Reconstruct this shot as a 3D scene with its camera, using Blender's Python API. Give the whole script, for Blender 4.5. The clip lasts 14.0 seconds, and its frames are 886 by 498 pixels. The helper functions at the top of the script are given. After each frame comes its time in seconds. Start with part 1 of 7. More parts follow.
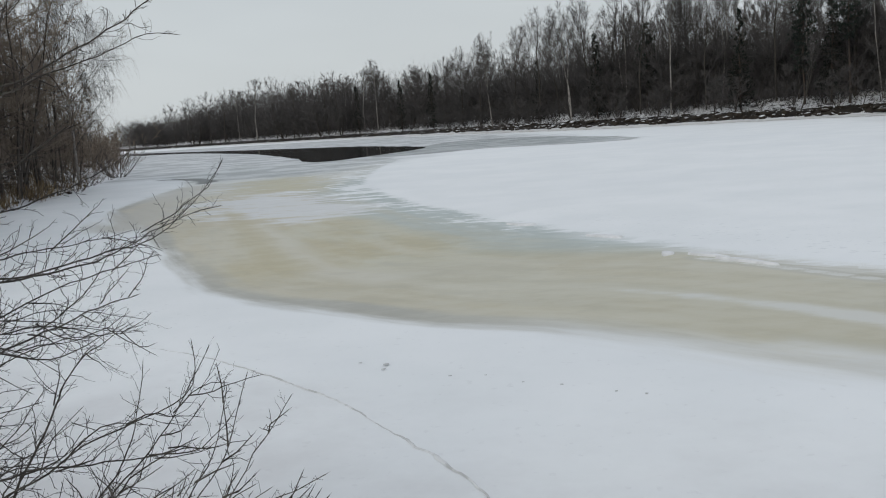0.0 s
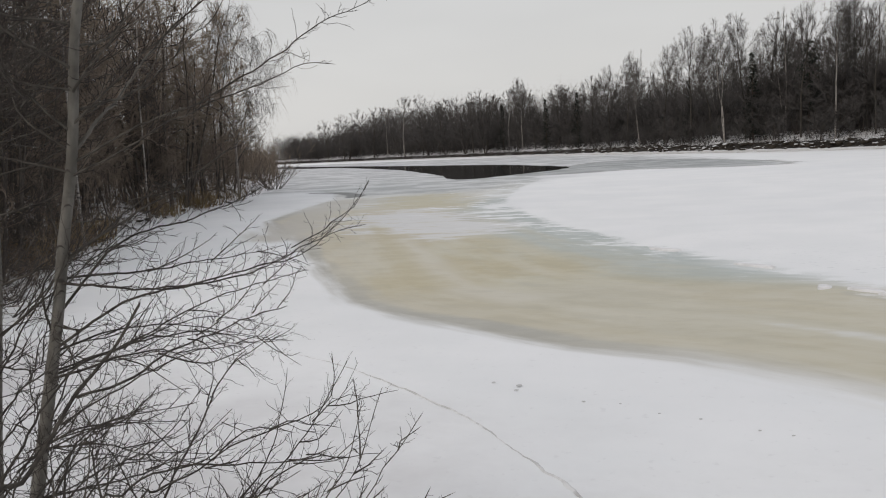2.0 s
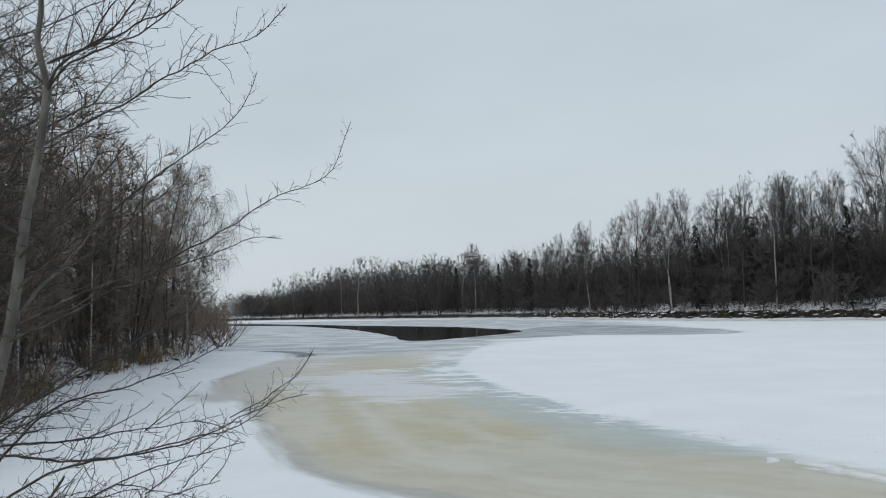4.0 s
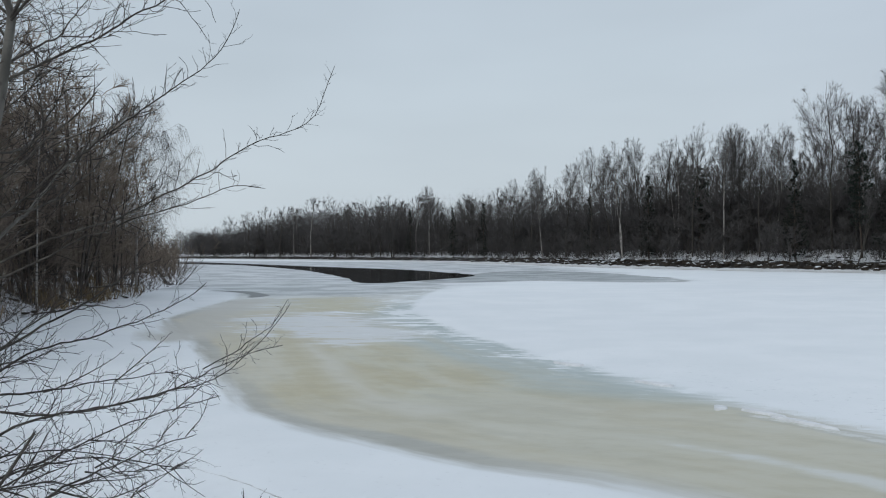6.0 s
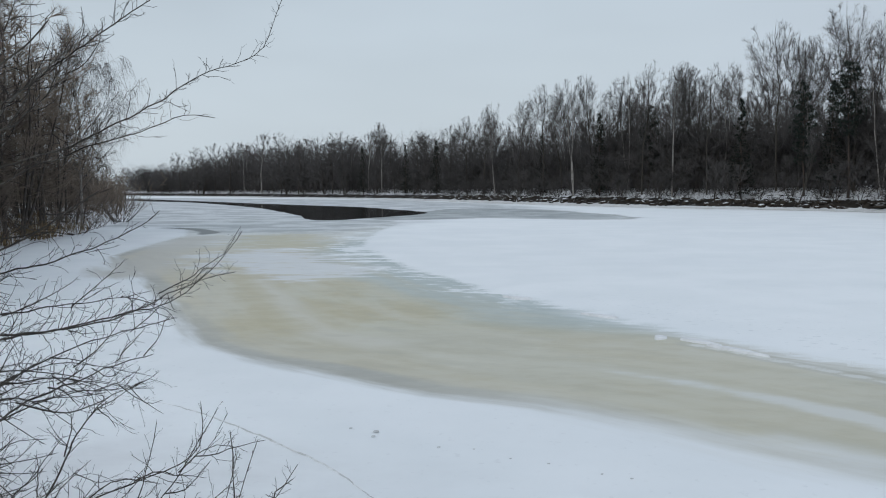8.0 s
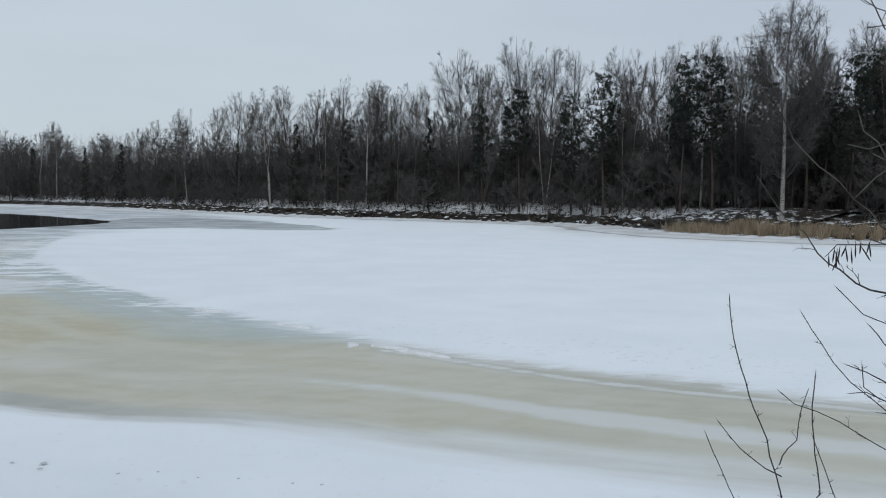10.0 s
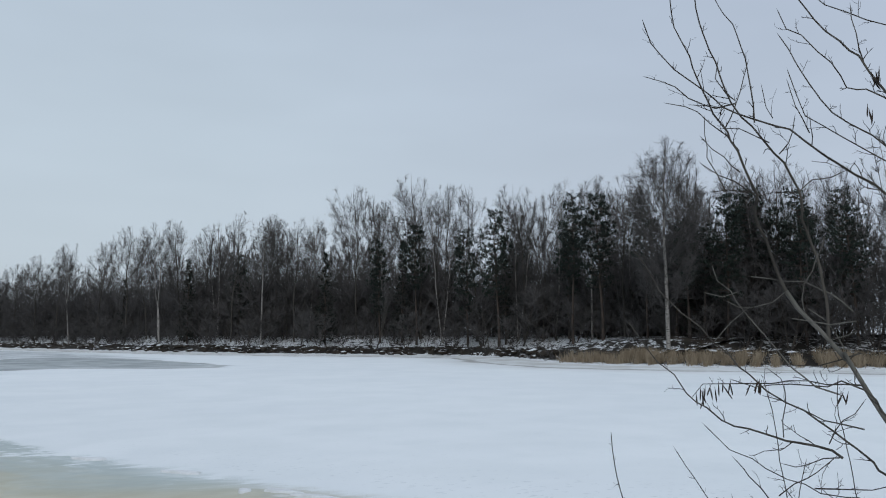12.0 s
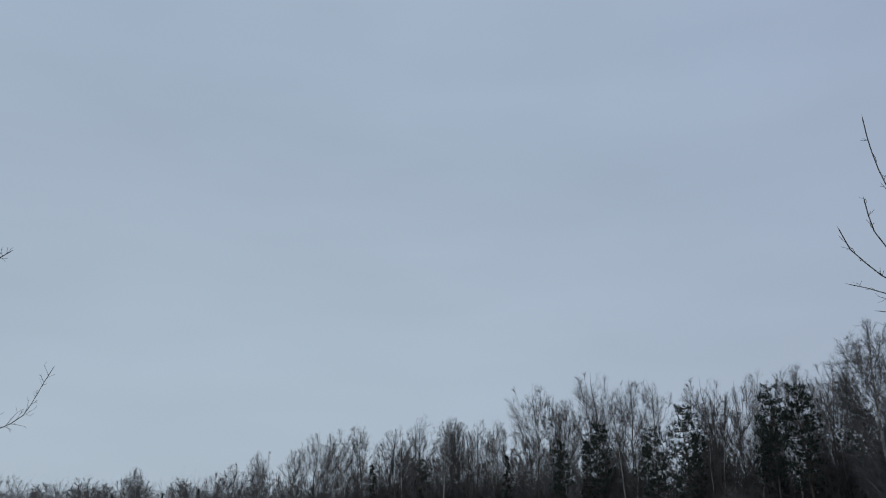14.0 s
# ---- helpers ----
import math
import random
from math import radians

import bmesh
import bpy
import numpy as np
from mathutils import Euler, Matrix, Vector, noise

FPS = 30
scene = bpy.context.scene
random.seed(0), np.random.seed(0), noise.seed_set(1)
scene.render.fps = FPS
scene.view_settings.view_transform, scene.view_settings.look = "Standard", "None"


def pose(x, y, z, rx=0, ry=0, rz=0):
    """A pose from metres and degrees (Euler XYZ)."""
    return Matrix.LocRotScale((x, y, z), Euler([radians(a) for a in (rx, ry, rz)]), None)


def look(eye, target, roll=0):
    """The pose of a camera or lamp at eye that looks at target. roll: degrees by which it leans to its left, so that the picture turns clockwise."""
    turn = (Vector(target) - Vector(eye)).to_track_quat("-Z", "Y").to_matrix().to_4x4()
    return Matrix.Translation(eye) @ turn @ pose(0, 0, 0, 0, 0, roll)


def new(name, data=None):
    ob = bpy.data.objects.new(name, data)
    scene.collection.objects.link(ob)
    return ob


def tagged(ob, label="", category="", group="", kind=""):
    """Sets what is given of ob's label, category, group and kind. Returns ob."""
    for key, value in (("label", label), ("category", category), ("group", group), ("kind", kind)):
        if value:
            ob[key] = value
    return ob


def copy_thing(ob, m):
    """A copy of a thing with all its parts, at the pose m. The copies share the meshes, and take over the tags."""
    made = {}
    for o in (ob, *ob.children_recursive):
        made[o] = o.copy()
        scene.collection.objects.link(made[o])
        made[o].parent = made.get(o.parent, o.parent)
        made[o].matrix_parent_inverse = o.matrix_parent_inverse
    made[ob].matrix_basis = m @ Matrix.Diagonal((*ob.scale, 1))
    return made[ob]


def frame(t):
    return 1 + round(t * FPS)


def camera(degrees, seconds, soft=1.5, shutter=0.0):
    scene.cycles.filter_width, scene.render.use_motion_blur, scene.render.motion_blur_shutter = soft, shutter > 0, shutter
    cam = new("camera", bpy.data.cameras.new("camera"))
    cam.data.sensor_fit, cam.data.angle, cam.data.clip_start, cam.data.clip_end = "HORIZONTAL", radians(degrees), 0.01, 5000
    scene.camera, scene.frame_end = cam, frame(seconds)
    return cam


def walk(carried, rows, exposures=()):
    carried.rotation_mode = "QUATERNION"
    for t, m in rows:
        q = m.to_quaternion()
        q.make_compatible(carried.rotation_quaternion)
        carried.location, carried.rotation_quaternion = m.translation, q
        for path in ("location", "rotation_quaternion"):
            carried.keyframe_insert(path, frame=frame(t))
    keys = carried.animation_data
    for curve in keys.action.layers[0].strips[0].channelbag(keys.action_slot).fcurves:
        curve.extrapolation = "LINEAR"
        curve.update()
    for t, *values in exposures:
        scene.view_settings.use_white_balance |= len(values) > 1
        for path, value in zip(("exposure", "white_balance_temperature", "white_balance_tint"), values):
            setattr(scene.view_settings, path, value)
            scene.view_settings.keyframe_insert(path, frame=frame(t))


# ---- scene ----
PATH = [
    (0, pose(-0.014, 0.185, 2.874, 80.945, 4.291, 2.331)),
    (0.5, pose(-0.048, 0.189, 2.881, 80.540, 4.204, 8.405)),
    (1, pose(-0.030, 0.160, 2.897, 81.897, 3.885, 12.800)),
    (1.5, pose(-0.024, 0.167, 2.887, 81.599, 3.557, 12.906)),
    (2, pose(0.012, 0.143, 2.910, 82.913, 3.312, 12.508)),
    (2.5, pose(0.043, 0.144, 2.928, 85.778, 3.016, 10.548)),
    (3, pose(0.080, 0.085, 2.955, 91.382, 2.928, 9.941)),
    (3.5, pose(0.078, 0.093, 2.963, 92.976, 2.821, 9.558)),
    (3.7, pose(0.080, 0.089, 2.966, 93.518, 2.215, 9.632)),
    (5.8, pose(-0.066, 0.167, 3.030, 95.241, 0.540, 6.436)),
    (6, pose(-0.087, 0.170, 3.034, 90.046, 0.547, 5.904)),
    (6.5, pose(-0.077, 0.056, 3.002, 85.343, 0.502, 4.830)),
    (7, pose(-0.061, 0.103, 3.005, 85.229, 0.668, 4.647)),
    (7.2, pose(-0.056, 0.069, 2.989, 85.237, 0.586, 4.472)),
    (9.3, pose(0.034, -0.077, 2.994, 86.686, -0.397, -10.796)),
    (9.5, pose(0.044, -0.084, 2.988, 86.622, -0.740, -14.369)),
    (10, pose(0.047, -0.093, 2.988, 86.418, -0.774, -18.667)),
    (10.5, pose(0.059, -0.093, 2.986, 86.531, -0.910, -21.090)),
    (11, pose(0.055, -0.106, 2.992, 86.662, -1.027, -22.508)),
    (11.5, pose(0.037, -0.151, 3.012, 89.052, -0.721, -24.933)),
    (12, pose(0.009, -0.218, 3.039, 95.896, 0.142, -25.919)),
    (12.5, pose(-0.003, -0.231, 3.038, 98.017, 0.213, -25.650)),
    (13, pose(-0.042, -0.256, 3.056, 100.169, 1.200, -22.272)),
    (13.5, pose(-0.070, -0.258, 3.114, 106.344, 0.247, -15.990)),
    (14, pose(-0.043, -0.229, 3.127, 109.960, 0.053, -13.239)),
]
LIGHTING = [(0.0, -0.03, 6950, 12), (0.6, 0.01, 6880, 11), (1.0, 0.04, 7000, 11), (1.6, 0.06, 7330, 15), (2.6, 0.08, 7640, 18), (3.1, 0.05, 7150, 14), (3.5, 0.05, 6830, 10), (5.8, -0.02, 6450, 10), (6.3, 0.0, 6430, 10),
            (11.3, 0.0, 6400, 10), (12.2, -0.05, 6250, 10), (13.2, -0.12, 6150, 10), (14.0, -0.36, 6000, 10)]
cam = camera(57.65, 14.0, soft=1.05)
walk(cam, PATH, LIGHTING)

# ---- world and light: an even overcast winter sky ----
world = bpy.data.worlds.new("overcast_sky")
scene.world = world
world.use_nodes = True
wn, wl = world.node_tree.nodes, world.node_tree.links
wn.clear()
sky = wn.new("ShaderNodeTexSky")
sky.sky_type, sky.sun_disc = "NISHITA", False
sky.sun_elevation, sky.sun_rotation = radians(24), radians(205)
sky.air_density, sky.dust_density, sky.ozone_density = 1.0, 3.0, 1.0
wtc = wn.new("ShaderNodeTexCoord")
wsep = wn.new("ShaderNodeSeparateXYZ")
wl.new(wtc.outputs["Generated"], wsep.inputs[0])
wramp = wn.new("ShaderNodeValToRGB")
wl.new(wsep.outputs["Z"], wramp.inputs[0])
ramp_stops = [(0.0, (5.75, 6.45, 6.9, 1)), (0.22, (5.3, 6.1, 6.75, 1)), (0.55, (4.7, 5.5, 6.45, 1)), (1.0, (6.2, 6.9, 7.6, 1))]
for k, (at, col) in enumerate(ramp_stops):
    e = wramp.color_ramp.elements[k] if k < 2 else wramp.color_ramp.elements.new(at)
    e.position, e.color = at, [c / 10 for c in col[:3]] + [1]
wcloud = wn.new("ShaderNodeTexNoise")
wcloud.inputs["Scale"].default_value, wcloud.inputs["Detail"].default_value = 2.2, 3
wmap = wn.new("ShaderNodeMapping")
wmap.inputs["Scale"].default_value = (1, 1, 3.5)
wl.new(wtc.outputs["Generated"], wmap.inputs[0])
wl.new(wmap.outputs[0], wcloud.inputs["Vector"])
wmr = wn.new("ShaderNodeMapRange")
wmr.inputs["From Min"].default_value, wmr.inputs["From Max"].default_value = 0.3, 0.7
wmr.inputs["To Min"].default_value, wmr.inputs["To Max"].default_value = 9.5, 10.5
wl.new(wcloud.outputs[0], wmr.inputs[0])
weast = wn.new("ShaderNodeMapRange")
weast.interpolation_type = "SMOOTHSTEP"
weast.inputs["From Min"].default_value, weast.inputs["From Max"].default_value = 0.05, 0.95
wl.new(wsep.outputs["X"], weast.inputs[0])
wtint = wn.new("ShaderNodeMix")
wtint.data_type, wtint.blend_type = "RGBA", "MULTIPLY"
wtint.inputs[7].default_value = (0.97, 0.952, 1.0, 1)
wl.new(weast.outputs[0], wtint.inputs[0])
wl.new(wramp.outputs[0], wtint.inputs[6])
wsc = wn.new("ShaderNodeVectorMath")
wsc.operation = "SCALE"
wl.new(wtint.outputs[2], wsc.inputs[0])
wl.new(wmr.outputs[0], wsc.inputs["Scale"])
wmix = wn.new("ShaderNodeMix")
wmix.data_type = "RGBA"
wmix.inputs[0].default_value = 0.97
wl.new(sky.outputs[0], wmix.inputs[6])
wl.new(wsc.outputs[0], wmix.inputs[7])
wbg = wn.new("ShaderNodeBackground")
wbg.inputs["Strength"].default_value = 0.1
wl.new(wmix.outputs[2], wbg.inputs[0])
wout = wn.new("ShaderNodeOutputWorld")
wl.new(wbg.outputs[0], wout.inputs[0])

sun_data = bpy.data.lights.new("sun", "SUN")
sun_data.energy, sun_data.angle, sun_data.color = 0.6, radians(25), (1.0, 0.97, 0.93)
sun = new("sun", sun_data)
sun.matrix_world = look((0, 0, 60), (0 + math.sin(radians(25)) * 40, 0 + math.cos(radians(25)) * 40, 60 - 24))


# ---- materials ----
class Nodes:
    """A small helper round one material's node tree."""

    def __init__(self, name, rough=0.8, spec=0.3):
        self.mat = bpy.data.materials.new(name)
        self.mat.use_nodes = True
        self.t = self.mat.node_tree
        self.b = self.t.nodes["Principled BSDF"]
        self.b.inputs["Roughness"].default_value = rough
        self.b.inputs["Specular IOR Level"].default_value = spec

    def put(self, socket, value):
        if hasattr(value, "is_linked") or isinstance(value, bpy.types.NodeSocket):
            self.t.links.new(value, socket)
        else:
            socket.default_value = value

    def math(self, op, a, b=0.0):
        n = self.t.nodes.new("ShaderNodeMath")
        n.operation = op
        self.put(n.inputs[0], a)
        self.put(n.inputs[1], b)
        return n.outputs[0]

    def step(self, v, lo, hi, a=0.0, b=1.0):
        n = self.t.nodes.new("ShaderNodeMapRange")
        n.interpolation_type = "SMOOTHSTEP"
        self.put(n.inputs[0], v)
        for k, x in zip((1, 2, 3, 4), (lo, hi, a, b)):
            n.inputs[k].default_value = x
        return n.outputs[0]

    def mix(self, f, a, b):
        n = self.t.nodes.new("ShaderNodeMix")
        n.data_type = "RGBA"
        self.put(n.inputs[0], f)
        self.put(n.inputs[6], a if isinstance(a, bpy.types.NodeSocket) else (*a, 1))
        self.put(n.inputs[7], b if isinstance(b, bpy.types.NodeSocket) else (*b, 1))
        return n.outputs[2]

    def attr(self, name, vector=False):
        n = self.t.nodes.new("ShaderNodeAttribute")
        n.attribute_name = name
        return n.outputs["Vector" if vector else "Fac"]

    def coord(self, stretch=(1, 1, 1), source=None):
        if source is None:
            source = self.t.nodes.new("ShaderNodeTexCoord").outputs["Object"]
        m = self.t.nodes.new("ShaderNodeMapping")
        m.inputs["Scale"].default_value = stretch
        self.t.links.new(source, m.inputs[0])
        return m.outputs[0]

    def noise(self, vec, scale, detail=4, rough=0.55):
        n = self.t.nodes.new("ShaderNodeTexNoise")
        n.inputs["Scale"].default_value, n.inputs["Detail"].default_value, n.inputs["Roughness"].default_value = scale, detail, rough
        self.t.links.new(vec, n.inputs["Vector"])
        return n.outputs[0]

    def normal_z(self):
        g = self.t.nodes.new("ShaderNodeNewGeometry")
        s = self.t.nodes.new("ShaderNodeSeparateXYZ")
        self.t.links.new(g.outputs["Normal"], s.inputs[0])
        return s.outputs["Z"]

    def plan_x(self):
        s = self.t.nodes.new("ShaderNodeSeparateXYZ")
        self.t.links.new(self.t.nodes.new("ShaderNodeTexCoord").outputs["Object"], s.inputs[0])
        return s.outputs["X"]

    def random(self):
        return self.t.nodes.new("ShaderNodeObjectInfo").outputs["Random"]

    def bump(self, height, strength, distance):
        n = self.t.nodes.new("ShaderNodeBump")
        n.inputs["Strength"].default_value, n.inputs["Distance"].default_value = strength, distance
        self.t.links.new(height, n.inputs["Height"])
        self.t.links.new(n.outputs[0], self.b.inputs["Normal"])

    def colour(self, c):
        self.put(self.b.inputs["Base Color"], c)
        return self.mat


def bark(name, low, high, scale=6.0, spread=0.25):
    """Wood or bark in two tones, a little different from one tree to the next."""
    g = Nodes(name, 0.85, 0.2)
    v = g.coord((1, 1, 0.25))
    a, b = g.noise(v, scale, 5), g.noise(v, scale * 0.15, 3)
    c = g.mix(g.step(a, 0.35, 0.65), low, high)
    c = g.mix(g.math("MULTIPLY", g.step(b, 0.4, 0.7), 0.35), c, tuple(x * 0.6 for x in low))
    c = g.mix(g.math("MULTIPLY", g.random(), spread), c, tuple(x * 0.55 for x in low))
    return g.colour(c)


def birch_bark(name="birch_bark"):
    """White bark with dark lenticel bands and a dark rough foot."""
    g = Nodes(name, 0.7, 0.3)
    v = g.coord((3, 3, 14))
    bands = g.step(g.noise(v, 1.4, 4), 0.52, 0.66)
    blots = g.step(g.noise(g.coord((1, 1, 0.5)), 1.6, 3), 0.48, 0.7)
    c = g.mix(bands, (0.33, 0.31, 0.285), (0.06, 0.05, 0.045))
    return g.colour(g.mix(g.math("MULTIPLY", blots, 0.85), c, (0.07, 0.06, 0.054)))


def smooth_bark(name="grey_green_bark"):
    """Pale grey-green young bark with dark knots and fine rings."""
    g = Nodes(name, 0.6, 0.3)
    v = g.coord((1, 1, 0.35))
    c = g.mix(g.step(g.noise(v, 14, 5), 0.3, 0.7), (0.085, 0.079, 0.067), (0.17, 0.161, 0.14))
    ring = g.step(g.noise(g.coord((6, 6, 60)), 1.0, 3), 0.6, 0.72)
    c = g.mix(g.math("MULTIPLY", ring, 0.5), c, (0.09, 0.08, 0.07))
    c = g.mix(g.math("MULTIPLY", g.step(g.noise(v, 45, 4), 0.5, 0.68), 0.4), c, (0.07, 0.064, 0.056))
    knot = g.step(g.noise(g.coord((4, 4, 4)), 2.3, 2), 0.64, 0.7)
    c = g.mix(knot, c, (0.05, 0.043, 0.038))
    g.bump(g.noise(v, 60, 4), 0.3, 0.004)
    return g.colour(c)


def needles(name, low, high):
    g = Nodes(name, 0.8, 0.2)
    v = g.coord()
    c = g.mix(g.step(g.noise(v, 1.3, 4), 0.35, 0.65), low, high)
    return g.colour(g.mix(g.math("MULTIPLY", g.random(), 0.4), c, tuple(0.6 * x for x in low)))


def ice_material():
    """Snow, thawed yellow overflow ice, grey wet ice: laid out by the distances stored on the sheet."""
    g = Nodes("river_ice", 0.75, 0.3)
    xy = g.coord()
    flow = g.coord((0.16, 1.0, 1.0), g.attr("flow", True))
    n_big, n_mid, n_fine = g.noise(xy, 0.35, 5), g.noise(flow, 1.1, 6), g.noise(flow, 3.2, 6)
    n_long = g.noise(g.coord((0.05, 0.55, 1.0), g.attr("flow", True)), 1.0, 5)
    n_blot = g.noise(g.coord((0.16, 0.42, 1.0), g.attr("flow", True)), 0.8, 5, 0.6)
    n_tint = g.noise(g.coord((0.5, 1.0, 1.0)), 0.16, 4)
    n_far, n_wide = g.noise(g.coord((0.2, 0.26, 1.0)), 1.0, 7, 0.66), g.noise(g.coord((0.05, 0.09, 1.0)), 1.0, 5, 0.6)
    wob = g.math("SUBTRACT", n_mid, 0.5)
    wob_far = g.math("SUBTRACT", n_far, 0.5)
    wob2 = g.math("SUBTRACT", n_fine, 0.5)
    tongues = g.math("SUBTRACT", g.noise(g.coord((0.16, 1.0, 1.0)), 0.5, 5, 0.6), 0.5)
    teeth = g.math("SUBTRACT", g.noise(g.coord((0.45, 1.2, 1.0)), 1.3, 7, 0.7), 0.5)
    far = g.attr("feather")
    feather = g.math("MULTIPLY", g.math("ADD", g.math("MULTIPLY", tongues, 5.0), g.math("MULTIPLY", teeth, 11.0)), far)

    def edge(name, lo, hi, a=1.6, b=0.7):
        d = g.math("ADD", g.attr(name), g.math("MULTIPLY", wob_far if name in ("north", "upper", "wet") else wob, a))
        return g.step(g.math("ADD", d, g.math("MULTIPLY", wob2, b)), lo, hi)

    snow = g.mix(g.step(n_big, 0.35, 0.65), (0.875, 0.905, 0.915), (0.915, 0.94, 0.95))
    snow = g.mix(g.math("MULTIPLY", g.step(g.noise(g.coord((1.0, 1.25, 1)), 0.42, 6), 0.48, 0.72), 0.2), snow, (0.77, 0.81, 0.83))
    snow = g.mix(g.math("MULTIPLY", g.step(n_wide, 0.42, 0.66), 0.25), snow, (0.76, 0.8, 0.83))
    snow = g.mix(g.math("MULTIPLY", g.step(g.noise(xy, 9, 4), 0.62, 0.72), 0.25), snow, (0.66, 0.68, 0.70))
    tan, ochre, pale, rim, blue = (0.58, 0.553, 0.42), (0.515, 0.455, 0.28), (0.67, 0.645, 0.55), (0.46, 0.455, 0.405), (0.455, 0.525, 0.52)
    pool = g.mix(g.step(n_blot, 0.42, 0.6), tan, ochre)
    east = g.math("ADD", g.plan_x(), g.math("MULTIPLY", g.math("SUBTRACT", n_tint, 0.5), 14.0))
    pool = g.mix(g.step(east, -1.0, 6.0, 0.0, 0.5), pool, (0.55, 0.55, 0.435))
    pool = g.mix(g.step(east, -3.0, -10.0, 0.0, 0.5), pool, (0.645, 0.595, 0.49))
    pool = g.mix(g.math("MULTIPLY", g.step(n_long, 0.52, 0.72), 0.4), pool, pale)
    pool = g.mix(g.math("MULTIPLY", g.step(n_mid, 0.52, 0.78), 0.3), pool, pale)
    pool = g.mix(g.math("MULTIPLY", g.step(n_fine, 0.45, 0.75), 0.2), pool, rim)
    pool = g.mix(g.math("MULTIPLY", g.step(far, 0.48, 0.28), 0.45), pool, g.mix(g.step(n_mid, 0.35, 0.65), (0.5, 0.47, 0.38), (0.64, 0.615, 0.53)))
    inner = g.math("MULTIPLY", g.attr("pool"), -1.0)
    rimfac = g.step(g.math("ADD", inner, g.math("MULTIPLY", wob, 1.3)), 0.3, 0.85, 1.0, 0.0)
    pool = g.mix(g.math("MULTIPLY", rimfac, g.step(g.plan_x(), 3.5, -2.0, 0.35, 0.95)), pool, (0.425, 0.42, 0.375))
    bfac = g.step(g.math("ADD", g.attr("field"), g.math("MULTIPLY", wob, 4.0)), 0.6, 4.2, 0.95, 0.0)
    pool = g.mix(g.math("MULTIPLY", bfac, g.step(far, 0.28, 0.5)), pool, blue)
    upper = g.mix(g.step(n_far, 0.4, 0.58), (0.56, 0.565, 0.53), (0.72, 0.73, 0.71))
    pool = g.mix(edge("upper", 2.0, -3.0, 4.0), pool, upper)
    pool = g.mix(edge("north", 2.5, -4.0, 9.0), pool, g.mix(g.step(n_far, 0.4, 0.6), (0.36, 0.39, 0.4), (0.65, 0.675, 0.69)))
    soft_ochre = g.math("ADD", g.attr("ochre"), g.math("MULTIPLY", feather, 0.6))
    pool = g.mix(g.math("MULTIPLY", g.step(soft_ochre, 1.5, -1.5), 0.85), pool, (0.55, 0.505, 0.33))
    soft_patch = g.math("ADD", g.attr("patch"), g.math("MULTIPLY", feather, 0.7))
    pool = g.mix(g.math("MULTIPLY", g.step(soft_patch, 1.2, -1.0), 0.95), pool, (0.76, 0.775, 0.785))
    rough = g.noise(g.coord((0.8, 1.6, 1.0)), 1.1, 7, 0.68)
    swirl = g.math("ADD", g.math("MULTIPLY", wob, 1.3), g.math("MULTIPLY", g.math("SUBTRACT", rough, 0.5), 0.9))
    pool = g.mix(g.math("MULTIPLY", g.step(g.math("ADD", g.attr("ribbon"), swirl), 0.5, -0.2), 0.6), pool, (0.675, 0.65, 0.565))
    pool = g.mix(g.math("MULTIPLY", g.step(g.math("ADD", g.attr("vein"), swirl), 0.35, -0.45), 0.7), pool, (0.52, 0.462, 0.29))
    pool = g.mix(g.math("MULTIPLY", g.step(rough, 0.42, 0.62), 0.22), pool, (0.675, 0.675, 0.6))
    pool = g.mix(g.math("MULTIPLY", g.step(rough, 0.5, 0.34), 0.2), pool, (0.42, 0.42, 0.36))
    torn = g.math("ADD", g.attr("streak"), g.math("ADD", g.math("MULTIPLY", wob, 0.4), g.math("MULTIPLY", g.math("SUBTRACT", rough, 0.5), 0.75)))
    pool = g.mix(g.math("MULTIPLY", g.step(torn, 0.2, -0.14), 0.8), pool, (0.735, 0.745, 0.715))
    torn = g.math("ADD", g.attr("smear"), g.math("MULTIPLY", g.math("SUBTRACT", rough, 0.5), 1.6))
    pool = g.mix(g.math("MULTIPLY", g.step(torn, 0.35, -0.3), 0.6), pool, (0.72, 0.735, 0.715))
    north_snow = g.mix(g.step(n_far, 0.4, 0.6), (0.34, 0.36, 0.37), (0.62, 0.64, 0.65))
    snow = g.mix(g.math("MULTIPLY", edge("north", 2.0, -6.0, 6.0), 0.8), snow, north_snow)
    crisp, soft = edge("pool", -0.32, 0.28, 0.9, 0.6), edge("pool", -0.95, 0.6, 1.3, 0.7)
    west = g.step(g.plan_x(), 3.0, -1.5)
    c = g.mix(g.math("ADD", g.math("MULTIPLY", crisp, west), g.math("MULTIPLY", soft, g.math("SUBTRACT", 1.0, west))), pool, snow)
    bits = g.math("SUBTRACT", g.noise(g.coord((0.5, 1.9, 1.0)), 2.4, 6, 0.7), 0.5)
    rag = g.math("ADD", g.math("ADD", g.attr("field"), feather), g.math("MULTIPLY", bits, 1.8))
    veil = g.math("MULTIPLY", g.step(rag, 1.7, -0.1), g.step(n_fine, 0.42, 0.66))
    c = g.mix(g.math("MULTIPLY", veil, 0.45), c, snow)
    c = g.mix(g.step(rag, 0.38, -0.4), c, snow)
    # Grey spots paint the shade inside small dents of the snowfield.
    dent_shade = g.math("MULTIPLY", g.math("MULTIPLY", g.step(g.attr("field"), -0.3, -0.9), g.step(g.attr("field"), -4.5, -1.5)), g.step(g.noise(g.coord((1.0, 1.6, 1.0)), 4.5, 3), 0.61, 0.67))
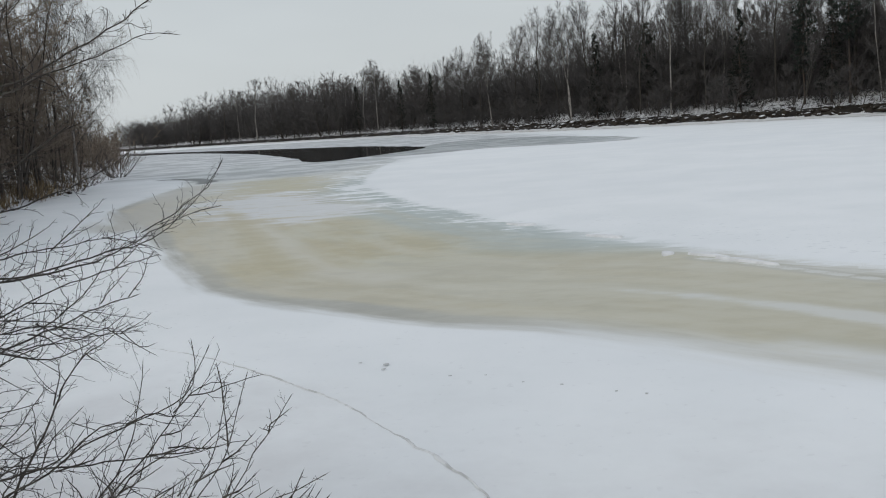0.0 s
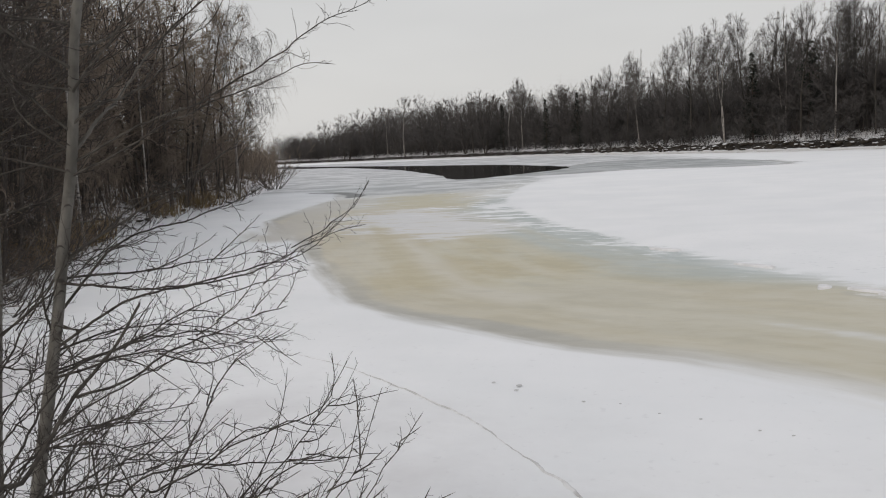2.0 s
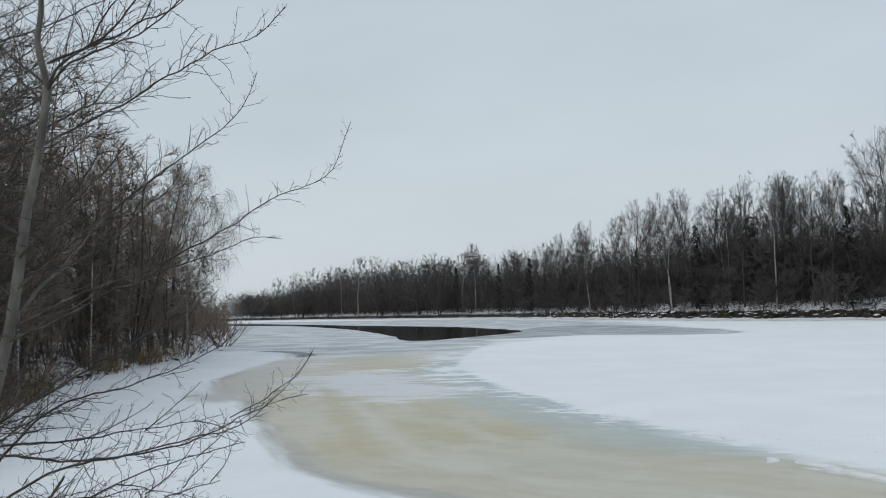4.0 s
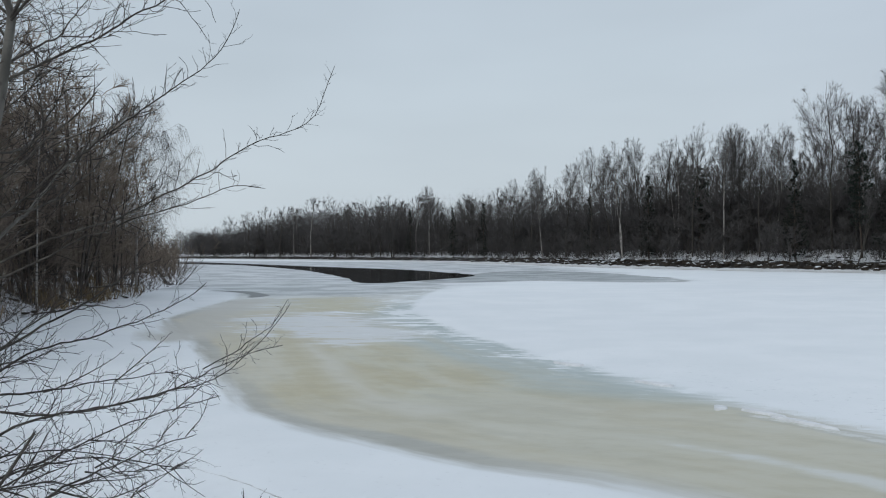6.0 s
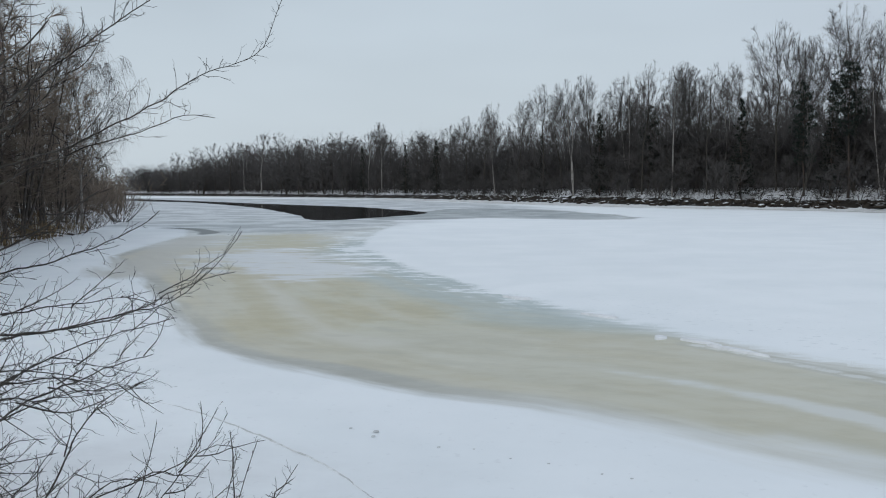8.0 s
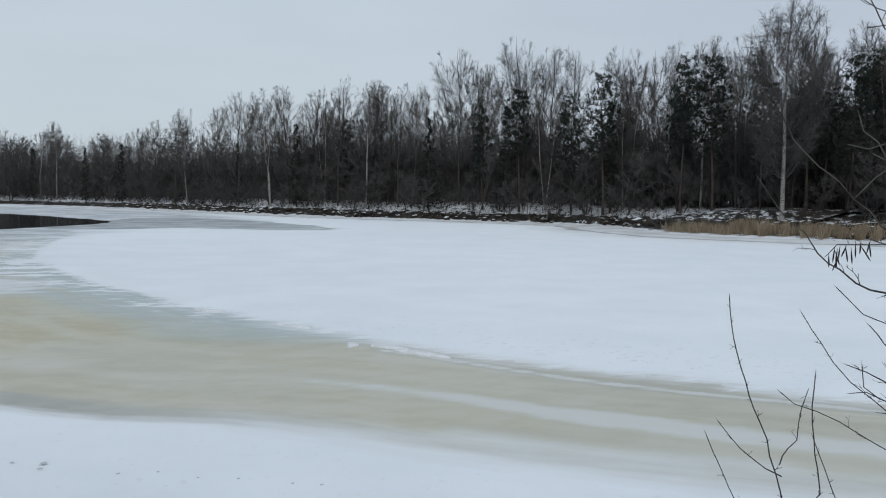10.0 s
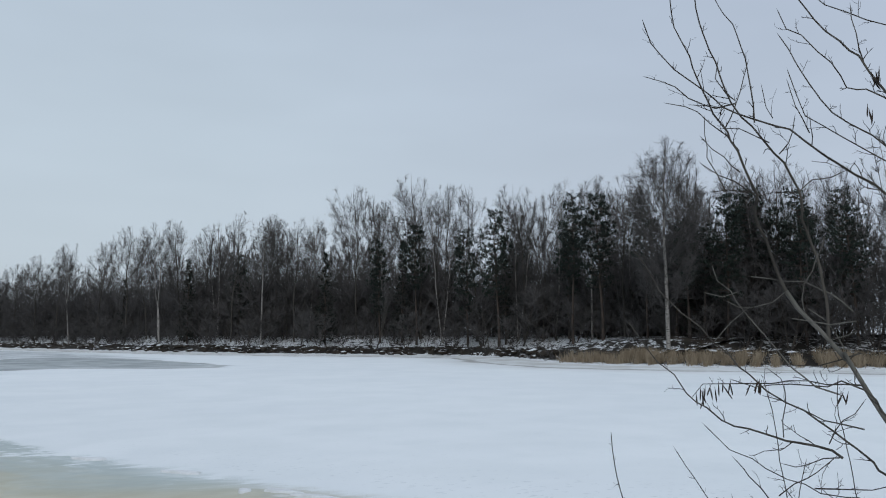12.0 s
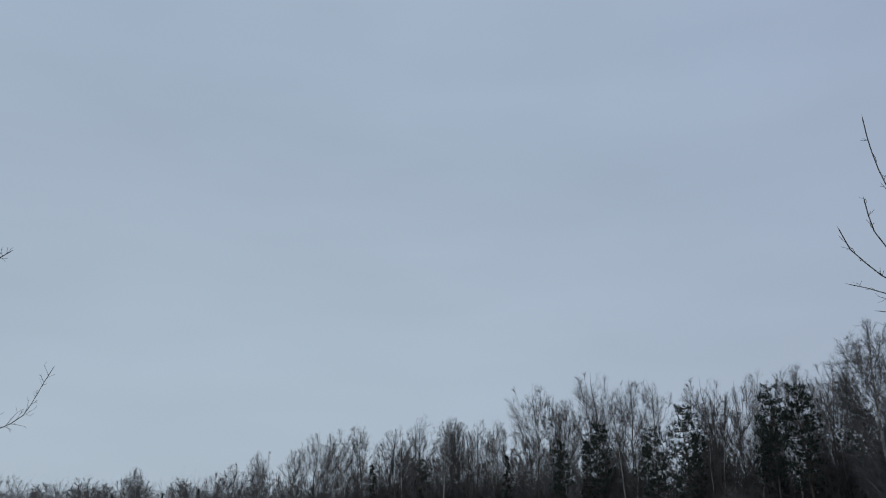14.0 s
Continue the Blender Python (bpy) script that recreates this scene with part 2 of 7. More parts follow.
    c = g.mix(g.math("MULTIPLY", g.math("MULTIPLY", dent_shade, g.step(far, 1.3, 0.5)), 0.4), c, (0.6, 0.64, 0.66))
    ridge = g.math("ADD", g.attr("ridge"), g.math("MULTIPLY", bits, 0.22))
    c = g.mix(g.math("MULTIPLY", g.step(ridge, 0.24, 0.1), 0.45), c, (0.47, 0.47, 0.42))
    c = g.mix(g.math("MULTIPLY", g.step(ridge, 0.08, 0.0), 0.75), c, (0.75, 0.755, 0.73))
    c = g.mix(g.math("MULTIPLY", g.step(g.math("ADD", g.attr("corridor"), g.math("MULTIPLY", wob, 3.0)), 1.0, -0.6), 0.8), c, g.mix(n_mid, (0.5, 0.48, 0.42), (0.64, 0.62, 0.56)))
    wet = g.mix(g.step(n_far, 0.4, 0.62), (0.29, 0.315, 0.32), (0.48, 0.505, 0.51))
    c = g.mix(g.math("MULTIPLY", edge("wet", 1.4, -1.6, 5.0, 3.0), 0.9), c, wet)
    brim = g.step(g.math("ABSOLUTE", g.math("ADD", g.attr("wet"), g.math("MULTIPLY", wob_far, 3.0))), 0.75, 0.2)
    c = g.mix(g.math("MULTIPLY", brim, 0.55), c, (0.26, 0.265, 0.26))
    shelf = g.step(g.attr("shelf"), 14.0, 3.0)
    c = g.mix(g.math("MULTIPLY", shelf, g.step(n_far, 0.38, 0.6, 0.9, 0.35)), c, (0.55, 0.535, 0.51))
    line = g.step(g.math("ABSOLUTE", g.math("ADD", g.math("SUBTRACT", g.attr("shelf"), 7.0), g.math("MULTIPLY", wob_far, 6.0))), 0.9, 0.2)
    c = g.mix(g.math("MULTIPLY", line, 0.75), c, (0.3, 0.28, 0.26))
    # Ice within a few metres of the near shore is mixed towards grey.
    near_grey = g.step(g.math("ADD", g.attr("landward"), g.math("MULTIPLY", wob_far, 7.0)), 5.0, 1.0)
    c = g.mix(g.math("MULTIPLY", near_grey, g.step(g.noise(xy, 0.9, 5), 0.25, 0.7, 0.75, 0.35)), c, (0.56, 0.555, 0.565))
    c = g.mix(edge("slot", 0.25, -0.1, 0.8, 0.4), c, (0.16, 0.17, 0.165))
    wetness = g.math("MULTIPLY", g.step(g.attr("pool"), 0.2, -0.4), 0.34)
    g.put(g.b.inputs["Roughness"], g.math("SUBTRACT", 0.8, wetness))
    g.bump(g.math("ADD", g.noise(xy, 5, 5), g.math("MULTIPLY", g.noise(xy, 30, 3), 0.2)), 0.16, 0.03)
    return g.colour(c)


def snow_bank_material(name, soil=(0.032, 0.027, 0.022), straw=(0.13, 0.1, 0.065)):
    """Old snow, with bare soil and flattened straw-coloured grass where the bank is steep."""
    g = Nodes(name, 0.85, 0.2)
    xy = g.coord()
    big, mid, fine = g.noise(xy, 0.25, 5), g.noise(xy, 1.1, 6), g.noise(xy, 6, 5)
    snow = g.mix(g.step(mid, 0.3, 0.7), (0.70, 0.715, 0.73), (0.80, 0.81, 0.82))
    dirt = g.mix(g.step(fine, 0.35, 0.65), soil, tuple(0.6 * a + 0.4 * b for a, b in zip(soil, straw)))
    dirt = g.mix(g.step(big, 0.5, 0.7), dirt, straw)
    bare = g.math("ADD", g.attr("bare"), g.math("MULTIPLY", g.math("SUBTRACT", mid, 0.5), 1.9))
    bare = g.math("ADD", bare, g.math("MULTIPLY", g.math("SUBTRACT", fine, 0.5), 0.9))
    g.bump(g.math("ADD", mid, fine), 0.6, 0.08)
    return g.colour(g.mix(g.step(bare, 0.45, 0.62), snow, dirt))


def capped_material(name, body, cap):
    """Dark clods with snow lying on their upper sides."""
    g = Nodes(name, 0.9, 0.15)
    xy = g.coord()
    c = g.mix(g.step(g.noise(xy, 3, 5), 0.35, 0.65), body, tuple(1.9 * x for x in body))
    lie = g.math("ADD", g.normal_z(), g.math("MULTIPLY", g.math("SUBTRACT", g.noise(xy, 0.8, 4), 0.5), 1.6))
    return g.colour(g.mix(g.step(lie, 0.78, 0.95), c, cap))


ICE = ice_material()
SNOW_BANK = snow_bank_material("snowy_bank", soil=(0.016, 0.014, 0.012), straw=(0.05, 0.041, 0.032))
FOREST_FLOOR = snow_bank_material("snowy_forest_floor")
CLODS = capped_material("snow_capped_clods", (0.03, 0.025, 0.02), (0.74, 0.76, 0.78))
BIRCH = birch_bark()
PALE_BARK = smooth_bark()
DARK_BARK = bark("dark_bark", (0.058, 0.05, 0.044), (0.105, 0.092, 0.08))
LIMB_BARK = bark("limb_bark", (0.05, 0.044, 0.038), (0.11, 0.1, 0.085), 20)
BIRCH_TWIG = bark("birch_twigs", (0.08, 0.075, 0.073), (0.145, 0.136, 0.131), 1.0, 0.45)
ALDER_TWIG = bark("alder_twigs", (0.075, 0.071, 0.069), (0.13, 0.122, 0.118), 1.0, 0.4)
BROWN_TWIG = bark("brown_twigs", (0.16, 0.129, 0.103), (0.28, 0.226, 0.18), 1.0, 0.4)
NEAR_TWIG = bark("near_twigs", (0.038, 0.032, 0.029), (0.076, 0.065, 0.058), 30)
PINE_BARK = bark("pine_bark", (0.05, 0.042, 0.037), (0.095, 0.072, 0.058), 3)
PINE_NEEDLE = needles("pine_needles", (0.023, 0.031, 0.027), (0.045, 0.06, 0.048))
SPRUCE_NEEDLE = needles("spruce_needles", (0.012, 0.017, 0.014), (0.024, 0.034, 0.026))
STRAW = bark("dry_reed_straw", (0.25, 0.195, 0.13), (0.42, 0.345, 0.25), 2.0)
RUST_GRASS = bark("rusty_dead_grass", (0.16, 0.115, 0.065), (0.31, 0.23, 0.13), 2.0)
CATKIN = bark("dark_catkin", (0.03, 0.022, 0.018), (0.06, 0.045, 0.035), 40)
g = Nodes("open_water", 0.06, 0.5)
WATER = g.colour((0.012, 0.014, 0.014, 1))
g.bump(g.noise(g.coord((0.6, 2.0, 1)), 1.5, 3), 0.05, 0.02)
g = Nodes("wet_ice_mark", 0.5, 0.4)
MARK = g.colour(g.mix(g.noise(g.coord(), 30, 3), (0.46, 0.47, 0.47), (0.64, 0.65, 0.65)))
# Grey that stands in for the shadow along the crack.
g = Nodes("crack_shadow", 0.7, 0.3)
CRACK = g.colour(g.mix(g.step(g.noise(g.coord(), 4, 4), 0.4, 0.6), (0.56, 0.565, 0.56), (0.78, 0.79, 0.79)))


# ---- mesh helpers ----
def quad_mesh(name, verts, quads, smooth=True):
    """A mesh from arrays of corners and of four (or three) indices a face."""
    verts, quads = np.asarray(verts, dtype=np.float32).reshape(-1, 3), np.asarray(quads, dtype=np.int32)
    k = quads.shape[1]
    me = bpy.data.meshes.new(name)
    me.vertices.add(len(verts))
    me.vertices.foreach_set("co", verts.ravel())
    me.loops.add(quads.size)
    me.loops.foreach_set("vertex_index", quads.ravel())
    me.polygons.add(len(quads))
    me.polygons.foreach_set("loop_start", np.arange(0, quads.size, k, dtype=np.int32))
    me.polygons.foreach_set("use_smooth", np.full(len(quads), smooth))
    me.update(calc_edges=True)
    return me


def store(me, name, values, vector=False):
    a = me.attributes.new(name, "FLOAT_VECTOR" if vector else "FLOAT", "POINT")
    a.data.foreach_set("vector" if vector else "value", np.asarray(values, dtype=np.float32).ravel())


def part(name, me, material, parent=None, label=""):
    """Links a mesh as one object, under a thing or a part if one is given."""
    ob = new(name, me)
    if material is not None and len(me.materials) == 0:
        me.materials.append(material)
    ob.parent = parent
    if label:
        tagged(ob, label)
    return ob


def empty(name, m, label="", category="", group="", kind=""):
    ob = new(name)
    ob.matrix_basis = m
    return tagged(ob, label, category, group, kind)


def rods_of(segs, sides=3):
    """Thin tapered rods: rows of (x0, y0, z0, x1, y1, z1, r0, r1). Corners and triangles."""
    s = np.asarray(segs, dtype=np.float64).reshape(-1, 8)
    p, q, r0, r1 = s[:, 0:3], s[:, 3:6], s[:, 6], s[:, 7]
    d = q - p
    d /= np.linalg.norm(d, axis=1, keepdims=True) + 1e-9
    ref = np.where(np.abs(d[:, 2:3]) > 0.8, [[1.0, 0, 0]], [[0, 0, 1.0]])
    u = np.cross(d, ref)
    u /= np.linalg.norm(u, axis=1, keepdims=True) + 1e-9
    w = np.cross(d, u)
    a = np.arange(sides) * 2 * np.pi / sides
    ring = np.cos(a)[None, :, None] * u[:, None, :] + np.sin(a)[None, :, None] * w[:, None, :]
    v = np.stack([p[:, None, :] + ring * r0[:, None, None], q[:, None, :] + ring * r1[:, None, None]], axis=1)
    i = np.arange(sides)
    j = (i + 1) % sides
    face = np.concatenate([np.stack([i, j, j + sides], axis=1), np.stack([i, j + sides, i + sides], axis=1)])
    tris = (np.arange(len(s)) * 2 * sides)[:, None, None] + face[None]
    return v.reshape(-1, 3), tris.reshape(-1, 3)


def spikes_of(segs):
    """Twig ends that run out to a point: rows as for rods, the last radius unused."""
    s = np.asarray(segs, dtype=np.float64).reshape(-1, 8)
    p, q, r0 = s[:, 0:3], s[:, 3:6], s[:, 6]
    d = q - p
    d /= np.linalg.norm(d, axis=1, keepdims=True) + 1e-9
    ref = np.where(np.abs(d[:, 2:3]) > 0.8, [[1.0, 0, 0]], [[0, 0, 1.0]])
    u = np.cross(d, ref)
    u /= np.linalg.norm(u, axis=1, keepdims=True) + 1e-9
    w = np.cross(d, u)
    c = 0.866
    v = np.stack([p + u * r0[:, None], p + (-0.5 * u + c * w) * r0[:, None], p + (-0.5 * u - c * w) * r0[:, None], q], axis=1)
    face = np.array([[0, 1, 3], [1, 2, 3], [2, 0, 3]])
    return v.reshape(-1, 3), ((np.arange(len(s)) * 4)[:, None, None] + face[None]).reshape(-1, 3)


def tubes_of(lines, sides=6):
    """Round stems through their points: rows of (points, radii)."""
    verts, tris, base = [], [], 0
    ang = np.arange(sides) * 2 * np.pi / sides
    for pts, radii in lines:
        pts = np.asarray(pts, dtype=np.float64)
        d = np.gradient(pts, axis=0)
        d /= np.linalg.norm(d, axis=1, keepdims=True) + 1e-9
        u = np.cross(d[0], (0.31, 0.95, 0.05))
        for k in range(len(pts)):
            u = u - d[k] * np.dot(u, d[k])
            u /= np.linalg.norm(u) + 1e-9
            w = np.cross(d[k], u)
            verts.append(pts[k] + (np.cos(ang)[:, None] * u + np.sin(ang)[:, None] * w) * radii[k])
        i = np.arange(sides)
        j = (i + 1) % sides
        for k in range(len(pts) - 1):
            o = base + k * sides
            tris.append(np.stack([o + i, o + j, o + j + sides], axis=1))
            tris.append(np.stack([o + i, o + j + sides, o + i + sides], axis=1))
        base += len(pts) * sides
    return np.concatenate(verts), np.concatenate(tris)


def blades_of(rows):
    """Narrow tapered leaves and stalks: rows of (x, y, z, dx, dy, dz, width, turn)."""
    s = np.asarray(rows, dtype=np.float64).reshape(-1, 8)
    p, d, w, turn = s[:, 0:3], s[:, 3:6], s[:, 6:7], s[:, 7]
    side = np.stack([np.cos(turn), np.sin(turn), 0 * turn], axis=1)
    side = side - d * np.sum(side * d, axis=1, keepdims=True) / (np.sum(d * d, axis=1, keepdims=True) + 1e-9)
    v = np.stack([p - side * w / 2, p + side * w / 2, p + d * 0.6 + side * w / 2, p + d * 0.6 - side * w / 2, p + d], axis=1)
    o = (np.arange(len(s)) * 5)[:, None]
    return v.reshape(-1, 3), np.concatenate([o + np.array([[0, 1, 2]]), o + np.array([[0, 2, 3]]), o + np.array([[3, 2, 4]])])


def joined(name, *pieces, smooth=True):
    """One mesh of several (corners, triangles, material) groups."""
    verts, tris, slots, mats, base = [], [], [], [], 0
    for v, t, mat in pieces:
        if mat not in mats:
            mats.append(mat)
        verts.append(v)
        tris.append(np.asarray(t) + base)
        slots.append(np.full(len(t), mats.index(mat), dtype=np.int32))
        base += len(v)
    me = quad_mesh(name, np.concatenate(verts), np.concatenate(tris), smooth)
    for mat in mats:
        me.materials.append(mat)
    me.polygons.foreach_set("material_index", np.concatenate(slots))
    return me


def smooth_line(points, step):
    """A curve through the points, sampled about every step."""
    p = np.asarray(points, dtype=np.float64)
    ext = np.vstack([2 * p[0] - p[1], p, 2 * p[-1] - p[-2]])
    out = []
    for k in range(1, len(ext) - 2):
        a, b, c, d = ext[k - 1:k + 3]
        n = max(1, int(round(np.linalg.norm(c - b) / step)))
        t = (np.arange(n) / n)[:, None]
        out.append(0.5 * (2 * b + (c - a) * t + (2 * a - 5 * b + 4 * c - d) * t ** 2 + (3 * b - a - 3 * c + d) * t ** 3))
    out.append(p[-1:])
    return np.concatenate(out)


def line_distance(xy, line, closed=False):
    """Distance of points to a line, the length along it, and on which side (+1: left)."""
    best, along, side = np.full(len(xy), 1e9), np.zeros(len(xy)), np.ones(len(xy))
    pts = np.vstack([line, line[:1]]) if closed else line
    run = 0.0
    for a, b in zip(pts, pts[1:]):
        ab = b - a
        L = np.hypot(*ab) + 1e-9
        t = np.clip(((xy - a) @ ab) / L ** 2, 0, 1)
        off = xy - (a + t[:, None] * ab)
        dist = np.hypot(off[:, 0], off[:, 1])
        near = dist < best
        best = np.where(near, dist, best)
        along = np.where(near, run + t * L, along)
        side = np.where(near, np.sign(ab[0] * off[:, 1] - ab[1] * off[:, 0]), side)
        run += L
    return best, along, side


def area_distance(xy, ring):
    """Signed distance to a closed outline: negative inside."""
    best, _, _ = line_distance(xy, ring, True)
    inside = np.zeros(len(xy), dtype=bool)
    x, y = xy[:, 0], xy[:, 1]
    for a, b in zip(ring, np.roll(ring, -1, axis=0)):
        hit = (a[1] > y) != (b[1] > y)
        inside ^= hit & (x < (b[0] - a[0]) * (y - a[1]) / (b[1] - a[1] + 1e-12) + a[0])
    return np.where(inside, -best, best)


def ripple(xy, scale, seed=0.0, octaves=3):
    """Cheap smooth noise of about -1 to 1 on plan points."""
    out, amp = np.zeros(len(xy)), 1.0
    for k in range(octaves):
        f = 2 ** k / scale
        a, b = xy[:, 0] * f + seed + 3.1 * k, xy[:, 1] * f - seed + 1.7 * k
        out += amp * np.sin(a * 1.9 + 1.3 * np.sin(b * 1.3 + k)) * np.sin(b * 2.3 + 1.1 * np.sin(a * 0.9))
        amp *= 0.5
    return out


# ---- the plan: shores and ice ----
FAR_SHORE = smooth_line([(150, -30), (95, 8), (72, 30), (56, 44.6), (49, 53), (44.5, 61), (45.5, 70), (49, 82), (46, 93), (38, 104), (27, 116), (10, 147), (-1, 172),
                         (-14, 194), (-32, 221), (-53, 244), (-85, 285), (-125, 325), (-180, 370), (-300, 425)], 1.5)
NEAR_SHORE = smooth_line([(60, -70), (30, -22), (14, -3), (6, 1.2), (1, 2.5), (-4, 4.6), (-9, 9), (-13, 14), (-16, 18.4), (-18, 23), (-22, 32), (-25, 43),
                          (-26, 50), (-30, 63), (-34, 76), (-42, 95), (-58, 127), (-85, 165), (-130, 210), (-260, 270)], 1.0)
RIVER = np.vstack([FAR_SHORE[::6], NEAR_SHORE[::-8]])
NEAR_EDGE = [(-16.4, 35), (-11.2, 26), (-8.2, 20.3), (-6.7, 17.3), (-5.4, 15.1), (-4, 13.7), (-2.7, 12.8), (-0.8, 11.4), (0.7, 10.8), (2, 9.8), (3.2, 8.7), (4.7, 7.6), (6.7, 6.2), (10, 4), (16, 0), (24, -6)]
FIELD_EDGE = [(30, -4), (20, 2.5), (15, 5.6), (11, 8.5), (9, 10.5), (7.7, 11.9), (6.2, 13.4), (5.4, 14.4), (4.3, 16.1), (3.2, 17.9), (2.4, 19.5), (0.5, 22.6), (-0.9, 26), (-2.4, 29), (-3.7, 33), (-6.1, 42), (-6.9, 55)]
POOL = np.vstack([smooth_line(NEAR_EDGE, 1.5), smooth_line(FIELD_EDGE, 1.5), [(-6.6, 66), (-9, 74), (-17, 75), (-24, 80), (-26, 66), (-21, 57), (-18.6, 50), (-17.8, 43)]])
FIELD = np.vstack([smooth_line(FIELD_EDGE, 1.5), [(-6.6, 68), (-3, 73), (0.2, 75.5), (7, 72.5), (12.3, 71.5), (16, 77), (24, 86), (33, 66), (42, 52), (60, 30), (90, 0), (60, -20)]])
NORTH = np.array([(-70, 62), (-25, 60), (-18, 52), (-9, 54), (-6, 62), (-2, 76), (8, 80), (12, 100), (4, 140), (-20, 190), (-70, 232), (-140, 290), (-140, 150)])
UPPER = np.array([(-30, 41), (-17, 39), (-12, 41), (-6, 45), (-6, 78), (-30, 78)])
PATCH = smooth_line([(-12.5, 36), (-9.8, 38.5), (-6.6, 34), (-3.8, 30), (-5.6, 26), (-8, 27.5), (-11, 32)], 1.0)
OCHRE = smooth_line([(-13.4, 43), (-14.2, 50), (-10.3, 50), (-7.8, 42), (-8.8, 39.5), (-11, 39.5)], 1.0)
WET = smooth_line([(-8, 90), (-2, 110), (7.2, 101), (11, 90), (14.4, 75.5), (10, 72), (0.2, 76.5), (-5, 73), (-10, 75)], 2.0)
SLOT = smooth_line([(-26, 60.5), (-22, 60.2), (-17.9, 54.5), (-18.2, 51.5), (-19.5, 55.2), (-22, 59)], 0.5)
STREAK = smooth_line([(2.0, 13.0), (3.0, 12.25), (4.2, 11.1), (5.1, 10.0), (6.0, 9.2), (6.8, 8.4), (9.5, 6.2), (14, 3)], 0.5)

RIDGE = smooth_line([(3.9, 15.2), (4.5, 14.5), (5.3, 13.35), (6.0, 12.4), (6.7, 11.5), (7.4, 10.8), (8.6, 9.7), (11, 7.6)], 0.5)
SMEAR = smooth_line([(3.6, 9.4), (4.3, 8.65), (4.85, 8.2), (5.5, 7.8), (6.5, 7.2)], 0.5)
VEIN = smooth_line([(-9.9, 30.5), (-8.2, 26), (-7.0, 22.4), (-5.7, 19.0), (-4.5, 16.7), (-3.7, 16.7), (-4.8, 19.3), (-6.1, 22.5), (-8.0, 27.3), (-9.6, 30.8)], 0.8)
RIBBON = smooth_line([(-7.2, 25.4), (-6.1, 22.9), (-5.0, 20.2), (-4.1, 18.2), (-3.2, 16.4), (-2.0, 15.2)], 0.8)
CORRIDOR = smooth_line([(-12.2, 27.5), (-13.1, 30.4), (-14.6, 35.7), (-16.1, 42.8), (-17.1, 48.8)], 1.0)


water_ring = smooth_line([(-16.9, 77.2), (-14.2, 73.3), (-10.7, 78), (-6.0, 92.6), (-11.9, 108.5), (-18.7, 122.6), (-34.2, 143.5), (-44.3, 157), (-71.5, 196), (-105, 240),
                          (-112, 236), (-86.1, 197), (-62.5, 172), (-37.3, 128.3), (-26, 103), (-19.5, 86)], 1.0)
water_ring = water_ring + 0.25 * np.column_stack([ripple(water_ring, 2.0, 1.0), ripple(water_ring, 2.4, 4.0)])


def river_ice():
    """The frozen river: one sheet, finer near the footpath, snow a few centimetres thick on it."""
    rad = 1.5 * 1.0165 ** np.arange(358)
    az = np.radians(np.concatenate([np.arange(-75, -45, 1.0), np.arange(-45, 55, 0.33), np.arange(55, 125, 1.5)]))
    R, A = np.meshgrid(rad, az, indexing="ij")
    xy = np.stack([R * np.sin(A), R * np.cos(A)], axis=-1).reshape(-1, 2)
    n, m = len(rad), len(az)
    i = (np.arange(n - 1)[:, None] * m + np.arange(m - 1)[None]).ravel()
    quads = np.stack([i, i + m, i + m + 1, i + 1], axis=1)
    river = area_distance(xy, RIVER)
    quads = quads[(river[quads] < 3.0).any(axis=1)]
    used = np.unique(quads)
    remap = np.full(len(xy), -1)
    remap[used] = np.arange(len(used))
    quads, xy = remap[quads], xy[used]
    pool, field = area_distance(xy, POOL), area_distance(xy, FIELD)
    edge_line = smooth_line(NEAR_EDGE, 1.5)
    dist, along, _ = line_distance(xy, edge_line)
    snow = np.clip(np.maximum(np.clip(pool, 0, 1), np.clip(-field, 0, 1)), 0, 1)
    z = 0.035 * snow + 0.012 * ripple(xy, 3.0) * snow + 0.008 * ripple(xy, 14.0, 2.0)
    z *= np.clip((area_distance(xy, water_ring[::4]) - 0.5) / 5, 0, 1)
    me = quad_mesh("river_ice", np.column_stack([xy, z]), quads)
    store(me, "pool", pool)
    store(me, "field", field)
    store(me, "feather", np.clip((np.hypot(xy[:, 0], xy[:, 1]) - 12.5) / 11, 0.28, 2.4))
    store(me, "north", area_distance(xy, NORTH))
    store(me, "upper", area_distance(xy, UPPER))
    store(me, "patch", area_distance(xy, PATCH))
    store(me, "ochre", area_distance(xy, OCHRE))
    store(me, "wet", area_distance(xy, WET))
    store(me, "slot", area_distance(xy, SLOT))
    store(me, "vein", area_distance(xy, VEIN))
    d, _, _ = line_distance(xy, RIBBON)
    store(me, "ribbon", d - 0.25)
    d, s, _ = line_distance(xy, STREAK)
    store(me, "streak", d - 0.32 * np.clip(s / 5.0, 0.15, 1.0))
    d, _, _ = line_distance(xy, SMEAR)
    store(me, "smear", d - 0.2)
    d, _, _ = line_distance(xy, NEAR_SHORE[::3])
    store(me, "landward", np.where(np.hypot(xy[:, 0], xy[:, 1]) < 16, d, 20.0))
    d, s, _ = line_distance(xy, RIDGE)
    store(me, "ridge", d - 0.07)
    d, _, _ = line_distance(xy, CORRIDOR)
    store(me, "corridor", d - 1.0)
    d, _, _ = line_distance(xy, FAR_SHORE[::4])
    store(me, "shelf", d)
    store(me, "flow", np.column_stack([along, dist * np.sign(pool), 0 * dist]), True)
    tagged(part("river_ice", me, ICE), "snow-covered river ice with a yellowish thawed overflow pool", "river ice", kind="structure")


river_ice()


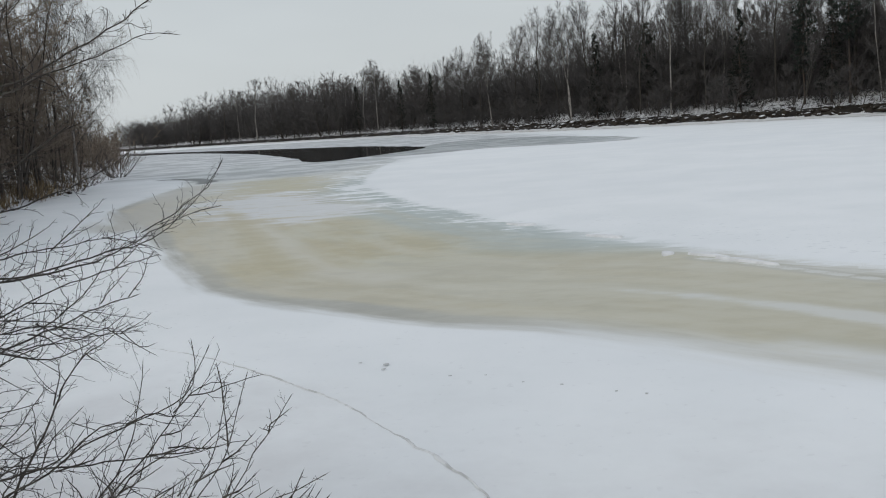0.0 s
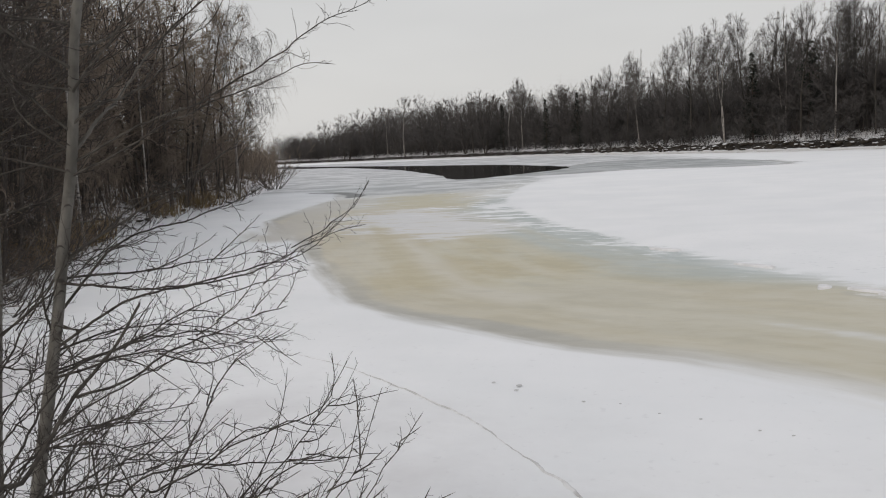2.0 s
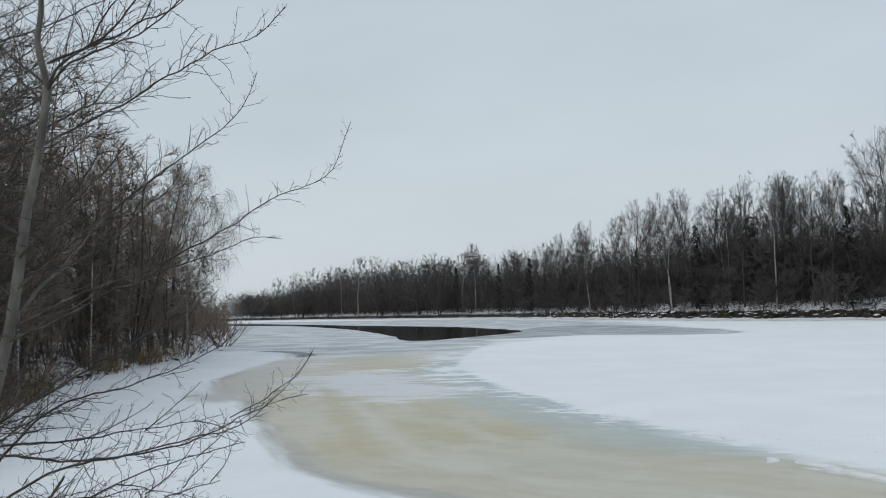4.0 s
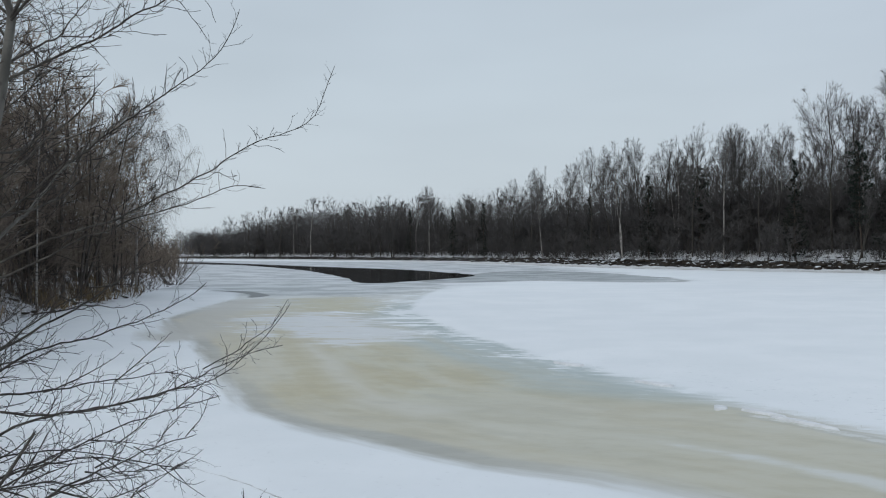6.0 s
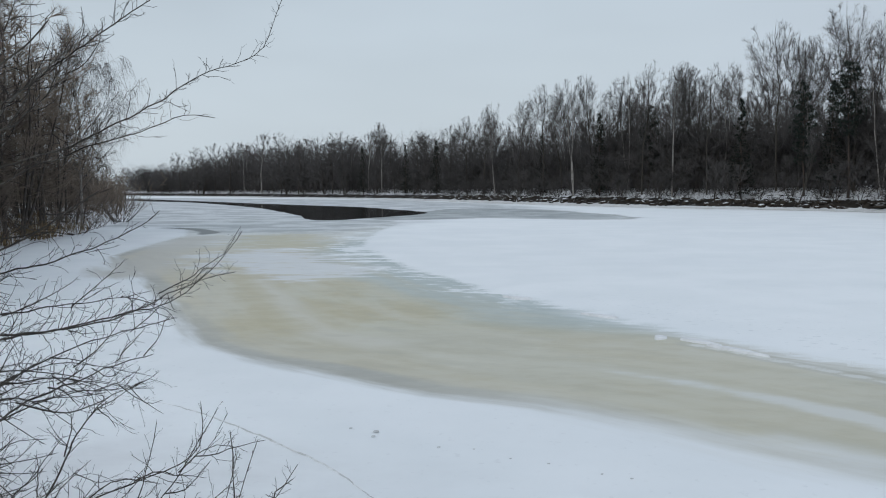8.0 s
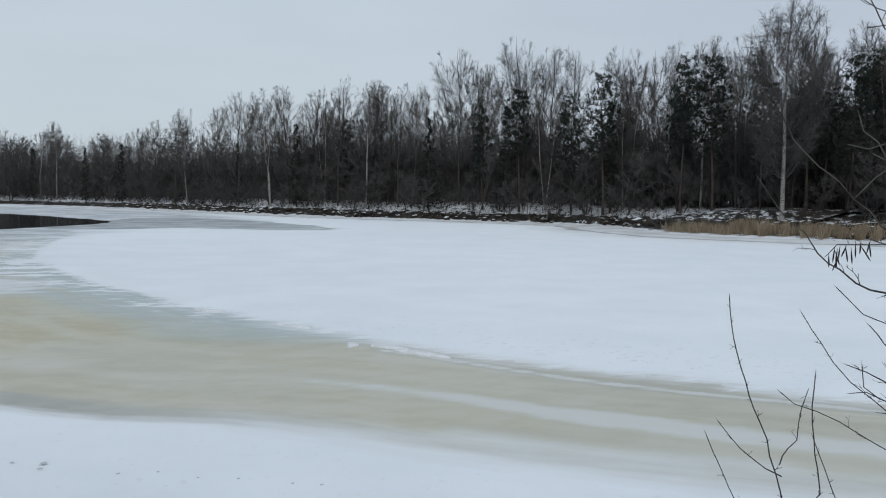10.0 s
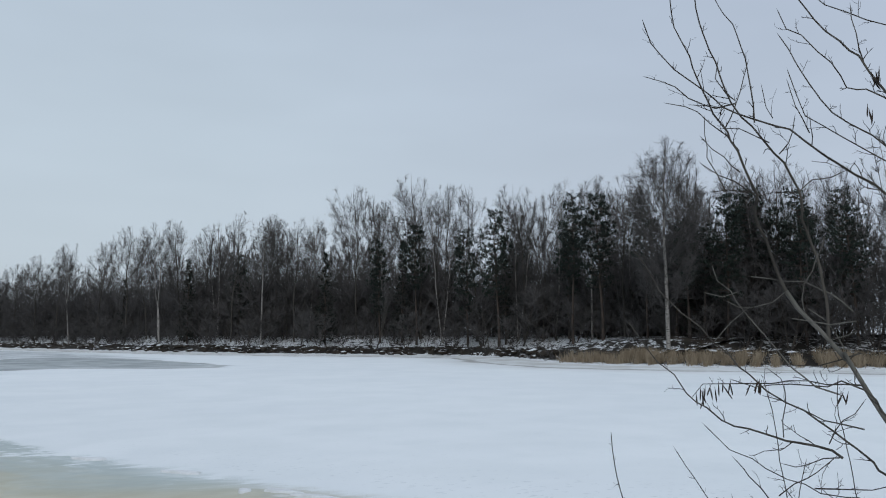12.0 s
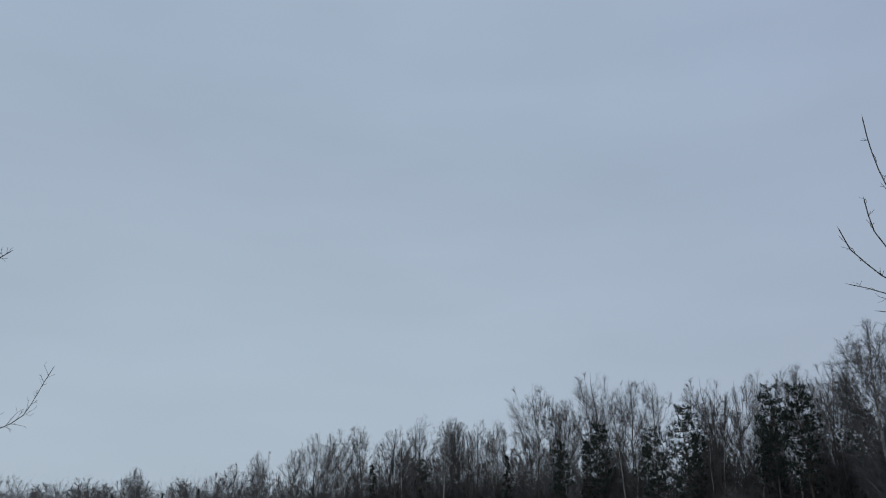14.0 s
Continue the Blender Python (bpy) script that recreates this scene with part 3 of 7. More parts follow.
def flat_shape(name, ring, z, material):
    bm = bmesh.new()
    bm.faces.new([bm.verts.new((x, y, z)) for x, y in ring])
    bmesh.ops.triangulate(bm, faces=bm.faces[:])
    me = bpy.data.meshes.new(name)
    bm.to_mesh(me)
    bm.free()
    return part(name, me, material)


tagged(flat_shape("water", water_ring, 0.012, WATER), "dark open water lead in the river ice", "water", kind="structure")


def bank(name, line, side, profile, shelf, bare, material):
    """A strip of land along a shore, rising away from the ice."""
    offs = np.array([-1.6, -0.6, -0.1, 0.2, 0.5, 0.8, 1.1, 1.5, 2, 2.6, 3.3, 4.2, 5.2, 6.5, 8, 10, 12.5, 16, 21, 28, 37, 48, 60, 75])
    d = np.gradient(line, axis=0)
    d /= np.linalg.norm(d, axis=1, keepdims=True)
    nor = np.stack([-d[:, 1], d[:, 0]], axis=1) * side
    wide = np.array([shelf(x, y) for x, y in line])
    jag = 0.5 * ripple(line, 5.0, 3.0)
    n = offs[None, :] + np.where(offs > 0.3, 1, 0)[None, :] * wide[:, None] * np.clip(offs / 1.2, 0, 1)[None, :]
    grid = line[:, None, :] + nor[:, None, :] * (n + jag[:, None])[..., None]
    xy = grid.reshape(-1, 2)
    eff = np.repeat(offs[None, :], len(line), axis=0).ravel()
    amp = np.interp(eff, [-1, 0.2, 2, 10, 50, 75], [0.0, 0.05, 0.22, 0.25, 0.3, 0.0])
    z = np.interp(eff, *profile) + amp * (0.6 * ripple(xy, 1.6, 5.0) + 0.5 * ripple(xy, 6.0, 9.0))
    m = len(offs)
    i = (np.arange(len(line) - 1)[:, None] * m + np.arange(m - 1)[None]).ravel()
    quads = np.stack([i, i + 1, i + m + 1, i + m], axis=1)
    if side > 0:
        quads = quads[:, ::-1]
    me = quad_mesh(name, np.column_stack([xy, z]), quads)
    store(me, "bare", np.interp(eff, *bare) + (0.32 * np.clip((84 - xy[:, 1]) / 14, 0, 1) * (eff > 3) if name == "bank_far" else 0.0))
    return tagged(part(name, me, material), "snowy river bank with bare soil and dead grass", "river bank", kind="structure")


FAR_PROFILE = ([-1.6, 0, 0.5, 1.1, 2, 4, 6, 9, 12, 16, 48, 60, 75], [-0.2, 0.03, 0.2, 0.6, 0.85, 1.0, 1.2, 2.0, 2.3, 2.4, 2.6, 2.2, -2.5])
NEAR_PROFILE = ([-1.6, 0, 0.8, 1.5, 2.6, 5, 10, 28, 60, 75], [-0.2, 0.03, 0.4, 0.85, 1.25, 1.4, 1.5, 1.7, 1.7, -2.5])
FAR_BARE = ([-1, 0.1, 0.5, 1.5, 3, 5, 12, 20, 75], [-0.6, 0.1, 0.8, 0.9, 0.72, 0.38, 0.34, 0.42, 0.45])
NEAR_BARE = ([-1, 0.2, 1.0, 3, 8, 75], [-0.8, 0.0, 0.34, 0.36, 0.42, 0.46])


def far_shelf(x, y):
    return 9.0 * max(0.0, min(1.0, (76 - y) / 10.0))


bank("bank_far", FAR_SHORE, -1, FAR_PROFILE, far_shelf, FAR_BARE, SNOW_BANK)
bank("bank_near", NEAR_SHORE, 1, NEAR_PROFILE, lambda x, y: 0.0, NEAR_BARE, FOREST_FLOOR)


def land_height(x, y):
    """Height of the bank's top at a place on either side."""
    df = np.hypot(FAR_SHORE[:, 0] - x, FAR_SHORE[:, 1] - y).min()
    dn = np.hypot(NEAR_SHORE[:, 0] - x, NEAR_SHORE[:, 1] - y).min()
    if df < dn:
        return float(np.interp(max(0.0, df - far_shelf(x, y) * min(1.0, df / 10)), *FAR_PROFILE))
    return float(np.interp(dn, *NEAR_PROFILE))


def ground_sheet():
    """The land beyond the banks, to the horizon."""
    rad = np.concatenate([[0.5], 4 * 1.045 ** np.arange(160)])
    az = np.radians(np.arange(0, 360, 2.0))
    R, A = np.meshgrid(rad, az, indexing="ij")
    xy = np.stack([R * np.sin(A), R * np.cos(A)], axis=-1).reshape(-1, 2)
    n, m = len(rad), len(az)
    i, j = np.meshgrid(np.arange(n - 1), np.arange(m), indexing="ij")
    i, j = i.ravel(), j.ravel()
    quads = np.stack([i * m + j, i * m + (j + 1) % m, (i + 1) * m + (j + 1) % m, (i + 1) * m + j], axis=1)
    sd = area_distance(xy, RIVER)
    z = np.interp(sd, [40, 60, 300], [-2.0, 1.9, 2.5])
    me = quad_mesh("ground", np.column_stack([xy, z]), quads[:, ::-1])
    store(me, "bare", np.full(len(xy), 0.25))
    tagged(part("ground", me, FOREST_FLOOR), "snow-covered land around the river", "ground", kind="structure")


ground_sheet()


# ---- trees ----
def unit(v):
    return v / (np.linalg.norm(v) + 1e-9)


def grow(rng, H, r, cs, n1, n2, n3, el0, reach, rise, droop, twig, l3, lean=0.0, stems=1, spread=0.0, wob=0.012, shape=None, jitter=0.2, side=(0.22, 0.45)):
    """A bare tree about H high. Returns stems, limbs (with radii) and rods for branches and twigs."""
    trunks, limbs, rods, ends = [], [], [], []
    for s in range(stems):
        a0 = rng.uniform(0, 6.28)
        tilt = spread * rng.uniform(0.4, 1.0) if stems > 1 else lean
        h = H * (1.0 if s == 0 else rng.uniform(0.65, 0.98))
        K = 9
        f = np.linspace(0, 1, K)
        w = np.cumsum(rng.normal(0, wob * h, (K, 2)), axis=0) * f[:, None]
        base = np.array([np.cos(a0), np.sin(a0)]) * (0.12 * stems ** 0.5 if stems > 1 else 0)
        out = np.tan(tilt) * h * (f ** 0.8)
        pts = np.column_stack([base[0] + np.cos(a0) * out + w[:, 0], base[1] + np.sin(a0) * out + w[:, 1], h * f - 0.15])
        rr = (r / stems ** 0.45) * ((1 - f) ** 0.75 * 0.93 + 0.07)
        trunks.append((pts, rr))
        for k in range(n1):
            g = cs + (0.985 - cs) * ((k + rng.uniform(0.2, 0.8)) / n1)
            p = np.array([np.interp(g, f, pts[:, c]) for c in range(3)])
            az = k * 2.4 + rng.uniform(-0.5, 0.5)
            q = (g - cs) / (1 - cs)
            size = shape(q) if shape else (0.35 + 0.65 * np.sin(np.pi * min(1, 0.25 + 0.75 * q)))
            L = reach * h * size * rng.uniform(0.95 - jitter, 0.95 + jitter)
            el = el0 + 0.35 * q + rng.uniform(-0.12, 0.12)
            d = np.array([np.cos(az) * np.cos(el), np.sin(az) * np.cos(el), np.sin(el)])
            line = [p]
            for c in range(4):
                d = unit(d + np.array([0, 0, rise]) + rng.normal(0, 0.09, 3))
                line.append(line[-1] + d * L / 4)
            line = np.array(line)
            r1 = max(twig * 1.2, np.interp(g, f, rr) * 0.3)
            limbs.append((line, np.linspace(r1, twig * 0.7, 5)))
            for m in range(n2):
                u = 0.2 + 0.8 * (m + rng.uniform(0, 1)) / n2
                c = min(3, int(u * 4))
                b = line[c] + (line[c + 1] - line[c]) * (u * 4 - c)
                d2 = unit(unit(line[c + 1] - line[c]) + rng.normal(0, 0.55, 3) + np.array([0, 0, rise * 0.8]))
                L2 = L * rng.uniform(*side) * (1.15 - 0.5 * u)
                mid = b + d2 * L2 * 0.5
                tip = mid + unit(d2 + np.array([0, 0, rise - droop * 0.6])) * L2 * 0.5
                rods.append((*b, *mid, twig * 1.1, twig))
                ends.append((*mid, *tip, twig, 0))
                few = max(4, int(n3 * min(1.0, 0.35 + 0.7 * size)))
                for t in range(few):
                    v = (t + rng.uniform(0, 1)) / few
                    o = b + (mid - b) * v * 2 if v < 0.5 else mid + (tip - mid) * (v * 2 - 1)
                    d3 = unit(d2 + rng.normal(0, 0.75, 3) + np.array([0, 0, 0.3 - droop]))
                    L3 = l3 * rng.uniform(0.6, 1.3) * min(1.0, 0.45 + 0.55 * size)
                    if droop > 0.4:
                        e = o + d3 * L3 * 0.35
                        rods.append((*o, *e, twig * 0.75, twig * 0.6))
                        ends.append((*e, *(e + unit(d3 + np.array([0, 0, -2.2])) * L3 * 1.5), twig * 0.6, 0))
                    else:
                        ends.append((*o, *(o + d3 * L3), twig * 0.8, 0))
    return trunks, limbs, rods, ends


def clip_to(base, tip, fits):
    """Draws tips back towards their bases until they lie inside the crown."""
    k = np.ones(len(base))
    for c in range(6):
        k = np.where(fits(base + (tip - base) * k[:, None]), k, k * 0.78)
    return base + (tip - base) * k[:, None]


def lean_to(d, rng, spread, up):
    """Directions scattered round d and drawn upwards (or down)."""
    v = d + rng.normal(0, spread, d.shape) + np.array([0, 0, up])
    return v / (np.linalg.norm(v, axis=1, keepdims=True) + 1e-9)


def broom(rng, H, r, cs, width, n1, n2, n3, twig, tl, stems=1, spread=0.0, lean=0.0, wob=0.01, peak=0.6, hang=0.0, subs=2, lump=0.14, steep=(0.2, 0.4), up=0.35, open_foot=0.45):
    """A bare tree with limbs that sweep up into a domed crown of fine twigs."""
    trunks, limbs, rods, ends = [], [], [], []
    for s in range(stems):
        a0 = rng.uniform(0, 6.28)
        tilt = spread * rng.uniform(0.45, 1.0) if stems > 1 else lean
        h = H * (1.0 if s == 0 else rng.uniform(0.72, 0.98))
        f = np.linspace(0, 1, 11)
        w = np.cumsum(rng.normal(0, wob * h, (11, 2)), axis=0) * f[:, None]
        out = np.tan(tilt) * h * f ** 0.85 + 0.1 * (stems > 1)
        pts = np.column_stack([np.cos(a0) * out + w[:, 0], np.sin(a0) * out + w[:, 1], h * 0.96 * f - 0.15])
        rr = (r / stems ** 0.4) * ((1 - f) ** 0.85 * 0.95 + 0.05)
        trunks.append((pts, rr))
        p1, p2 = rng.uniform(0, 6.28, 2)
        W = width * h

        def axis(q):
            g = cs + (1 - cs) * np.asarray(q)
            return np.stack([np.interp(g, f, pts[:, c]) for c in range(3)], axis=-1)

        def reach(q, az):
            q = np.clip(q, 0, 1)
            top = np.sqrt(np.clip(1 - (np.clip(q - peak, 0, 1) / (1.0 - peak)) ** 2, 0, 1))
            low = open_foot + (1 - open_foot) * (q / peak) ** 0.8
            return W * np.where(q > peak, top, low) * (1 + lump * np.sin(2 * az + p1 + 6 * q) + lump * np.sin(3 * az + p2 - 10 * q))

        def fits(p):
            q = ((p[:, 2] + 0.15) / (h * 0.96) - cs) / (1 - cs)
            o = p - axis(np.clip(q, 0, 1))
            return (np.hypot(o[:, 0], o[:, 1]) < reach(q, np.arctan2(o[:, 1], o[:, 0])) * 1.04 + 0.12) & (q < 1.04)

        B, T, L = [], [], []
        for k in range(n1):
            q1 = 0.16 + 0.8 * ((k + rng.uniform(0, 1)) / n1) ** 0.85
            q0 = max(0.0, q1 - rng.uniform(*steep))
            az = k * 2.4 + rng.uniform(-0.5, 0.5)
            a = axis(q0)
            e = axis(q1) + np.array([np.cos(az), np.sin(az), 0]) * reach(q1, az) * rng.uniform(0.72, 1.0)
            c = a + (e - a) * np.array([0.62, 0.62, 0.26]) + rng.normal(0, 0.014 * h, 3)
            u = np.linspace(0, 1, 6)[:, None]
            line = a * (1 - u) ** 2 + 2 * c * u * (1 - u) + e * u ** 2
            line[1:-1] += rng.normal(0, 0.005 * h, (4, 3))
            r1 = max(twig * 1.7, np.interp(cs + (1 - cs) * q0, f, rr) * 0.24)
            limbs.append((line, np.linspace(r1, twig * 0.9, 6)))
            for j in range(n2):
                v = rng.uniform(0.18, 1.0) * 4.999
                i = int(v)
                t = unit(line[i + 1] - line[i])
                B.append(line[i] + (line[i + 1] - line[i]) * (v - i))
                T.append(t)
                L.append(W * rng.uniform(0.22, 0.6) * (1.15 - 0.11 * v))
        for j in range(n2):
            B.append(axis(rng.uniform(0.5, 0.9)))
            T.append(np.array([0, 0, 1.0]))
            L.append(W * rng.uniform(0.3, 0.6))
        B, T, L = np.array(B), np.array(T), np.array(L)
        d = lean_to(T, rng, 0.55, up * 0.5)
        mid = clip_to(B, B + d * L[:, None] * 0.5, fits)
        d2 = lean_to(d, rng, 0.16, up * 0.6)
        tip = clip_to(mid, mid + d2 * L[:, None] * 0.5, fits)
        n = len(B)
        rods.append(np.column_stack([B, mid, np.full(n, twig * 1.35), np.full(n, twig)]))
        ends.append(np.column_stack([mid, tip, np.full(n, twig), np.zeros(n)]))
        v = rng.uniform(0.12, 1.0, (n, n3))[..., None]
        o = np.where(v < 0.5, B[:, None] + (mid - B)[:, None] * v * 2, mid[:, None] + (tip - mid)[:, None] * (v * 2 - 1)).reshape(-1, 3)
        d3 = lean_to(np.repeat(d2, n3, axis=0), rng, 0.62, up - hang)
        L3 = (tl * h * rng.uniform(0.45, 1.2, len(o)))[:, None]
        e = clip_to(o, o + d3 * L3, fits)
        m = len(o)
        if hang > 0.5:
            rods.append(np.column_stack([o, e, np.full(m, twig * 0.7), np.full(m, twig * 0.55)]))
            d4 = lean_to(d3, rng, 0.15, -2.0)
            ends.append(np.column_stack([e, e + d4 * L3 * 1.5, np.full(m, twig * 0.55), np.zeros(m)]))
        else:
            ends.append(np.column_stack([o, e, np.full(m, twig * 0.8), np.zeros(m)]))
        for c in range(subs):
            v = rng.uniform(0.25, 0.9, (m, 1))
            o2 = o + (e - o) * v
            d4 = lean_to(d3, rng, 0.55, (up - hang) * 0.5)
            ends.append(np.column_stack([o2, o2 + d4 * L3 * rng.uniform(0.3, 0.65, (m, 1)), np.full(m, twig * 0.6), np.zeros(m)]))
    return trunks, limbs, np.concatenate(rods), np.concatenate(ends)


def bare_tree(name, seed, trunk_mat, limb_mat, twig_mat, label, category, group, sides=5, **kw):
    rng = np.random.default_rng(seed)
    trunks, limbs, rods, ends = broom(rng, **kw) if "tl" in kw else grow(rng, **kw)
    ob = empty(name, Matrix(), label, category, group)
    for t in trunks:
        part("trunk" if len(trunks) == 1 else "stem", joined("trunk", (*tubes_of([t], sides + 1), trunk_mat)), None, ob)
    v, t = spikes_of(ends)
    part("crown", joined("crown", (*tubes_of(limbs, 3), limb_mat), (*rods_of(rods), twig_mat), (v, t, twig_mat)), None, ob)
    ob["tall"] = float(np.percentile(v[:, 2], 99.0 if "tl" in kw else 100.0))
    return ob


def conifer(name, seed, H, r, cs, whorls, per, reach, tuft, label, group, flat):
    """A pine (flat > 0: rounded, open crown) or a spruce (flat = 0: a drooping cone)."""
    rng = np.random.default_rng(seed)
    f = np.linspace(0, 1, 8)
    pts = np.column_stack([np.cumsum(rng.normal(0, 0.01 * H, 8)) * f, np.cumsum(rng.normal(0, 0.01 * H, 8)) * f, H * f - 0.15])
    limbs, rows = [], []
    for k in range(whorls):
        q = (k + 0.5) / whorls
        g = cs + (1 - cs) * q
        p = np.array([np.interp(g, f, pts[:, c]) for c in range(3)])
        for j in range(per):
            az = rng.uniform(0, 6.28)
            L = reach * ((1 - q) ** 0.8 + 0.05 if flat == 0 else (0.45 + 0.9 * q) * (1 - q) ** 0.45 + 0.1) * rng.uniform(0.65, 1.15)
            el = (-0.25 + 0.5 * q) if flat == 0 else rng.uniform(0.0, 0.5)
            d = np.array([np.cos(az) * np.cos(el), np.sin(az) * np.cos(el), np.sin(el)])
            e = p + d * L * 0.6
            t = e + unit(d + np.array([0, 0, 0.3])) * L * 0.4
            limbs.append((np.array([p, e, t]), [0.05, 0.03, 0.012]))
            for c in range(max(2, int(tuft * L / reach))):
                v = rng.uniform(0.35 if flat else 0.15, 1.03)
                o = p + (t - p) * v + rng.normal(0, 0.14 + 0.12 * flat, 3) * np.array([1, 1, 0.5])
                for n in range(7):
                    w = unit(d * 0.5 + rng.normal(0, 0.75, 3) + np.array([0, 0, -0.25 if flat == 0 else 0.3]))
                    rows.append((*(o + rng.normal(0, 0.07, 3)), *(w * rng.uniform(0.18, 0.36)), rng.uniform(0.075, 0.13), rng.uniform(0, 6.28)))
    ob = empty(name, Matrix(), label, "tree", group)
    part("trunk", joined("trunk", (*tubes_of([(pts, r * ((1 - f) * 0.95 + 0.05))], 6), PINE_BARK)), None, ob)
    part("crown", joined("crown", (*tubes_of(limbs, 3), PINE_BARK), (*blades_of(rows), PINE_NEEDLE if flat else SPRUCE_NEEDLE), smooth=False), None, ob)
    ob["tall"] = H + 0.2
    return ob


class Nursery:
    """Sets out trees of some patterns, each pattern built once and then copied."""

    def __init__(self, patterns, seed):
        self.patterns, self.used, self.rng = patterns, set(), np.random.default_rng(seed)

    def plant(self, x, y, top, pick=None, slim=1.0, label="", sink=0.0, turn=None, ground=None):
        k = int(self.rng.integers(len(self.patterns))) if pick is None else pick
        ob = self.patterns[k]
        z = (land_height(x, y) if ground is None else ground) - sink
        s = (top - z) / ob["tall"]
        w = s * slim * self.rng.uniform(0.92, 1.08)
        m = pose(x, y, z, 0, 0, self.rng.uniform(0, 360) if turn is None else turn) @ Matrix.Diagonal((w, w, s, 1))
        if k in self.used:
            ob = copy_thing(ob, m @ Matrix.Diagonal((*(1 / c for c in ob.scale), 1)))
        else:
            self.used.add(k)
            ob.matrix_basis = m
        return tagged(ob, label) if label else ob


def narrow(q):
    return 0.25 + 0.7 * (1 - q ** 2.0) ** 0.7


def rounded(q):
    return 0.2 + 0.85 * (1 - q ** 1.8) ** 0.7 * min(1.0, 0.6 + 1.5 * q)


BIRCH_LABEL = "bare silver birch with fine grey-brown twigs on the far bank"
FAR_LABEL = "bare deciduous tree in the woods of the far bank"


def far_birch(seed, **kw):
    base = dict(H=20, r=0.14, cs=0.28, width=0.18, n1=34, n2=9, n3=12, twig=0.0108, tl=0.045, peak=0.45, subs=2, wob=0.015)
    return bare_tree("birch", seed, BIRCH if seed in (13, 14, 16) else LIMB_BARK, BIRCH_TWIG, BIRCH_TWIG, BIRCH_LABEL, "tree", "birches on the far bank", **{**base, **kw})


def wood_tree(seed, trunk_mat, twig_mat, **kw):
    base = dict(H=17, r=0.11, cs=0.2, width=0.19, n1=20, n2=5, n3=10, twig=0.02, tl=0.055, subs=0, peak=0.45)
    return bare_tree("deciduous_tree", seed, trunk_mat, ALDER_TWIG, twig_mat, FAR_LABEL, "tree", "woods of the far bank", **{**base, **kw})


birches = Nursery([
    far_birch(11),
    far_birch(12, width=0.21, n1=40, cs=0.25),
    far_birch(13, cs=0.4, lean=0.04, width=0.15),
    far_birch(14, stems=2, n1=20, spread=0.1, width=0.15),
    far_birch(16, r=0.2, cs=0.2, n1=56, n2=12, n3=14, width=0.2, peak=0.5, lump=0.06, tl=0.042, hang=0.45, twig=0.0125, wob=0.007),
    far_birch(17, cs=0.4, width=0.13, n1=24, n2=7, n3=9),
], 1)
distant = Nursery([wood_tree(25, DARK_BARK, ALDER_TWIG, n3=13, cs=0.12, width=0.17), wood_tree(26, DARK_BARK, ALDER_TWIG, n3=13, cs=0.15), wood_tree(27, BIRCH, BIRCH_TWIG, n3=12, cs=0.3, width=0.13)], 6)
far_trees = Nursery([wood_tree(21, LIMB_BARK, BIRCH_TWIG), wood_tree(22, DARK_BARK, BIRCH_TWIG, width=0.15, cs=0.3), wood_tree(23, BIRCH, ALDER_TWIG, stems=2, n1=12, spread=0.12, width=0.15), wood_tree(24, DARK_BARK, BIRCH_TWIG, cs=0.35, width=0.17)], 2)
PINE_LABEL = "dark Scots pine among bare trees on the far bank"
pines = Nursery([
    conifer("pine", 31, 17, 0.17, 0.35, 17, 5, 2.6, 12, PINE_LABEL, "conifers on the far bank", 1.0),
    conifer("pine", 32, 17, 0.16, 0.25, 19, 5, 2.3, 12, PINE_LABEL, "conifers on the far bank", 1.0),
    conifer("pine", 34, 17, 0.15, 0.45, 13, 5, 2.2, 13, PINE_LABEL, "conifers on the far bank", 1.0),
], 3)
spruces = Nursery([
    conifer("spruce", 33, 16, 0.16, 0.06, 30, 6, 2.3, 5, "dark narrow spruce among bare trees on the far bank", "conifers on the far bank", 0.0),
], 4)
THICKET = "dense dark leafless alder bush at the far water edge"


def far_bush(seed, **kw):
    base = dict(H=7, r=0.09, cs=0.14, width=0.3, n1=9, n2=4, n3=9, twig=0.024, tl=0.1, stems=3, spread=0.3, subs=0, steep=(0.1, 0.3), open_foot=0.85, peak=0.5)
    return bare_tree("alder_bush", seed, DARK_BARK, ALDER_TWIG, ALDER_TWIG, THICKET, "bush", "bushes along the far bank", sides=3, **{**base, **kw})


bushes = Nursery([far_bush(41), far_bush(42, H=8, width=0.26), far_bush(43, stems=4, n1=7, H=6, spread=0.42), far_bush(44, stems=2, H=9, n1=12, width=0.27)], 5)

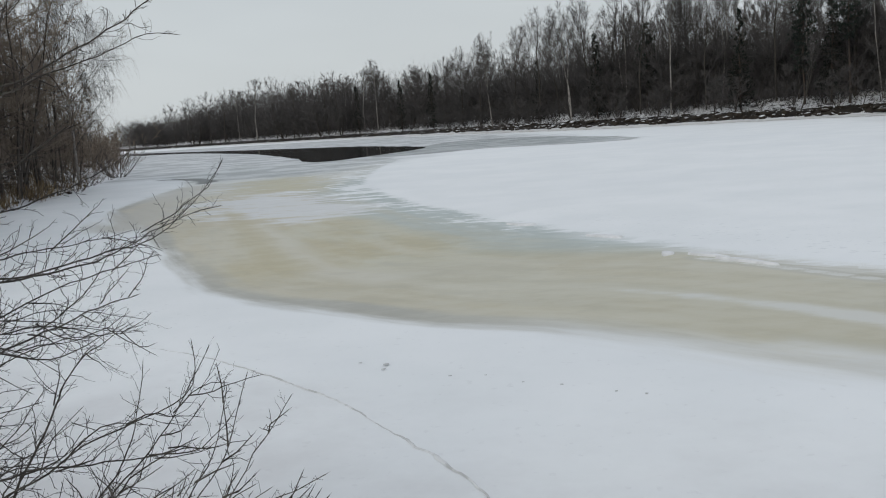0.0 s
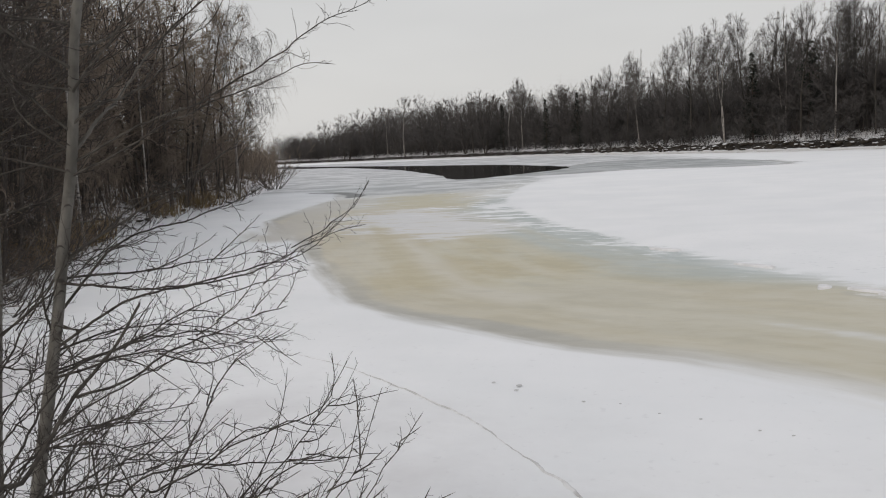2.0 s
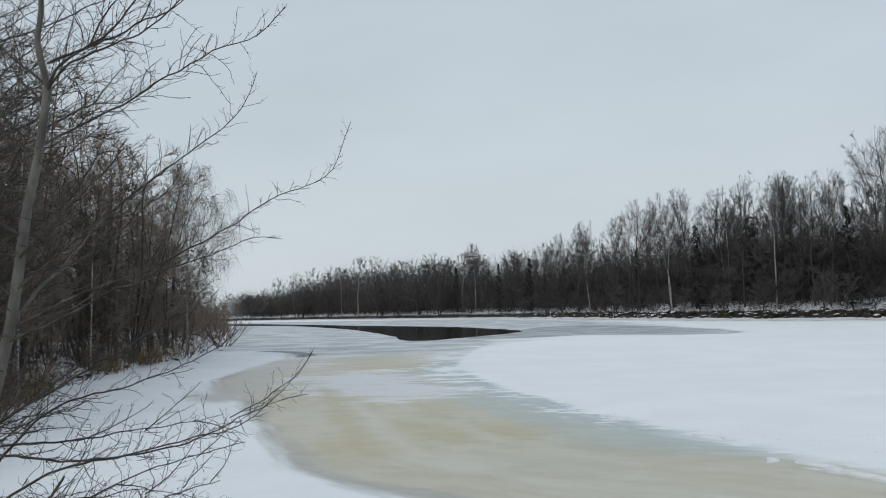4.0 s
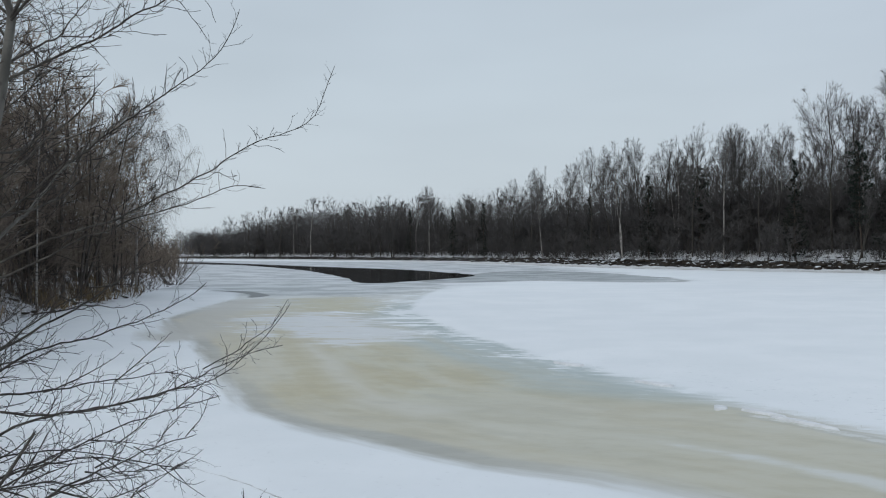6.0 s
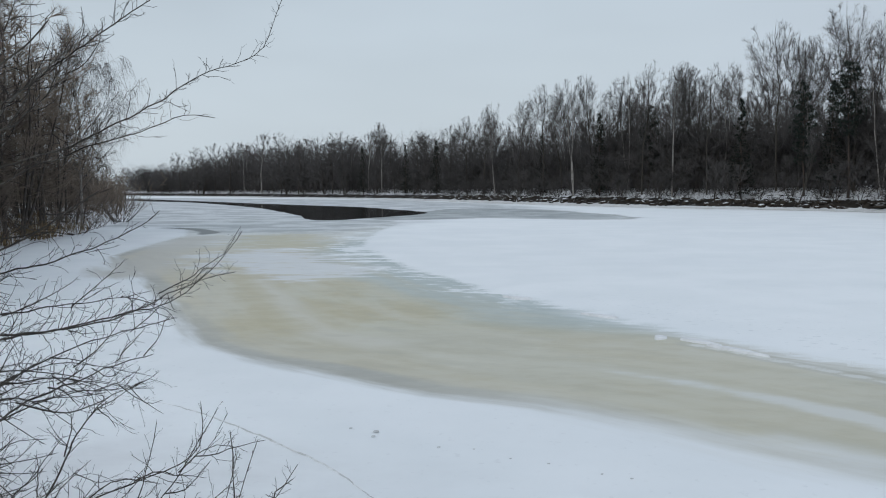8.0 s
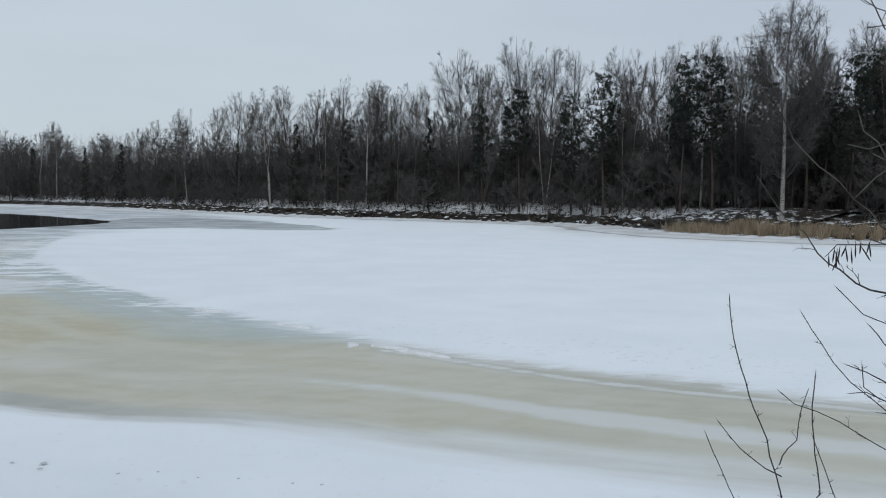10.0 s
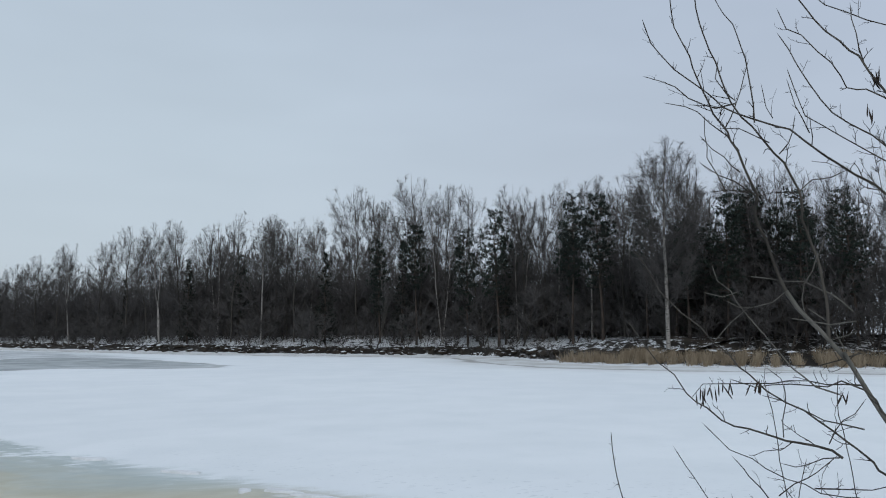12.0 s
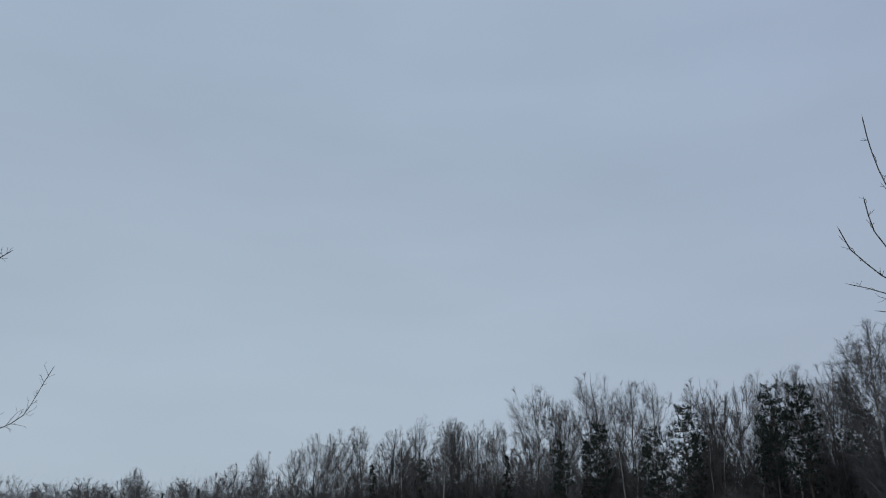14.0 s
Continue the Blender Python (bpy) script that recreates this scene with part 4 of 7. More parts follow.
# Skyline trees of the far bank: x, y, height of the top.
BIRCHES_EAST = [(56.2, 63.4, 21.8), (61.5, 76.9, 21.5), (59.5, 80.6, 21.5), (56.0, 90.5, 21.9), (59.2, 88.4, 22.2), (53.0, 98.2, 23.4), (52.2, 107.0, 24.8), (48.6, 107.2, 25.4),
                (46.0, 116.0, 22.7), (41.4, 114.7, 24.9), (36.2, 122.4, 20.6), (33.4, 120.3, 19.8), (31.0, 128.8, 21.1), (67.7, 71.9, 21.2), (73.9, 69.4, 22.8), (72.7, 63.8, 22.0), (80, 62, 21)]
BIRCHES_MID = [(33.0, 129.3, 21.2), (29.1, 123.5, 20.7), (26.1, 131.1, 22.0), (24.0, 142.1, 21.0), (20.0, 143.7, 21.7), (16.2, 139.0, 20.4), (15.6, 153.3, 19.7), (12.0, 153.6, 21.3),
               (7.8, 163.2, 19.8), (3.4, 171.3, 19.6), (1.1, 179.3, 19.2), (-3.0, 185.2, 18.5), (-6.9, 195.1, 17.4), (-27.0, 223.3, 20.6), (-23.1, 219.3, 16.4)]
FAR_ROW = [(-150.2, 351.6, 12.9), (-136.4, 343.1, 14.0), (-122.8, 327.5, 17.4), (-112.0, 317.5, 19.1), (-103.2, 312.1, 20.5), (-93.6, 299.5, 19.7), (-87.7, 298.1, 19.7), (-76.3, 280.2, 21.6),
           (-66.6, 269.4, 21.2), (-58.2, 257.6, 18.3), (-51.8, 253.3, 18.3), (-44.3, 242.4, 19.1), (-40.0, 237.0, 18.7), (-16.0, 211.1, 17.3)]
for k, (x, y, top) in enumerate(BIRCHES_EAST):
    birches.plant(x, y, top, pick=4 if k == 0 else (0, 1, 2, 1, 3, 5)[k % 6], label="tall white-stemmed birch with a broad bare crown behind the reeds" if k == 0 else "")
for k, (x, y, top) in enumerate(BIRCHES_MID):
    birches.plant(x, y, top, slim=1.0, pick=3 if k in (5, 9) else (0, 2, 5, 1)[k % 4])
for x, y, top in FAR_ROW:
    distant.plant(x, y, top, slim=1.5)
for x, y, top in [(55.5, 78.9, 19.5), (57.3, 75.5, 19.3), (52.2, 90.6, 19.2), (64.0, 63.1, 17.9), (67.9, 56.5, 17.7), (71, 66, 19.5), (60, 71, 18), (62, 66.5, 15.5), (46.5, 104, 18.5), (58.5, 84, 17.5), (50.5, 96, 17), (76, 58, 18.5), (43, 109, 16.5), (27.5, 133, 16)]:
    pines.plant(x, y, top, slim=1.15)
for x, y, top in [(-18.8, 206.4, 14.0), (-10.3, 195.0, 14.4), (20.5, 139, 15.5), (36, 113, 15), (45.5, 106.9, 16.5), (54, 92, 15.5), (66, 70, 16), (-33.0, 228.6, 14.4), (12, 158, 13)]:
    spruces.plant(x, y, top)


leaner = bare_tree("birch", 15, LIMB_BARK, BIRCH_TWIG, BIRCH_TWIG, "thin grey birch stems leaning out over the far shore", "tree", "birches on the far bank", H=13, r=0.09, cs=0.45, n1=9, n2=5, n3=8, el0=0.7, reach=0.15, rise=0.12, droop=0.1, twig=0.013, l3=0.7, stems=3, spread=0.28)
leaner.matrix_basis = pose(40, 103.5, land_height(40, 103.5), 0, 0, 60)
dead = empty("dead_trunk", Matrix(), "bare pale dead trunk leaning at the far water edge", "dead tree")
part("trunk", joined("trunk", (*tubes_of([([(49.6, 88.5, 0.2), (49.4, 88.7, 2.4), (48.9, 88.9, 5.2)], [0.06, 0.05, 0.015])], 7), LIMB_BARK)), None, dead)


def along_shore(line, side, s0, s1, n0, n1, count, rng):
    """Scattered places between two distances behind a shore."""
    d = np.gradient(line, axis=0)
    d /= np.linalg.norm(d, axis=1, keepdims=True)
    nor = np.stack([-d[:, 1], d[:, 0]], axis=1) * side
    for k in range(count):
        i = int(s0 + (s1 - s0) * (k + rng.uniform(0, 1)) / count)
        yield line[i] + nor[i] * rng.uniform(n0, n1)


def shore_index(line, x, y):
    return int(np.argmin(np.hypot(line[:, 0] - x, line[:, 1] - y)))


WOOD_LINE = smooth_line([(120, -12), (88, 16), (66, 44), (54, 66), (48, 86), (40, 104), (27, 119), (11, 148), (-1, 173), (-14, 195), (-32, 222), (-53, 246), (-85, 287), (-125, 327), (-180, 372), (-300, 427)], 1.5)
E0, E1, E2, E3 = (shore_index(WOOD_LINE, *p) for p in ((85, 18), (38, 104), (-14, 194), (-180, 370)))
SKY = np.array(BIRCHES_EAST + BIRCHES_MID + FAR_ROW)


def sky_top(x, y):
    """The height that the skyline has near a place."""
    d = np.hypot(SKY[:, 0] - x, SKY[:, 1] - y)
    k = np.argsort(d)[:3]
    return float(np.average(SKY[k, 2], weights=1 / (d[k] + 3)))


rng = np.random.default_rng(7)
for line0, line1, n0, n1, count, slim, kind in ((E0, E1, 7, 30, 66, 1.0, far_trees), (E1, E2, 8, 26, 60, 1.0, far_trees), (E2, E3, 6, 24, 90, 1.6, distant)):
    for x, y in along_shore(WOOD_LINE, -1, line0, line1, n0, n1, count, rng):
        kind.plant(x, y, sky_top(x, y) * rng.uniform(0.74, 0.99), slim=slim)
for x, y in along_shore(WOOD_LINE, -1, E0, E1, 8, 30, 26, rng):
    pines.plant(x, y, rng.uniform(12, 18), slim=1.25)


def clear(x, y):
    """True away from the open ground round the tall birch."""
    return math.hypot(x - 54.5, y - 61.5) > 4.5


for n0, n1, low, high, count in ((4.5, 9, 5.5, 9.0, 34), (9, 16, 9.0, 14.0, 46), (16, 28, 11.0, 16.0, 40)):
    for x, y in along_shore(WOOD_LINE, -1, E0, E1, n0, n1, count, rng):
        if clear(x, y):
            bushes.plant(x, y, rng.uniform(low, high), slim=1.15)
for x, y in along_shore(FAR_SHORE, -1, shore_index(FAR_SHORE, 48, 80), shore_index(FAR_SHORE, -14, 194), 0.8, 3.5, 34, rng):
    bushes.plant(x, y, rng.uniform(3.0, 6.5), slim=1.2)
for n0, n1, low, high, count in ((4, 8, 5.5, 9.0, 30), (8, 15, 8.5, 13.0, 40), (15, 26, 10.0, 15, 34)):
    for x, y in along_shore(WOOD_LINE, -1, E1, E2, n0, n1, count, rng):
        bushes.plant(x, y, rng.uniform(low, high), slim=1.25)
for x, y in along_shore(WOOD_LINE, -1, E2, E3, 2, 13, 44, rng):
    bushes.plant(x, y, rng.uniform(8, 13), slim=1.6)


def undergrowth(name, line, side, s0, s1, n0, n1, count, low, high, thick, material, label, seed, mess=0.3):
    """Countless thin stems and twigs between the trees."""
    rng = np.random.default_rng(seed)
    rods, ends = [], []
    for x, y in along_shore(line, side, s0, s1, n0, n1, count, rng):
        if math.hypot(x - 54.5, y - 61.5) < 5:
            continue
        z = land_height(x, y)
        h = rng.uniform(low, high) * (1.0 if high > 1.2 else sky_top(x, y) if line is WOOD_LINE else near_top(x, y))
        p = np.array([x, y, z - 0.1])
        d = unit(np.array([rng.normal(0, mess), rng.normal(0, mess), 1.0]))
        q = p + d * h * 0.55
        t = q + unit(d + rng.normal(0, 0.2, 3)) * h * 0.45
        rods.append((*p, *q, thick, thick * 0.75))
        ends.append((*q, *t, thick * 0.75, 0))
        for c in range(10):
            u = rng.uniform(0.15, 1)
            o = p + (t - p) * u
            e = o + unit(d * (0.9 - mess) + rng.normal(0, 0.6, 3)) * h * rng.uniform(0.14, 0.36)
            ends.append((*o, *e, thick * 0.6, 0))
    tagged(part(name, joined(name, (*rods_of(rods), material), (*spikes_of(ends), material)), None), label, "undergrowth", kind="stuff")


ER = shore_index(WOOD_LINE, 57, 60)
undergrowth("undergrowth", WOOD_LINE, -1, ER, E2, 34, 58, 1700, 6, 11.5, 0.09, ALDER_TWIG, "dark leafless undergrowth deep in the woods of the far bank", 50)
undergrowth("undergrowth", WOOD_LINE, -1, ER, E1, 11, 34, 2800, 4.5, 12.5, 0.033, ALDER_TWIG, "dark leafless undergrowth between the trees of the far bank", 51, 0.45)
undergrowth("undergrowth", WOOD_LINE, -1, E0, ER, 11, 30, 700, 3, 8, 0.035, ALDER_TWIG, "thin leafless undergrowth between the pines of the far bank", 59, 0.45)
undergrowth("undergrowth", FAR_SHORE, -1, shore_index(FAR_SHORE, 85, 18), shore_index(FAR_SHORE, 44.5, 62), 8.5, 13.5, 260, 0.6, 1.8, 0.02, ALDER_TWIG, "low dark scrub on the bank behind the reeds", 57, 0.6)
undergrowth("undergrowth", FAR_SHORE, -1, shore_index(FAR_SHORE, 45, 66), shore_index(FAR_SHORE, -14, 194), 0.3, 4.5, 420, 0.6, 2.2, 0.022, ALDER_TWIG, "low dark scrub hanging over the far water edge", 58, 0.7)
undergrowth("undergrowth", WOOD_LINE, -1, E1, E3, 4, 10, 2200, 1.5, 6.0, 0.03, ALDER_TWIG, "low dark leafless scrub along the distant shore", 56, 0.55)
undergrowth("undergrowth", WOOD_LINE, -1, E1, E2, 11, 32, 3800, 0.25, 0.7, 0.036, ALDER_TWIG, "dark leafless undergrowth between the trees of the far bank", 52, 0.45)
# The lighter birch twig colour imitates haze over the distant woods.
undergrowth("undergrowth", WOOD_LINE, -1, E2, E3, 6, 30, 7000, 0.35, 0.9, 0.042, BIRCH_TWIG, "leafless undergrowth of the distant woods, painted paler for haze", 53, 0.4)


def clods(name, places, low, high, label):
    """Earth clods, stones and tussocks lying on a bank, snow on top."""
    rng = np.random.default_rng(61)
    bm = bmesh.new()
    bmesh.ops.create_icosphere(bm, subdivisions=2, radius=1)
    base = np.array([v.co[:] for v in bm.verts])
    tri = np.array([[v.index for v in f.verts] for f in bm.faces])
    bm.free()
    V, Q = [], []
    for k, (x, y) in enumerate(places):
        s = rng.uniform(low, high)
        w = base * (1 + 0.28 * np.sin(base @ rng.normal(0, 2.6, (3, 3)) + rng.uniform(0, 6, 3)))
        w = w * np.array([s * rng.uniform(0.8, 2.0), s * rng.uniform(0.8, 1.6), s * rng.uniform(0.5, 0.9)])
        a = rng.uniform(0, 6.28)
        w = np.column_stack([w[:, 0] * np.cos(a) - w[:, 1] * np.sin(a), w[:, 0] * np.sin(a) + w[:, 1] * np.cos(a), w[:, 2]])
        V.append(w + [x, y, land_height(x, y) + 0.1 * s])
        Q.append(tri + k * len(base))
    tagged(part(name, quad_mesh(name, np.concatenate(V), np.concatenate(Q)), CLODS), label, "bank debris", kind="stuff")


rng = np.random.default_rng(62)
clods("bank_clods", list(along_shore(FAR_SHORE, -1, shore_index(FAR_SHORE, 85, 18), shore_index(FAR_SHORE, 45, 68), 9, 13, 150, rng)) + list(along_shore(FAR_SHORE, -1, shore_index(FAR_SHORE, 46, 74), shore_index(FAR_SHORE, -14, 194), 0.2, 3.4, 300, rng)), 0.15, 0.5,
      "dark earth clods and tussocks with snow caps along the far water edge")
clods("bank_clods", list(along_shore(NEAR_SHORE, 1, shore_index(NEAR_SHORE, -12, 12.5), shore_index(NEAR_SHORE, -34, 76), 0.1, 3.5, 130, rng)), 0.05, 0.17,
      "earth clods and roots with snow caps along the wooded near shore")


def reeds(name, places, low, high, width, material, label, category):
    rng = np.random.default_rng(71)
    rows = []
    thick = ripple(np.array(places), 2.6, 4.0, 2)
    for (x, y), t in zip(places, thick):
        if t < -0.35:
            continue
        z = land_height(x, y)
        for c in range(5):
            h = rng.uniform(low, high) * (0.6 + 0.4 * min(1.0, t + 0.6))
            rows.append((x + rng.normal(0, 0.2), y + rng.normal(0, 0.2), z - 0.05, rng.normal(0, 0.22) * h, rng.normal(0, 0.22) * h, h, width, rng.uniform(0, 3.14)))
    tagged(part(name, joined(name, (*blades_of(rows), material), smooth=False), None), label, category, kind="stuff")


rng = np.random.default_rng(72)
MOUNDS = [(x + rng.normal(0, s), y + rng.normal(0, s * 1.6)) for x, y, s in ((-24.7, 39.5, 0.5), (-25.8, 45.0, 0.6), (-26.6, 50.0, 0.6), (-19.7, 26.0, 0.5), (-17.3, 20.6, 0.4)) for k in range(90)]
reeds("reed_bed", list(along_shore(FAR_SHORE, -1, shore_index(FAR_SHORE, 75, 27), shore_index(FAR_SHORE, 45, 68), 0.4, 9, 2900, rng)), 0.55, 1.5, 0.04, STRAW, "straw-coloured dry reeds at the far water edge", "reeds")
reeds("dead_grass", list(along_shore(NEAR_SHORE, 1, shore_index(NEAR_SHORE, -14, 15.5), shore_index(NEAR_SHORE, -34, 76), 0.4, 4.0, 900, rng)), 0.15, 0.5, 0.02, RUST_GRASS, "rusty dead grass and ferns on the snowy near bank", "dead grass")
reeds("dead_grass", MOUNDS, 0.6, 1.2, 0.03, RUST_GRASS, "rusty mounds of dead fern at the wooded water edge", "dead grass")

# ---- the wooded bank on the camera's side ----
L0, L1, L2 = (shore_index(NEAR_SHORE, *p) for p in ((-13, 14), (-30, 63), (-85, 165)))


def near_top(x, y):
    """How high the thicket of the wooded bank stands: lower towards its far end."""
    return float(np.interp(math.hypot(x, y), [20, 38, 44, 52, 57, 67, 90], [13.5, 14.0, 12.4, 10.8, 8.8, 5.4, 5.2]))


ALDER_LABEL = "bare brown alder of the dense bankside thicket"
alders = Nursery([
    bare_tree("alder", 81 + k, DARK_BARK, BROWN_TWIG, BROWN_TWIG, ALDER_LABEL, "tree", "alders on the wooded bank", H=11, r=0.085, cs=0.1, width=w, n1=18, n2=5, n3=8, subs=0, twig=0.0115, tl=0.06, stems=stems, spread=0.2, lump=0.2, open_foot=0.8, peak=0.5, up=0.08, steep=(0.04, 0.2))
    for k, (w, stems) in enumerate(((0.17, 2), (0.19, 1), (0.17, 3)))], 8)
rng = np.random.default_rng(9)
for x, y in along_shore(NEAR_SHORE, 1, L0, L1, 2.4, 7.5, 30, rng):
    alders.plant(x, y, near_top(x, y) * rng.uniform(0.7, 1.0))
for x, y in along_shore(NEAR_SHORE, 1, L0, L1, 6, 16, 24, rng):
    alders.plant(x, y, near_top(x, y) * rng.uniform(0.85, 1.15))
for x, y in along_shore(NEAR_SHORE, 1, shore_index(NEAR_SHORE, -19, 26), shore_index(NEAR_SHORE, -27.5, 55), 0.3, 7, 26, rng):
    alders.plant(x, y, near_top(x, y) * rng.uniform(0.85, 1.08))
for az, far, top in [(33, 45, 13.6), (32, 47, 13.2), (31.2, 49.5, 13.2), (30.5, 51, 12.8), (29.8, 53, 12.2), (29.0, 55, 11.4), (28.3, 57.5, 10.4), (27.8, 59.5, 9.3), (27.2, 63, 7.8), (26.6, 68, 6.4),
                     (32.6, 52, 14.2), (31.4, 55, 13.6), (30.3, 58, 13.0), (29.2, 61, 11.8), (28.4, 64, 10.2), (27.6, 67, 8.6)]:
    alders.plant(-far * math.sin(radians(az)), far * math.cos(radians(az)), top, slim=1.1)
for x, y in along_shore(NEAR_SHORE, 1, L1, L2, 0.8, 10, 26, rng):
    alders.plant(x, y, near_top(x, y) * rng.uniform(0.8, 1.1), slim=1.6)
undergrowth("undergrowth", NEAR_SHORE, 1, L0, L1, 4.5, 20, 2400, 0.2, 0.8, 0.019, BROWN_TWIG, "brown leafless undergrowth on the wooded near bank", 54, 0.5)
undergrowth("undergrowth", NEAR_SHORE, 1, L1, L2, 0.5, 14, 1200, 0.3, 0.95, 0.045, BROWN_TWIG, "brown leafless undergrowth farther down the near bank", 55)

WEEPING = bare_tree("weeping_birch", 91, BIRCH, BIRCH_TWIG, BIRCH_TWIG, "weeping birch with long hanging twigs over the river ice", "tree", "", H=13, r=0.12, cs=0.2, n1=44, n2=9, n3=12, el0=0.8, reach=0.42, rise=-0.03, droop=0.75, twig=0.0085, l3=1.0, lean=0.05, shape=rounded)
WEEPING.matrix_basis = pose(-28.0, 55.5, land_height(-28.0, 55.5) - 0.3, 0, 0, 200)
slender = Nursery([bare_tree("birch", 92, BIRCH, BROWN_TWIG, BIRCH_TWIG, "slender birch with a white stem in the bankside thicket", "tree", "birches on the wooded bank", H=13, r=0.055, cs=0.4, n1=22, n2=6, n3=5, el0=0.8, reach=0.14, rise=0.12, droop=0.1, twig=0.009, l3=0.6, shape=narrow)], 10)
for x, y, top in [(-23.8, 37.1, 13.5), (-18.6, 24.9, 13)]:
    slender.plant(x, y, top)
low_bushes = Nursery([
    bare_tree("shore_bush", 93, DARK_BARK, BROWN_TWIG, BROWN_TWIG, "low leafless bush at the near water edge", "bush", "low bushes on the near shore", sides=3, H=2.6, r=0.035, cs=0.1, n1=5, n2=3, n3=4, el0=0.6, reach=0.34, rise=0.08, droop=0.0, twig=0.007, l3=0.32, stems=5, spread=0.8),
], 11)
rng = np.random.default_rng(12)
for x, y in along_shore(NEAR_SHORE, 1, L0, L1, 0.0, 3.2, 34, rng):
    low_bushes.plant(x, y, land_height(x, y) + rng.uniform(1.2, 2.8))
for x, y in along_shore(NEAR_SHORE, 1, shore_index(NEAR_SHORE, -26, 50), shore_index(NEAR_SHORE, -34, 76), -1.0, 2.0, 16, rng):
    low_bushes.plant(x, y, land_height(x, y) + rng.uniform(2.2, 4.5), slim=1.2)
young = Nursery([
    bare_tree("alder", 84 + k, DARK_BARK, BROWN_TWIG, NEAR_TWIG if k else BROWN_TWIG, "young leafless alder with a fine tangle of twigs", "tree", "alders on the wooded bank", H=9, r=0.05, cs=0.1, n1=24, n2=7, n3=10, el0=0.3, reach=0.2, rise=0.08, droop=0.0, twig=0.0068, l3=0.42, stems=2, spread=0.15, shape=rounded)
    for k in range(2)], 13)
for x, y in along_shore(NEAR_SHORE, 1, shore_index(NEAR_SHORE, -14.2, 16), shore_index(NEAR_SHORE, -24.5, 41), 0.3, 2.6, 19, rng):
    young.plant(x, y, rng.uniform(9, 14) if y < 33 else rng.uniform(9, 11.5))
tangle = Nursery([
    bare_tree("shore_bush", 95, DARK_BARK, BROWN_TWIG, NEAR_TWIG, "low tangled leafless bush drooping onto the river ice", "bush", "low bushes on the near shore", sides=3, H=1.8, r=0.03, cs=0.05, n1=7, n2=4, n3=4, el0=0.15, reach=0.5, rise=0.05, droop=0.0, twig=0.0045, l3=0.25, stems=6, spread=1.0),
], 14)
for x, y in along_shore(NEAR_SHORE, 1, shore_index(NEAR_SHORE, -11, 11.5), shore_index(NEAR_SHORE, -25, 43), -0.5, 1.8, 22, rng):
    tangle.plant(x, y, land_height(x, y) + rng.uniform(0.9, 1.9), slim=1.15)
for x, y in along_shore(NEAR_SHORE, 1, shore_index(NEAR_SHORE, -12, 12.8), shore_index(NEAR_SHORE, -18, 23), -0.5, 1.2, 13, rng):
    tangle.plant(x, y, land_height(x, y) + rng.uniform(1.5, 2.5), slim=1.1)
for x, y in along_shore(NEAR_SHORE, 1, shore_index(NEAR_SHORE, -17, 21), shore_index(NEAR_SHORE, -28, 57), -0.9, 0.6, 12, rng):
    low_bushes.plant(x, y, land_height(x, y) + rng.uniform(1.6, 3.0), slim=1.25)


